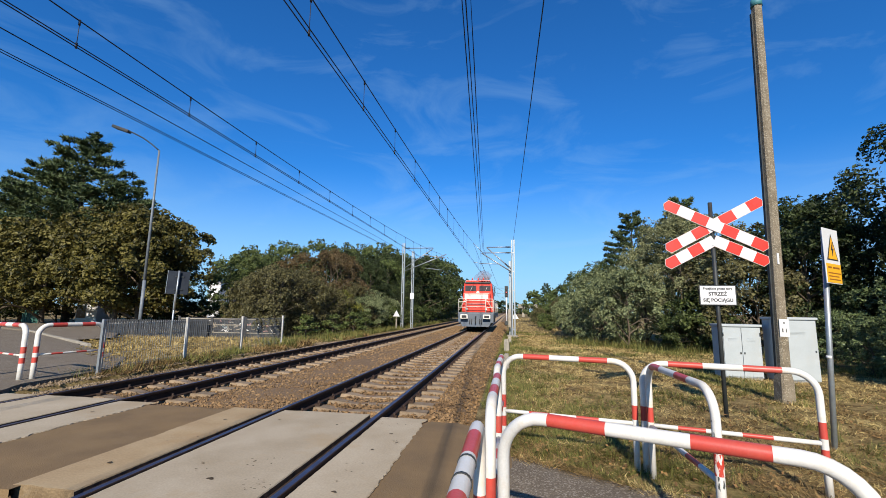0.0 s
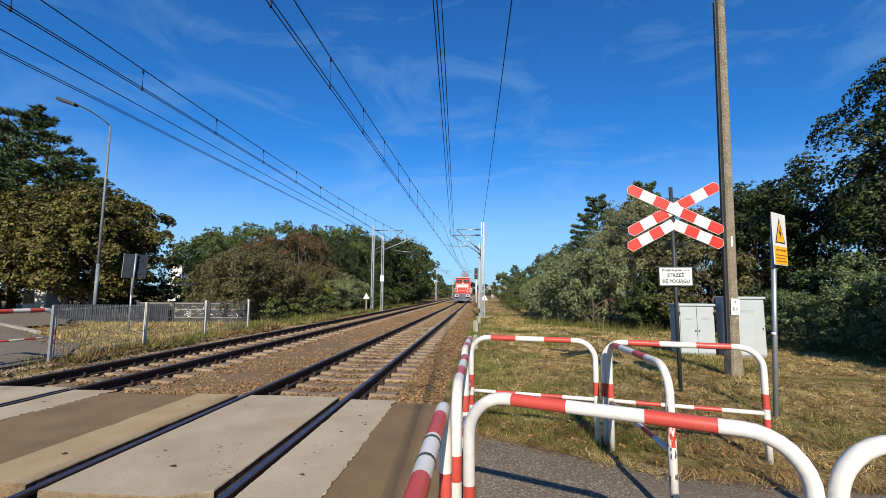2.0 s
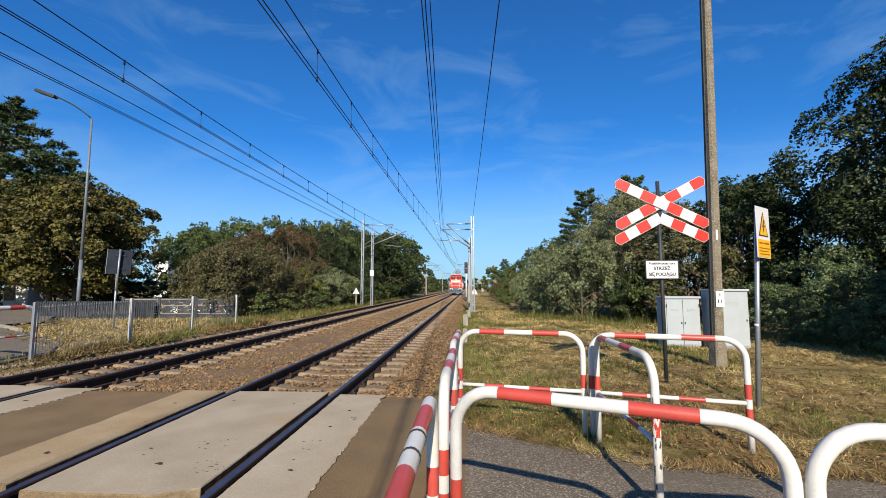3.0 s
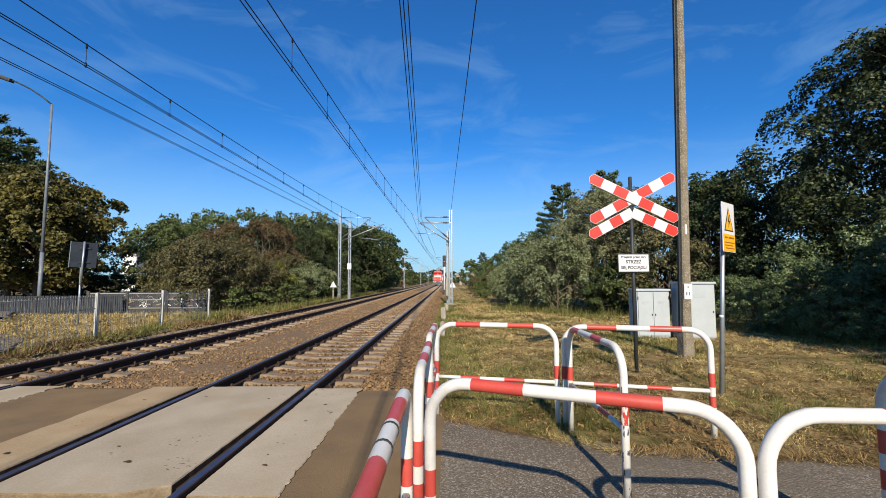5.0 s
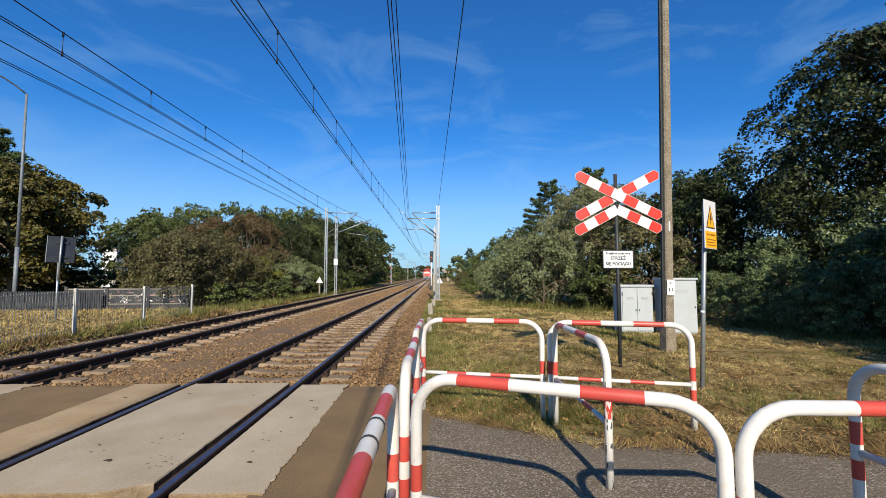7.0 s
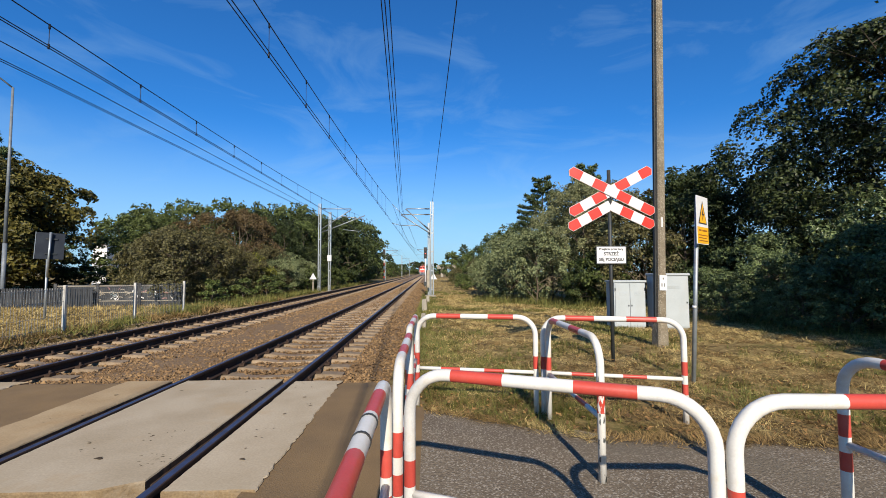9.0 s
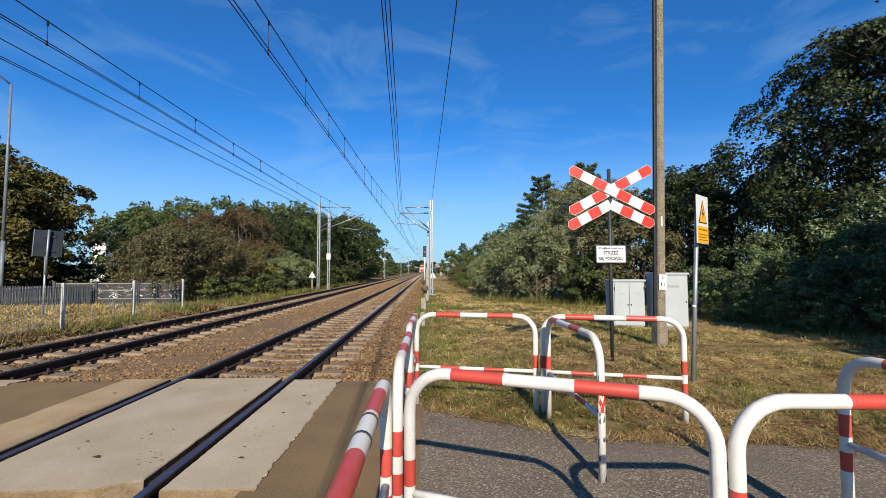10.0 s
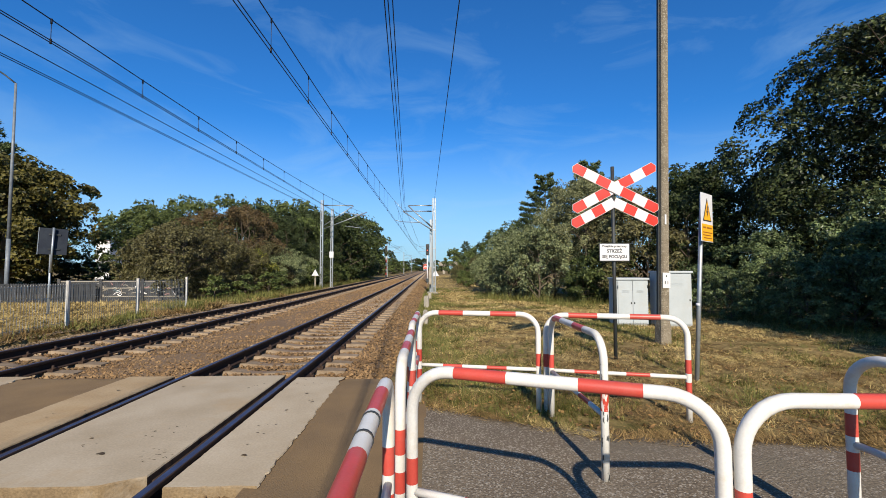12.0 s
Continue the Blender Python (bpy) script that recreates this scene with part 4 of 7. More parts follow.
def concrete_pole():
    p = thing("concrete_pole", pose(7.56, 8.9, -0.3, 0, 1.5, 8), "tall weathered concrete pole with aggregate surface", "pole")
    bm = bmesh.new()
    rows = []
    for z, hx, hy in ((0, 0.125, 0.13), (0.55, 0.12, 0.125), (0.75, 0.093, 0.10), (3, 0.089, 0.095), (5.5, 0.083, 0.088), (8.15, 0.076, 0.08)):
        c = 0.03
        rows.append([bm.verts.new((x, y, z)) for x, y in ((-hx + c, -hy), (hx - c, -hy), (hx, -hy + c), (hx, hy - c), (hx - c, hy), (-hx + c, hy), (-hx, hy - c), (-hx, -hy + c))])
    for a, b in zip(rows, rows[1:]):
        for k in range(8):
            bm.faces.new((a[k], a[(k + 1) % 8], b[(k + 1) % 8], b[k]))
    bm.faces.new(rows[-1])
    part("shaft", bm, "concrete_pole", p)
    bm = bmesh.new()
    rod(bm, (0, 0, 8.14), (0, 0, 8.30), 0.105, 0.10, 16)
    rod(bm, (0, 0, 8.30), (0, 0, 8.42), 0.10, 0.03, 16)
    part("cap", bm, "pole_cap", p, "blue-green weathered cap")
    bm = bmesh.new()
    box(bm, -0.088, 0.088, -0.112, -0.10, 1.38, 1.70, 0.003)
    plate = part("number_patch", bm, "sign_white", p, "white painted patch with worn marks")
    for x0, x1, z0, z1 in ((-0.015, 0.005, 1.61, 1.65), (-0.045, -0.025, 1.46, 1.53), (0.02, 0.035, 1.46, 1.53)):
        part("mark", boxes((x0, x1, -0.115, -0.1125, z0, z1)), "ink", plate)
    bm = bmesh.new()
    box(bm, -0.035, 0.0, -0.11, -0.09, 2.72, 2.93, 0.003)
    part("small_tag", bm, "sign_white", p)
    bm = bmesh.new()
    box(bm, -0.112, -0.084, 0.0, 0.06, 0.7, 8.0, 0.004)
    part("cable_duct", bm, "dark_steel", p)


def cabinet(x, y, w, h, d, doors, name_label, rz):
    c = thing("equipment_cabinet", pose(x, y, -0.28, 0, 0, rz), name_label, "cabinet", "equipment cabinets")
    part("plinth", boxes((-w / 2 + 0.03, w / 2 - 0.03, 0.03, d - 0.03, -0.1, 0.16), bevel=0.006), "concrete", c)
    part("body", boxes((-w / 2, w / 2, 0.012, d, 0.16, h - 0.06), bevel=0.008), "cabinet_paint", c)
    part("roof", boxes((-w / 2 - 0.03, w / 2 + 0.03, -0.03, d + 0.03, h - 0.06, h), bevel=0.012), "cabinet_paint", c)
    dw = (w - 0.05) / doors
    for i in range(doors):
        x0 = -w / 2 + 0.025 + i * dw
        door = part("door", boxes((x0 + 0.006, x0 + dw - 0.006, -0.012, 0.011, 0.19, h - 0.085), bevel=0.005), "cabinet_paint", c)
        part("lock", boxes((x0 + (dw - 0.06 if i == 0 else 0.03), x0 + (dw - 0.03 if i == 0 else 0.06), -0.024, -0.0125, h * 0.5, h * 0.5 + 0.05), bevel=0.003), "dark_steel", door)
        bm = bmesh.new()
        for k in range(3):
            z = h - 0.36 - k * 0.03
            box(bm, x0 + dw * 0.28, x0 + dw * 0.72, -0.02, -0.0125, z, z + 0.012)
        part("vent", bm, "cabinet_paint", door)
        for z in (0.35, h - 0.3):
            bm = bmesh.new()
            hx = x0 + 0.004 if i == 0 else x0 + dw - 0.004
            rod(bm, (hx, -0.014, z), (hx, -0.014, z + 0.09), 0.011, None, 8)
            part("hinge", bm, "dark_steel", door)
    return c


def blank(name, base, **kw):
    M[name] = material(name, base, **kw)


blank("pole_cap", (0.051, 0.191, 0.217), rough=0.6)
crossing_sign()
danger_sign()
concrete_pole()
cabinet(8.50, 12.15, 0.92, 1.50, 0.55, 2, "pale grey metal equipment cabinet with double doors", 0)
cabinet(9.60, 11.85, 0.92, 1.70, 0.55, 1, "taller pale grey metal equipment cabinet with one door", 0)


# ---- overhead line ----
def lattice_mast(x, y, z0, top, name_label, gap=0.26):
    m = thing("catenary_mast", pose(x, y, z0), name_label, "catenary mast", "catenary masts")
    h = top - z0
    part("foundation", boxes((-0.3, 0.3, -0.3, 0.3, -0.4, 0.28), bevel=0.03), "concrete", m)
    for s in (-1, 1):
        bm = bmesh.new()
        box(bm, s * gap / 2 - 0.012, s * gap / 2 + 0.012, -0.09, 0.09, 0.28, h)
        box(bm, min(s * gap / 2, s * (gap / 2 - 0.085)), max(s * gap / 2, s * (gap / 2 - 0.085)), -0.09, -0.075, 0.28, h)
        part("channel", bm, "galvanised", m)
    k = 0.7
    while k < h - 0.2:
        part("batten", boxes((-gap / 2 + 0.013, gap / 2 - 0.013, -0.105, -0.092, k, k + 0.10)), "galvanised", m)
        k += 1.5
    return m


def bracket(mast, tubes, insulators):
    for a, b, r in tubes:
        bm = bmesh.new()
        rod(bm, a, b, r, None, 8)
        part("bracket_tube", bm, "galvanised", mast)
    for a, b in insulators:
        bm = bmesh.new()
        a, b = Vector(a), Vector(b)
        for i in range(5):
            p = a + (b - a) * (i + 0.5) / 5
            rod(bm, p - (b - a) * 0.07, p + (b - a) * 0.07, 0.075, 0.05, 10)
        part("insulator", bm, "dark_steel", mast)


def build_masts():
    m = lattice_mast(2.96, 34, -0.65, 7.15, "galvanised lattice catenary mast on a concrete footing beside the track")
    Z = 0.65
    bracket(m, [((-0.1, 0, 6.57 + Z), (-2.05, 0, 6.57 + Z), 0.04), ((-0.1, 0, 6.11 + Z), (-2.4, 0, 6.11 + Z), 0.04), ((-0.1, 0, 4.75 + Z), (-2.1, 0, 6.55 + Z), 0.045),
                ((-0.1, 0, 4.55 + Z), (-2.5, 0, 6.1 + Z), 0.045), ((-1.0, 0, 5.2 + Z), (-2.6, 0, 5.25 + Z), 0.03), ((-2.6, 0, 5.25 + Z), (-3.2, 0, 5.405 + Z), 0.02), ((-2.4, 0, 6.11 + Z), (-3.19, 0, 6.95 + Z), 0.02)],
            [((-0.25, 0, 6.57 + Z), (-0.6, 0, 6.57 + Z)), ((-0.25, 0, 6.11 + Z), (-0.6, 0, 6.11 + Z)), ((-0.3, 0, 4.95 + Z), (-0.65, 0, 5.25 + Z))])
    part("tension_weights", boxes((-0.42, -0.2, -0.12, 0.12, 0.9, 2.3), bevel=0.02), "concrete", m, "stacked concrete tension weights")
    lattice_mast(2.72, 34.6, -0.65, 5.5, "shorter galvanised strut mast beside the track", 0.2)
    n = lattice_mast(-7.75, 41, -0.6, 8.1, "galvanised lattice catenary mast beyond the tracks", 0.25)
    Z = 0.6
    bracket(n, [((0.1, 0, 7.6 + Z), (2.95, 0, 7.6 + Z), 0.045), ((0.1, 0, 5.6 + Z), (3.0, 0, 7.55 + Z), 0.045), ((2.0, 0, 6.9 + Z), (4.2, 0, 6.6 + Z), 0.04), ((0.1, 0, 5.3 + Z), (4.3, 0, 6.95 + Z), 0.045), ((2.2, 0, 5.6 + Z), (3.86, 0, 5.405 + Z), 0.03), ((3.75, 0, 6.72 + Z), (3.83, 0, 6.95 + Z), 0.02)],
            [((0.25, 0, 7.6 + Z), (0.6, 0, 7.6 + Z)), ((0.3, 0, 5.42 + Z), (0.65, 0, 5.55 + Z))])
    o = lattice_mast(-7.15, 42.6, -0.6, 7.5, "galvanised lattice catenary mast with a white plate", 0.24)
    part("plate", boxes((-0.2, 0.2, -0.14, -0.115, 3.2, 3.8)), "sign_white", o, "white plate")
    # masts further along
    for x, y in ((3.0, 96), (-7.4, 100), (3.0, 158), (-7.4, 162), (3.0, 222), (-7.4, 225)):
        f = lattice_mast(x, y, -0.6, 7.8, "distant galvanised catenary mast beside the line")
        s = -1 if x > 0 else 1
        bracket(f, [((0, 0, 7.2), (s * 2.9, 0, 7.2), 0.045), ((0, 0, 5.6), (s * 2.9, 0, 7.1), 0.045), ((s * 1.2, 0, 6.0), (s * 3.0, 0, 5.95), 0.03)], [((s * 0.25, 0, 7.2), (s * 0.6, 0, 7.2))])


def wire(name, label, spans, radius, sag=0.0, group="overhead wires"):
    """A wire through the given points, with a little sag in each span."""
    bm = bmesh.new()
    pts = []
    for a, b in zip(spans, spans[1:]):
        a, b = Vector(a), Vector(b)
        k = max(2, int((b - a).length / 4))
        for i in range(k):
            t = i / k
            pts.append(a + (b - a) * t - Vector((0, 0, sag * 4 * t * (1 - t))))
    pts.append(Vector(spans[-1]))
    sweep(bm, pts, radius, 5)
    ob = mesh_object(name, bm, "wire")
    return tagged(ob, label, "wire", group)


def build_wires():
    def catenary(x, name_label, y_mast, stag):
        z = 5.40
        sup = [(-60 + y_mast + 0.0, 6.95), (y_mast, 6.95), (y_mast + 62, 6.95), (y_mast + 124, 6.95), (y_mast + 190, 6.95)]
        low = 5.99 if x > -2 else 5.79
        c = thing("catenary", pose(0, 0, 0), name_label, "catenary", "catenaries")
        for dx in (0.0, 0.07):
            bm = bmesh.new()
            sweep(bm, [(x + dx, -60, z), (x + dx, 0, z), (x + dx, y_mast, z), (x + dx - stag, y_mast + 62, z), (x + dx, y_mast + 190, z)], 0.0092, 5)
            part("contact_wire", bm, "wire", c)
        bm = bmesh.new()

        def mz(y):
            for (ya, za), (yb, zb) in zip(sup, sup[1:]):
                if ya <= y <= yb:
                    t = (y - ya) / (yb - ya)
                    return za + (zb - za) * t - (za - low) * 4 * t * (1 - t)
            return 6.95
        ys = [-26 + i * 2 for i in range(130)]
        sweep(bm, [(x, y, mz(y)) for y in ys if y <= y_mast + 188], 0.011, 5)
        part("messenger_wire", bm, "wire", c)
        y = 5.25 if x > -2 else 5.05
        while y < y_mast + 60:
            if abs(y - y_mast) > 3:
                bm = bmesh.new()
                rod(bm, (x, y, z), (x, y, mz(y)), 0.006, None, 5)
                rod(bm, (x, y, mz(y) - 0.07), (x, y, mz(y) + 0.02), 0.017, None, 6)
                rod(bm, (x, y, z - 0.02), (x, y, z + 0.07), 0.017, None, 6)
                part("dropper", bm, "wire", c)
            y += 2.35
    catenary(-0.22, "twin contact wire and messenger above the near track", 34, 0.0)
    catenary(-3.92, "twin contact wire and messenger above the second track", 41, 0.0)
    wire("feeder_wire", "single dark feeder wire along the line", [(-6.2, -55, 6.33), (-6.25, 8, 6.33), (-7.3, 41, 7.0)], 0.012)
    for dx in (0.0, 0.10):
        wire("return_wire", "thin dark return wire along the line", [(-6.85 + dx, -55, 6.21), (-6.9 + dx, 8, 6.23), (-7.9 + dx, 41, 6.95)], 0.010)
    wire("anchor_wire", "dark wire leading off to an anchor", [(4.35, -40, 6.2), (1.93, 6.6, 5.72), (0.45, 34, 5.30), (0.0, 60, 5.4)], 0.0095)
    for dx in (0.0, 0.075):
        wire("anchor_wire", "dark wire leading off to an anchor", [(4.3, -40, 6.6), (1.96 + dx, 6.9, 5.86), (0.55 + dx, 34, 6.5), (0.2, 96, 6.9)], 0.0095)
    wire("earth_wire", "single earth wire along the mast tops", [(3.4, -60, 6.9), (3.28, 5, 6.9), (3.0, 34, 7.15)], 0.012)
    wire("earth_wire", "single earth wire along the mast tops", [(3.0, 34, 7.15), (3.0, 96, 7.3), (3.0, 158, 7.3)], 0.009, 0.3)


build_masts()
build_wires()


# ---- trackside ----
def light_signal(x, y, z0, h, lit, striped, label):
    s = thing("railway_signal", pose(x, y, z0), label, "railway signal", "railway signals")
    bm = bmesh.new()
    if striped:
        n = 7
        for i in range(n):
            rod(bm, (0, 0, h * 0.68 * i / n), (0, 0, h * 0.68 * (i + 1) / n), 0.10, None, 12, i % 2)
    else:
        rod(bm, (0, 0, 0), (0, 0, h * 0.75), 0.09, None, 12)
    part("post", bm, ["sign_white", "sign_red"], s)
    part("head", boxes((-0.22, 0.22, -0.12, 0.12, h * 0.72, h), bevel=0.05), "black", s, "black signal head")
    for i in range(3):
        bm = bmesh.new()
        z = h * 0.74 + i * (h * 0.24) / 3 + 0.12
        rod(bm, (0, -0.24, z), (0, -0.121, z), 0.12, 0.10, 14)
        hood = part("lens_hood", bm, "black", s)
        if i == lit:
            bm = bmesh.new()
            rod(bm, (0, -0.246, z), (0, -0.2405, z), 0.075, None, 14)
            part("lens", bm, "lens_red", hood, "red signal lens")
    part("cable_box", boxes((-0.2, 0.2, -0.3, -0.12, 0.3, 0.8), bevel=0.02), "dark_steel", s)


light_signal(-6.05, 84, -0.5, 6.5, -1, True, "three-aspect railway signal on a red and white post")
light_signal(2.28, 57, -0.6, 5.4, 1, False, "three-aspect railway signal showing red")


def marker_board(x, y, z0, h):
    m = thing("marker_board", pose(x, y, z0), "white triangular marker board on a pale concrete post", "marker board", "marker boards")
    part("post", boxes((-0.06, 0.06, -0.06, 0.06, -0.2, h), bevel=0.01), "concrete", m)
    bm = bmesh.new()
    a = [bm.verts.new((x_, -0.075, z_)) for x_, z_ in ((-0.33, h - 0.1), (0.33, h - 0.1), (0, h + 0.5))]
    b = [bm.verts.new((v.co.x, -0.062, v.co.z)) for v in a]
    bm.faces.new(a)
    bm.faces.new(b[::-1])
    for k in range(3):
        bm.faces.new((a[k], b[k], b[(k + 1) % 3], a[(k + 1) % 3]))
    part("board", bm, "sign_white", m)


marker_board(-8.05, 40.0, -0.55, 1.5)
marker_board(3.15, 40.0, -0.6, 1.5)


def stub_post(x, y, h, w):
    p = thing("concrete_stub", pose(x, y, ground_z(x, y) - 0.25, random.uniform(-3, 3), random.uniform(-3, 3), random.uniform(-20, 20)), "short weathered concrete marker post beside the track", "marker post", "concrete marker posts")
    bm = bmesh.new()
    rows = []
    for z, k in ((0, 1.1), (h + 0.15, 1.0), (h + 0.25, 0.7)):
        rows.append([bm.verts.new((sx * w * k / 2, sy * w * k / 2, z)) for sx, sy in ((-1, -1), (1, -1), (1, 1), (-1, 1))])
    for a, b in zip(rows, rows[1:]):
        for i in range(4):
            bm.faces.new((a[i], a[(i + 1) % 4], b[(i + 1) % 4], b[i]))
    bm.faces.new(rows[-1])
    part("shaft", bm, "concrete", p)


stub_post(2.52, 12.6, 0.45, 0.14)
stub_post(2.5, 20.5, 0.6, 0.22)
stub_post(2.62, 28, 0.5, 0.2)


def mesh_fence():
    """Posts with welded wire panels beyond the tracks."""
    f = thing("wire_fence", pose(0, 0, 0), "welded wire mesh fence on pale steel posts", "fence")
    spots = [(-6.78, 8.75, 0.06), (-7.06, 11.75, 0.072), (-7.07, 14.5, 0.072), (-7.0, 17.2, 0.072)]
    for x, y, w in spots:
        bm = bmesh.new()
        box(bm, x - w / 2, x + w / 2, y - w / 2, y + w / 2, -0.4, 1.17, 0.008)
        part("fence_post", bm, "galvanised" if w < 0.07 else "fence_post", f)
    for (xa, ya, _), (xb, yb, _) in zip(spots, spots[1:]):
        bm = bmesh.new()
        n = int(math.hypot(xb - xa, yb - ya) / 0.085)
        for i in range(1, n):
            t = i / n
            x, y = xa + (xb - xa) * t, ya + (yb - ya) * t
            box(bm, x - 0.0027, x + 0.0027, y - 0.0027, y + 0.0027, 0.0, 1.10)
        for z in (0.06, 0.36, 0.74, 1.06):
            rod(bm, (xa, ya, z), (xb, yb, z), 0.004, None, 5)
        # sunlit look of the first panel's wires is put into a paler colour
        part("wire_panel", bm, "fence_post" if ya < 10 else "sheet_grey", f)


blank("fence_post", (0.448, 0.433, 0.397), rough=0.6, stain=(0.325, 0.289, 0.238))
mesh_fence()


def slat_fence():
    f = thing("palisade_fence", pose(0, 0, 0), "dark grey palisade fence of narrow slats", "fence")
    bm = bmesh.new()
    box(bm, -0.045, 0.045, -0.01, 0.01, 0, 1.0)
    bmesh.ops.bevel(bm, geom=[e for e in bm.edges if abs(e.verts[0].co.z - 1) < 0.01 and abs(e.verts[1].co.z - 1) < 0.01 and abs(e.verts[0].co.x - e.verts[1].co.x) < 0.01], offset=0.035, segments=1, affect="EDGES")
    me = bpy.data.meshes.new("slat")
    bm.to_mesh(me)
    bm.free()
    me.materials.append(M["fence_slat"])
    a, b = Vector((-20.6, 21.66, -0.25)), Vector((-14.4, 22.33, -0.25))
    n = 56
    ang = math.degrees(math.atan2((b - a).y, (b - a).x))
    for i in range(n):
        p = a + (b - a) * i / n
        shared("slat", me, f, pose(p.x, p.y, p.z + random.uniform(-0.01, 0.01), random.uniform(-1, 1), 0, ang))
    for z in (0.2, 0.85):
        bm = bmesh.new()
        rod(bm, a + Vector((0, 0.04, z)), b + Vector((0, 0.04, z)), 0.025, None, 6)
        part("fence_rail", bm, "fence_dark", f)


slat_fence()


def graffiti_wall():
    w = thing("low_wall", pose(-10.4, 23.1, -0.4, 0, 0, 4), "low grey concrete wall covered with faded graffiti", "wall")
    part("wall_body", boxes((-6.2, 0.0, -0.1, 0.1, 0, 1.28), bevel=0.02), "wall_dark", w)
    for x in (-6.1, -4.1, -2.05, -0.1):
        part("wall_post", boxes((x - 0.08, x + 0.08, -0.16, -0.1005, 0, 1.36), bevel=0.015), "wall_dark", w)
    for z in (0.42, 0.86, 1.20):
        part("wall_ledge", boxes((-6.2, 0.0, -0.125, -0.1005, z, z + 0.05), bevel=0.008), "concrete", w)
    rnd = random.Random(5)
    # sprayed strokes that spell nothing
    for k in range(46):
        bm = bmesh.new()
        cx, cz = rnd.uniform(-4.6, -0.35), rnd.uniform(0.5, 1.08)
        wide = rnd.uniform(0.012, 0.03)
        a, bend = rnd.uniform(0, 6.283), rnd.uniform(-9, 9)
        x, z = cx, cz
        left, right = [], []
        y = -0.1275 - 0.0004 * k
        for q in range(7):
            left.append(bm.verts.new((x - math.sin(a) * wide, y, z + math.cos(a) * wide)))
            right.append(bm.verts.new((x + math.sin(a) * wide, y, z - math.cos(a) * wide)))
            x, z = x + math.cos(a) * 0.045, min(max(z + math.sin(a) * 0.045, 0.46), 1.18)
            a += bend * 0.06
        for q in range(6):
            bm.faces.new((left[q], left[q + 1], right[q + 1], right[q]))
        part("graffiti_stroke", bm, rnd.choice(["concrete", "concrete", "plaster", "graffiti_teal", "graffiti_rose"]), w)


blank("wall_dark", (0.035, 0.036, 0.038), rough=0.85, stain=(0.075, 0.072, 0.066))
blank("graffiti_teal", (0.128, 0.166, 0.172), rough=0.7)
blank("graffiti_rose", (0.268, 0.153, 0.14), rough=0.7)
graffiti_wall()


blank("lamp_grey", (0.14, 0.159, 0.178), rough=0.5)


def street_lamp():
    s = thing("street_lamp", pose(-18.58, 22.0, -0.2), "tall galvanised street lamp with a curved arm and flat head", "street lamp")
    bm = bmesh.new()
    rod(bm, (0, 0, 0), (0, 0, 3.2), 0.095, 0.09, 14)
    rod(bm, (0, 0, 3.2), (0, 0, 11.2), 0.08, 0.05, 14)
    part("pole", bm, "lamp_grey", s)
    bm = bmesh.new()
    sweep(bm, [(0, 0, 11.18), (-0.55, -0.02, 11.62), (-1.2, -0.04, 12.05), (-1.9, -0.06, 12.4), (-2.3, -0.07, 12.55)], 0.04, 10)
    part("arm", bm, "dark_steel", s)
    bm = bmesh.new()
    box(bm, -0.62, 0.55, -0.24, 0.24, -0.09, 0.10, 0.05)
    for v in bm.verts:
        v.co.y *= 1 - 0.35 * (v.co.x + 0.45) / 0.9 * (v.co.x > 0)
    head = part("lamp_head", bm, "dark_steel", s)
    head.matrix_basis = pose(-2.7, -0.08, 12.66, 0, 20, 0)
    part("lens", boxes((-0.35, 0.15, -0.11, 0.11, -0.062, -0.051)), "glass", head)
    return s


street_lamp()


def sign_back():
    s = thing("road_sign", pose(-11.0, 15.7, -0.15), "grey back of a square road sign on a steel post", "road sign")
    bm = bmesh.new()
    rod(bm, (0, 0, -0.2), (0, 0, 2.15), 0.034, None, 12)
    part("post", bm, "galvanised", s)
    bm = bmesh.new()
    rod(bm, (0.035, -0.02, 1.5), (0.10, -0.02, 3.12), 0.034, None, 12)
    part("upper_post", bm, "galvanised", s)
    board = part("board", boxes((-0.42, 0.36, 0.03, 0.045, 2.15, 3.1), bevel=0.006), "board_back", s)
    board.matrix_basis = pose(0, 0, 0, 0, 2, 44)
    for z in (2.32, 2.85):
        part("clamp", boxes((-0.16, 0.16, 0.0, 0.029, z, z + 0.05), bevel=0.004), "dark_steel", board)
    part("edge_rim", boxes((-0.44, -0.42, 0.02, 0.06, 2.14, 3.11)), "galvanised", board)


sign_back()


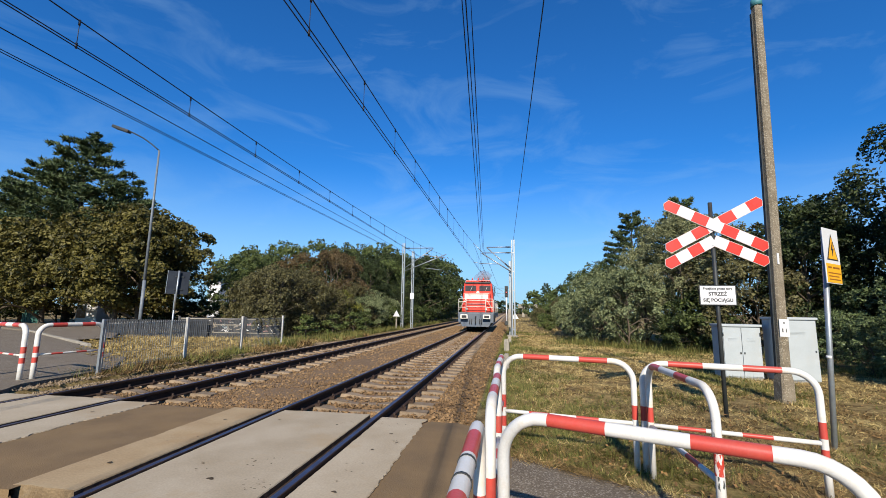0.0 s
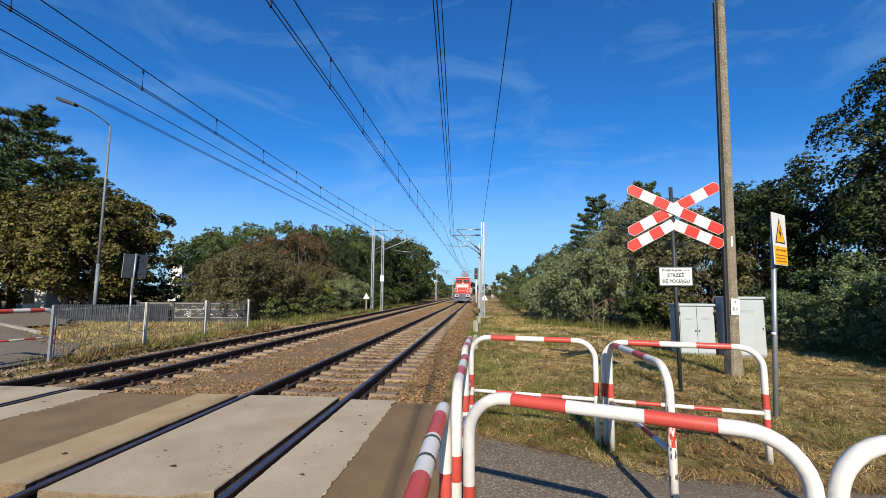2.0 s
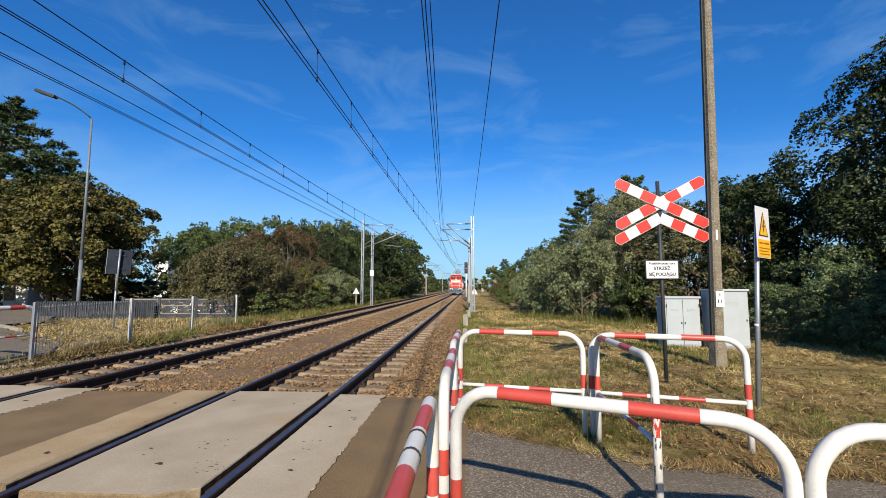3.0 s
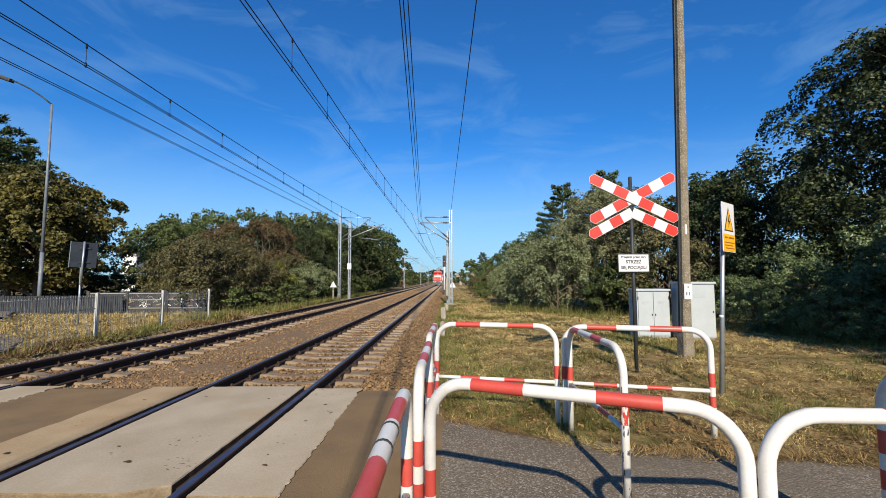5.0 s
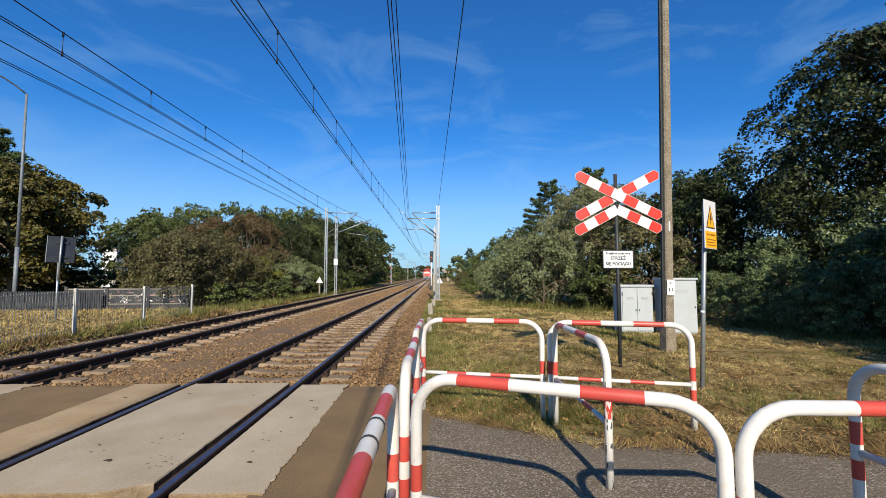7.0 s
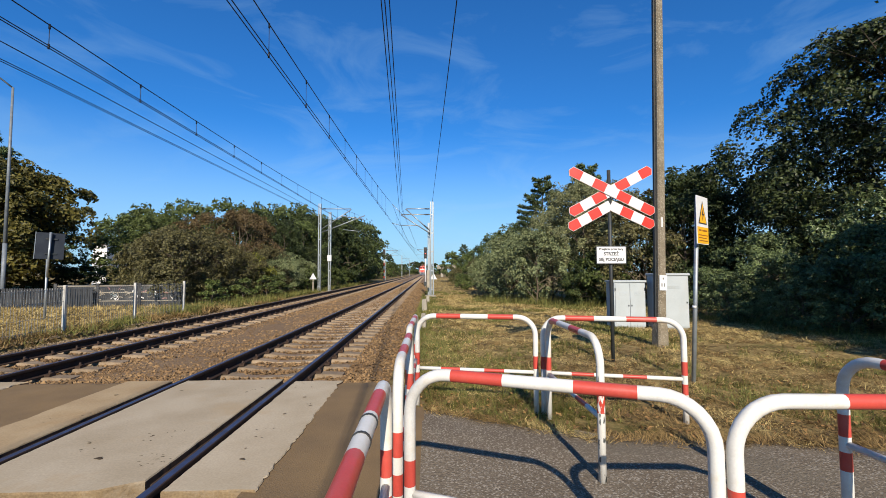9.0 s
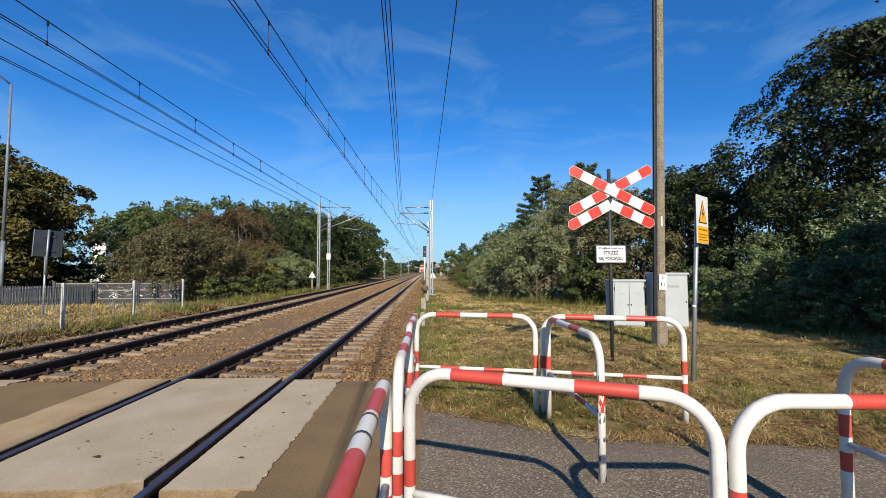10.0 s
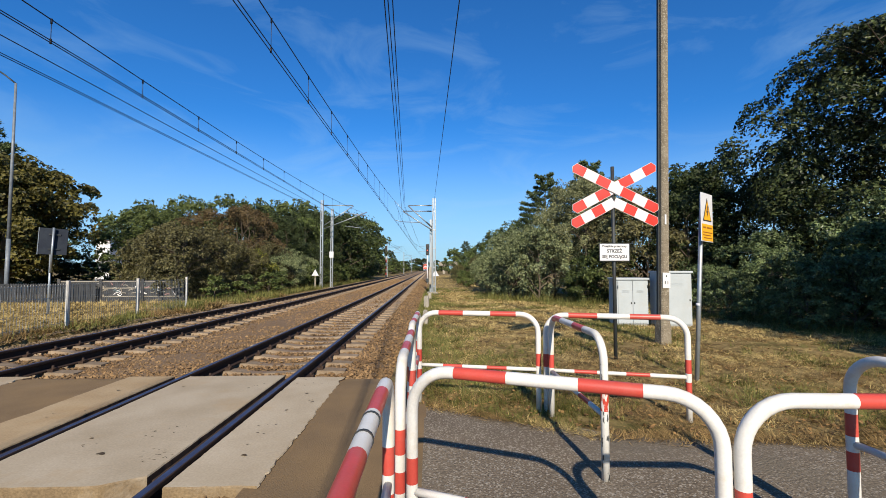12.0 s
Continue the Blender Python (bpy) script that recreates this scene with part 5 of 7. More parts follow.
def house(x, y, z0, w, d, h, rz, label, roof=True, windows=2):
    b = thing("house", pose(x, y, z0, 0, 0, rz), label, "house", "buildings")
    part("wall", boxes((-w / 2, w / 2, 0, d, 0, h), bevel=0.02), "plaster", b)
    bm = bmesh.new()
    if roof:
        vs = [bm.verts.new(p) for p in ((-w / 2 - 0.3, -0.3, h), (w / 2 + 0.3, -0.3, h), (w / 2 + 0.3, d + 0.3, h), (-w / 2 - 0.3, d + 0.3, h), (-w / 2 - 0.3, d / 2, h + 2.2), (w / 2 + 0.3, d / 2, h + 2.2))]
        for f in ((0, 1, 5, 4), (2, 3, 4, 5), (0, 4, 3), (1, 2, 5), (0, 3, 2, 1)):
            bm.faces.new([vs[i] for i in f])
    else:
        box(bm, -w / 2 - 0.05, w / 2 + 0.05, -0.05, d + 0.05, h, h + 0.15)
    part("roof", bm, "roof_dark", b)
    for i in range(windows):
        win = part("window", boxes((-w / 4 + i * w / 2 - 0.5, -w / 4 + i * w / 2 + 0.5, -0.03, 0.0, h * 0.3, h * 0.3 + 1.3)), "sign_white", b)
        part("pane", boxes((-w / 4 + i * w / 2 - 0.42, -w / 4 + i * w / 2 + 0.42, -0.04, -0.031, h * 0.3 + 0.08, h * 0.3 + 1.22)), "glass", win)


house(-47.1, 66, -0.4, 2.1, 8, 6.1, 0, "white rendered building behind the trees", False, 0)
house(-35.8, 34.0, -0.3, 1.9, 2.2, 2.0, 8, "small white rendered shed under the trees", False, 1)


def garden_fence():
    f = thing("garden_fence", pose(-43.6, 34.6, -0.35), "turquoise painted board fence under the trees", "fence")
    for k in range(12):
        part("board", boxes((k * 0.2, k * 0.2 + 0.17, -0.012, 0.012, 0.0, 1.35 + 0.03 * (k % 2)), bevel=0.004), "wood_green", f)
    for z in (0.3, 1.05):
        part("fence_rail", boxes((-0.1, 2.4, 0.013, 0.06, z, z + 0.08)), "wood_green", f)


garden_fence()
# the pale road bridge far down the line
bridge = thing("road_bridge", pose(10.2, 175, -0.6, 0, 0, -4), "pale concrete road bridge in the distance", "bridge")
part("deck", boxes((-4, 26, 0, 6, 3.4, 4.5), bevel=0.05), "concrete", bridge)
part("parapet", boxes((-4, 26, -0.2, 0.0, 4.1, 5.0)), "concrete", bridge)
for px in (-2.5, 7, 17):
    part("pier", boxes((px, px + 1.0, 1, 5, 0, 3.4)), "concrete", bridge)


# ---- the locomotive ----
def locomotive():
    L = thing("locomotive", pose(0, 34, 0), "red diesel locomotive with grey frame and white handrails", "locomotive")
    body = part("frame", boxes((-1.42, 1.42, 0.0, 13.6, 0.98, 1.36), bevel=0.03), "train_grey", L, "grey-blue steel underframe")
    bm = boxes((-1.40, 1.40, -0.10, -0.002, 0.55, 1.30), bevel=0.03)
    part("headstock", bm, "train_grey", L)
    bm = bmesh.new()
    vs = [bm.verts.new(p) for p in ((-1.2, -0.12, 0.6), (1.2, -0.12, 0.6), (1.05, -0.35, 0.26), (-1.05, -0.35, 0.26), (-1.2, -0.06, 0.6), (1.2, -0.06, 0.6), (1.05, -0.29, 0.26), (-1.05, -0.29, 0.26))]
    for f in ((0, 1, 2, 3), (7, 6, 5, 4), (0, 3, 7, 4), (1, 5, 6, 2), (0, 4, 5, 1), (3, 2, 6, 7)):
        bm.faces.new([vs[i] for i in f])
    part("plough", bm, "train_grey", L)
    for x in (-0.88, 0.88):
        bm = bmesh.new()
        rod(bm, (x, -0.1, 1.03), (x, -0.48, 1.03), 0.13, 0.11, 14)
        b = part("buffer", bm, "train_grey", L)
        part("buffer_head", boxes((x - 0.29, x + 0.29, -0.55, -0.481, 0.86, 1.20), bevel=0.05), "train_white", b, "pale worn steel buffer plate")
        part("buffer_face", boxes((x - 0.19, x + 0.19, -0.562, -0.551, 0.93, 1.13), bevel=0.004), "black", b)
    bm = bmesh.new()
    rod(bm, (0, -0.1, 1.02), (0, -0.42, 1.0), 0.06, 0.05, 10)
    sweep(bm, [(0, -0.42, 1.0), (0, -0.5, 0.86), (0, -0.46, 0.62), (0, -0.4, 0.45)], 0.04, 8)
    part("coupling", bm, "black", L)
    for x in (-0.45, -0.3, 0.3, 0.45):
        bm = bmesh.new()
        sweep(bm, [(x, -0.1, 0.85), (x, -0.25, 0.75), (x * 1.05, -0.28, 0.5), (x * 1.1, -0.2, 0.35)], 0.025, 7)
        part("air_hose", bm, "black", L)
    # the hood at the near end
    part("short_hood", boxes((-1.10, 1.10, 0.55, 2.3, 1.36, 2.92), bevel=0.09), "train_red", L)
    part("white_panel", boxes((-0.95, 0.95, 0.53, 0.546, 2.42, 2.80)), "train_white", L, "white panel on the hood front")
    part("dark_band", boxes((-0.72, 0.72, 0.535, 0.546, 1.98, 2.08)), "text_dim", L)
    for z in (1.72, 2.2):
        part("grille_line", boxes((-0.95, 0.95, 0.537, 0.546, z, z + 0.03)), "grille", L)
    for z in (1.80, 2.30):
        bm = bmesh.new()
        rod(bm, (-0.78, 0.04, z), (0.78, 0.04, z), 0.024, None, 7)
        part("front_rail", bm, "train_white", L, "white steel handrail")
    for x in (-0.64, 0.64):
        bm = bmesh.new()
        rod(bm, (x, 2.245, 3.16), (x + 0.16, 2.245, 3.52), 0.014, None, 5)
        part("wiper", bm, "train_white", L)
    for x in (-0.78, 0.78):
        bm = bmesh.new()
        rod(bm, (x, 0.55, 1.62), (x, 0.47, 1.62), 0.12, 0.11, 16)
        h = part("headlight", bm, "dark_steel", L)
        bm = bmesh.new()
        rod(bm, (x, 0.471, 1.62), (x, 0.462, 1.62), 0.09, None, 16)
        part("lens", bm, "train_white", h)
    # the cab
    cab_bm = boxes((-1.38, 1.38, 2.3, 5.0, 1.36, 3.92), bevel=0.16)
    for v in cab_bm.verts:
        if v.co.z > 2.6:
            v.co.x *= 1 - 0.16 * (v.co.z - 2.6) / 1.3
    part("cab", cab_bm, "train_red", L)
    part("cab_roof", boxes((-1.05, 1.05, 2.2, 5.1, 3.90, 4.06), bevel=0.075), "train_red", L)
    part("visor", boxes((-1.08, 1.08, 2.16, 2.29, 3.78, 3.895), bevel=0.03), "dark_steel", L, "dark visor above the windows")
    for x0, x1 in ((-1.08, -0.12), (0.12, 1.08)):
        w = part("cab_window", boxes((x0, x1, 2.265, 2.298, 3.14, 3.62), bevel=0.004), "black", L)
        part("pane", boxes((x0 + 0.06, x1 - 0.06, 2.255, 2.264, 3.19, 3.57)), "cab_pane", w)
    for s in (-1, 1):
        for y0, y1 in ((2.55, 3.35), (3.6, 4.6)):
            xs = sorted((s * 1.381, s * 1.39))
            w = part("side_window", boxes((xs[0], xs[1], y0, y1, 2.75, 3.55)), "black", L)
        xs = sorted((s * 1.381, s * 1.388))
        part("side_stripe", boxes((xs[0], xs[1], 2.4, 4.9, 1.75, 2.25)), "train_white", L)
    bm = bmesh.new()
    rod(bm, (0, 2.27, 3.02), (0, 2.19, 3.02), 0.14, 0.13, 16)
    part("top_light", bm, "train_white", L)
    part("long_hood", boxes((-1.0, 1.0, 5.0, 12.9, 1.36, 3.5), bevel=0.10), "train_red", L)
    part("hood_stripe", boxes((1.001, 1.01, 5.2, 12.6, 1.9, 2.4)), "train_white", L)
    bm = bmesh.new()
    rod(bm, (0.15, 6.3, 3.45), (0.15, 6.3, 3.8), 0.16, 0.14, 12)
    part("exhaust_stack", bm, "black", L)
    for x in (-0.5, 0.0, 0.45):
        bm = bmesh.new()
        rod(bm, (x, 2.6, 4.12), (x, 2.6, 4.30), 0.06, 0.04, 8)
        part("horn", bm, "train_red", L)
    # handrails
    for s in (-1, 1):
        bm = bmesh.new()
        sweep(bm, [(s * 1.36, 0.02, 0.75), (s * 1.36, 0.02, 2.35), (s * 1.34, 0.12, 2.43)], 0.03, 8)
        for z in (1.75, 2.2, 2.42):
            rod(bm, (s * 1.36, 0.04, z), (s * 0.78, 0.04, z), 0.024, None, 7)
        rod(bm, (s * 0.78, 0.04, 1.36), (s * 0.78, 0.04, 2.42), 0.026, None, 7)
        sweep(bm, [(s * 0.78, 0.04, 2.42), (s * 1.02, 0.1, 2.1), (s * 1.36, 0.1, 1.5)], 0.022, 7)
        part("handrail", bm, "train_white", L, "white steel handrail")
        bm = bmesh.new()
        for y in (0.1, 5.2, 8.5, 12.0):
            rod(bm, (s * 1.38, y, 1.36), (s * 1.38, y, 2.35), 0.022, None, 7)
        rod(bm, (s * 1.38, 5.2, 2.35), (s * 1.38, 13.4, 2.35), 0.022, None, 7)
        part("side_rail", bm, "train_white", L)
        for k in range(3):
            part("step", boxes((min(s * 1.15, s * 1.42), max(s * 1.15, s * 1.42), 0.0, 0.3, 0.3 + k * 0.3, 0.33 + k * 0.3)), "train_grey", L)
    for y in (2.4, 10.6):
        bm = boxes((-1.15, -1.0, y - 1.6, y + 1.6, 0.35, 0.85), (1.0, 1.15, y - 1.6, y + 1.6, 0.35, 0.85), (-1.0, 1.0, y - 0.25, y + 0.25, 0.4, 0.97))
        part("bogie", bm, "black", L)
    part("fuel_tank", boxes((-1.2, 1.2, 4.6, 8.4, 0.35, 0.975), bevel=0.06), "train_grey", L)
    # exhaust haze in puffs
    rnd = random.Random(8)
    for k in range(3):
        bm = bmesh.new()
        bmesh.ops.create_icosphere(bm, subdivisions=3, radius=1.0)
        for v in bm.verts:
            v.co *= 1 + 0.55 * noise.noise(v.co * 1.3 + Vector((k, 0, 0))) + 0.35 * noise.noise(v.co * 3.5 + Vector((k, 4, 0)))
        puff = part("smoke_puff", bm, "smoke", L, "", True)
        puff.matrix_basis = Matrix.Translation((0.30 - 0.10 * k, 6.3 + 0.5 * k, 4.2 + 0.33 * k)) @ Matrix.Diagonal((0.42 + 0.12 * k, 0.45, 0.36 + 0.10 * k, 1))
        puff.visible_shadow = False
    wheels = []
    for y in (1.25, 3.55, 9.45, 11.75):
        bm = bmesh.new()
        rod(bm, (-0.8, 0, 0), (0.8, 0, 0), 0.09, None, 12)
        for s in (-1, 1):
            rod(bm, (s * 0.70, 0, 0), (s * 0.82, 0, 0), 0.50, None, 28)
            rod(bm, (s * 0.675, 0, 0), (s * 0.70, 0, 0), 0.53, None, 28)
            for a in range(5):
                t = a * 2 * math.pi / 5
                box(bm, min(s * 0.82, s * 0.832), max(s * 0.82, s * 0.832), 0.26 * math.cos(t) - 0.05, 0.26 * math.cos(t) + 0.05, 0.26 * math.sin(t) - 0.05, 0.26 * math.sin(t) + 0.05)
        w = part("wheelset", bm, "rail_side", L)
        w.matrix_basis = pose(0, y, 0.502)
        wheels.append((w, y))
    return L, wheels


blank("cab_pane", (0.051, 0.0425, 0.0425), rough=0.15)
blank("text_dim", (0.351, 0.191, 0.172), rough=0.5)
blank("grille", (0.223, 0.0127, 0.00952), rough=0.5)
loco, wheelsets = locomotive()


# ---- plants ----
def leaf_cards(rng, centres, normals, size, aspect=0.62, scatter=0.6):
    """Leaves, each a lozenge folded a little along its rib."""
    n = len(centres)
    nn = normals + rng.normal(0, scatter, (n, 3))
    nn /= np.linalg.norm(nn, axis=1, keepdims=True) + 1e-9
    u = np.cross(nn, rng.normal(0, 1, (n, 3)))
    u /= np.linalg.norm(u, axis=1, keepdims=True) + 1e-9
    v = np.cross(nn, u)
    s = size * rng.uniform(0.55, 1.35, (n, 1))
    a = centres - u * s * 0.5
    b = centres + v * s * 0.5 * aspect + nn * s * 0.10 - u * s * 0.06
    c = centres + u * s * 0.5
    d = centres - v * s * 0.5 * aspect + nn * s * 0.10 - u * s * 0.06
    return np.stack([a, b, c, d], 1).reshape(-1, 3), np.arange(4 * n)


def unit(v):
    return v / (np.linalg.norm(v, axis=1, keepdims=True) + 1e-9)


def spray_points(rng, boughs, count, sprays=7, inner=0.10, flat=0.5):
    """Leaf places on boughs (x, y, z, r, rz, out_x, out_y): each bough carries leaning, domed sprays with dark gaps between them."""
    b = np.repeat(np.array(boughs), sprays, 0)
    n = len(b)
    way = unit(rng.normal(0, 1, (n, 3)) + np.stack([b[:, 5] * 0.7, b[:, 6] * 0.7, np.full(n, 0.25)], 1))
    c = b[:, :3] + way * rng.uniform(0.45, 1.0, (n, 1)) * np.stack([b[:, 3], b[:, 3], b[:, 4]], 1)
    rs = b[:, 3] * rng.uniform(0.32, 0.62, n)
    up = unit(way * 0.65 + np.stack([b[:, 5] * 0.35, b[:, 6] * 0.35, np.full(n, 0.75)], 1) + rng.normal(0, 0.18, (n, 3)))
    pick = rng.choice(n, count, p=rs ** 1.8 / (rs ** 1.8).sum())
    nn = up[pick]
    u = unit(np.cross(nn, np.stack([b[pick, 6], -b[pick, 5], np.full(count, 0.2)], 1)))
    v = np.cross(nn, u)
    ang = rng.uniform(0, 6.283, count)
    edge = 1 + 0.25 * np.sin(ang * 3 + pick) + 0.18 * np.sin(ang * 7 + pick * 2)
    rho = np.sqrt(rng.random(count)) * edge
    side = u * np.cos(ang)[:, None] + v * np.sin(ang)[:, None]
    r = rs[pick][:, None]
    p = c[pick] + side * rho[:, None] * r + nn * (flat * (0.5 - rho ** 2))[:, None] * r + rng.normal(0, 0.10, (count, 3)) * r
    d = unit(nn + side * rho[:, None] * 0.6)
    k = int(count * inner)
    deep = np.array(boughs)[rng.choice(len(boughs), k)]
    p[:k] = deep[:, :3] * np.array([0.8, 0.8, 1.0]) + rng.normal(0, 0.45, (k, 3)) * deep[:, 3:4]
    return p, d


def trunk_mesh(bm, rng, height, r0, limbs, spread, start=0.3):
    p = Vector((0, 0, -0.4))
    pts = []
    lean = Vector((rng.normal(0, 0.03), rng.normal(0, 0.03), 1))
    for k in range(7):
        pts.append(p + Vector((rng.normal(0, 0.05), rng.normal(0, 0.05), 0)) * k / 3)
        p = p + lean * (height + 0.4) / 6
    for i in range(6):
        rod(bm, pts[i], pts[i + 1], r0 * (1 - i / 6.6), r0 * (1 - (i + 1) / 6.6), 9, caps=False)
    for k in range(limbs):
        h = start + (0.92 - start) * (k + rng.random()) / limbs
        i = min(int(h * 6), 5)
        q = pts[i] + (pts[i + 1] - pts[i]) * (h * 6 - i)
        a = rng.uniform(0, 6.283)
        reach = spread * rng.uniform(0.55, 1.0) * (1.15 - 0.6 * h)
        e = q + Vector((math.cos(a) * reach, math.sin(a) * reach, reach * rng.uniform(0.25, 0.8)))
        m = (q + e) / 2 + Vector((0, 0, 0.12 * reach))
        rr = r0 * (1 - h) * 0.55 + 0.012
        rod(bm, q, m, rr, rr * 0.65, 6, caps=False)
        rod(bm, m, e, rr * 0.65, rr * 0.2, 6, caps=False)
        for s in range(2):
            t = m + (e - m) * rng.uniform(0.1, 0.6)
            f = t + Vector((rng.normal(0, 0.35) * reach, rng.normal(0, 0.35) * reach, rng.uniform(0.1, 0.4) * reach))
            rod(bm, t, f, rr * 0.35, rr * 0.1, 5, caps=False)


def broadleaf(name, label, category, seed, height, radius, crown_low, leaves, size, leaf, blobs=26, limbs=9, r0=0.2, squash=1.0, clump=(0.14, 0.27), leaders=7, sprays=7):
    rng = np.random.default_rng(seed)
    t = thing(name, pose(0, 0, 0), label, category)
    bm = bmesh.new()
    trunk_mesh(bm, rng, height * 0.86, r0, limbs, radius * 0.9, max(0.08, crown_low / height * 0.8))
    part("trunk", bm, "bark", t)
    bl = []
    mid, half = (height + crown_low) / 2, (height - crown_low) / 2
    turn = rng.uniform(0, 6.283)
    for k in range(blobs):
        z = rng.uniform(-1, 1)
        a = rng.uniform(0, 6.283)
        lobe = 1 + 0.08 * math.sin(3 * a + turn) + 0.06 * math.sin(5 * a + 2 * turn + 3 * z)
        rr = math.sqrt(max(0.0, 1 - abs(z) ** 2.2)) * rng.uniform(0.48, 0.92) * lobe
        br = radius * rng.uniform(*clump)
        bl.append((math.cos(a) * rr * radius, math.sin(a) * rr * radius, mid + z * (half - br * 0.55), br, br * rng.uniform(0.6, 0.9) * squash, math.cos(a), math.sin(a)))
    # leaders that break the top
    for k in range(leaders):
        a = rng.uniform(0, 6.283)
        rr = rng.uniform(0.05, 0.62) * radius
        br = radius * rng.uniform(0.10, 0.17)
        top = mid + half * math.sqrt(1 - (rr / radius) ** 2)
        for q in range(2):
            bl.append((math.cos(a) * rr, math.sin(a) * rr, top - br * (0.2 + 1.3 * q), br * (0.7 + 0.4 * q), br * 1.1, math.cos(a) * 0.3, math.sin(a) * 0.3))
    p, d = spray_points(rng, bl, int(leaves * 0.52), sprays)
    p[:, 2] = np.maximum(p[:, 2], crown_low * 0.6 + 0.03 + 0.15 * rng.random(len(p)))
    verts, faces = leaf_cards(rng, p, d, size)
    ob = new("crown", quick_mesh("crown", verts, faces, 4, leaf))
    ob.parent = t
    return t


def pine(name, label, seed, height, radius, low, tufts, leaf="needle"):
    rng = np.random.default_rng(seed)
    t = thing(name, pose(0, 0, 0), label, "pine tree")
    bm = bmesh.new()
    rod(bm, (0, 0, -0.4), (0, 0, height * 0.55), 0.24, 0.14, 10)
    rod(bm, (0, 0, height * 0.55), (0, 0, height * 0.99), 0.14, 0.02, 8)
    pts, nor = [], []
    n = 62
    for k in range(n):
        h = low + (height - low) * (k / n) ** 0.9
        a = k * 2.4 + rng.normal(0, 0.3)
        f = 1 - (h - low) / (height - low)
        reach = radius * (0.16 + 0.9 * f ** 0.75) * rng.uniform(0.65, 1.08)
        e = Vector((math.cos(a) * reach, math.sin(a) * reach, h + reach * 0.24))
        rod(bm, (0, 0, h), e, 0.045 * (0.4 + f), 0.01, 5, caps=False)
        m = max(3, int(tufts / n * (0.35 + f * 1.3)))
        for j in range(m):
            s = 0.22 + 0.84 * rng.random() ** 0.7
            side = rng.normal(0, 0.2) * reach * (1.1 - 0.5 * s)
            c = np.array([e.x * s - math.sin(a) * side, e.y * s + math.cos(a) * side, h + (e.z - h) * s + rng.normal(0.05, 0.10)])
            pts.append(c)
            nor.append((math.cos(a) * 0.5, math.sin(a) * 0.5, 0.8))
    part("trunk", bm, "bark", t)
    pts, nor = np.array(pts), np.array(nor)
    # each tuft is a fan of needles
    rep = 7
    base = np.repeat(pts, rep, 0)
    d = np.repeat(nor, rep, 0) + rng.normal(0, 0.7, (len(base), 3))
    d /= np.linalg.norm(d, axis=1, keepdims=True)
    s = np.cross(d, rng.normal(0, 1, d.shape))
    s /= np.linalg.norm(s, axis=1, keepdims=True)
    ln = rng.uniform(0.20, 0.42, (len(base), 1))
    v = np.stack([base - s * 0.055, base + s * 0.055, base + d * ln], 1).reshape(-1, 3)
    ob = new("crown", quick_mesh("crown", v, np.arange(len(v)), 3, leaf))
    ob.parent = t
    return t


def plant(proto, x, y, scale, turn, lift=0.0, label="", wide=1.0):
    """A copy of a plant at its own size and turn."""
    m = pose(x, y, ground_z(x, y) + lift, 0, 0, turn) @ Matrix.Diagonal((scale * wide, scale * wide, scale, 1))
    ob = copy_thing(proto, m @ Matrix.Diagonal((*[1 / k for k in proto.scale], 1)))
    if label:
        tagged(ob, label)
    return ob


def place_first(proto, x, y, scale, turn, wide=1.0):
    proto.matrix_basis = pose(x, y, ground_z(x, y), 0, 0, turn) @ Matrix.Diagonal((scale * wide, scale * wide, scale, 1))


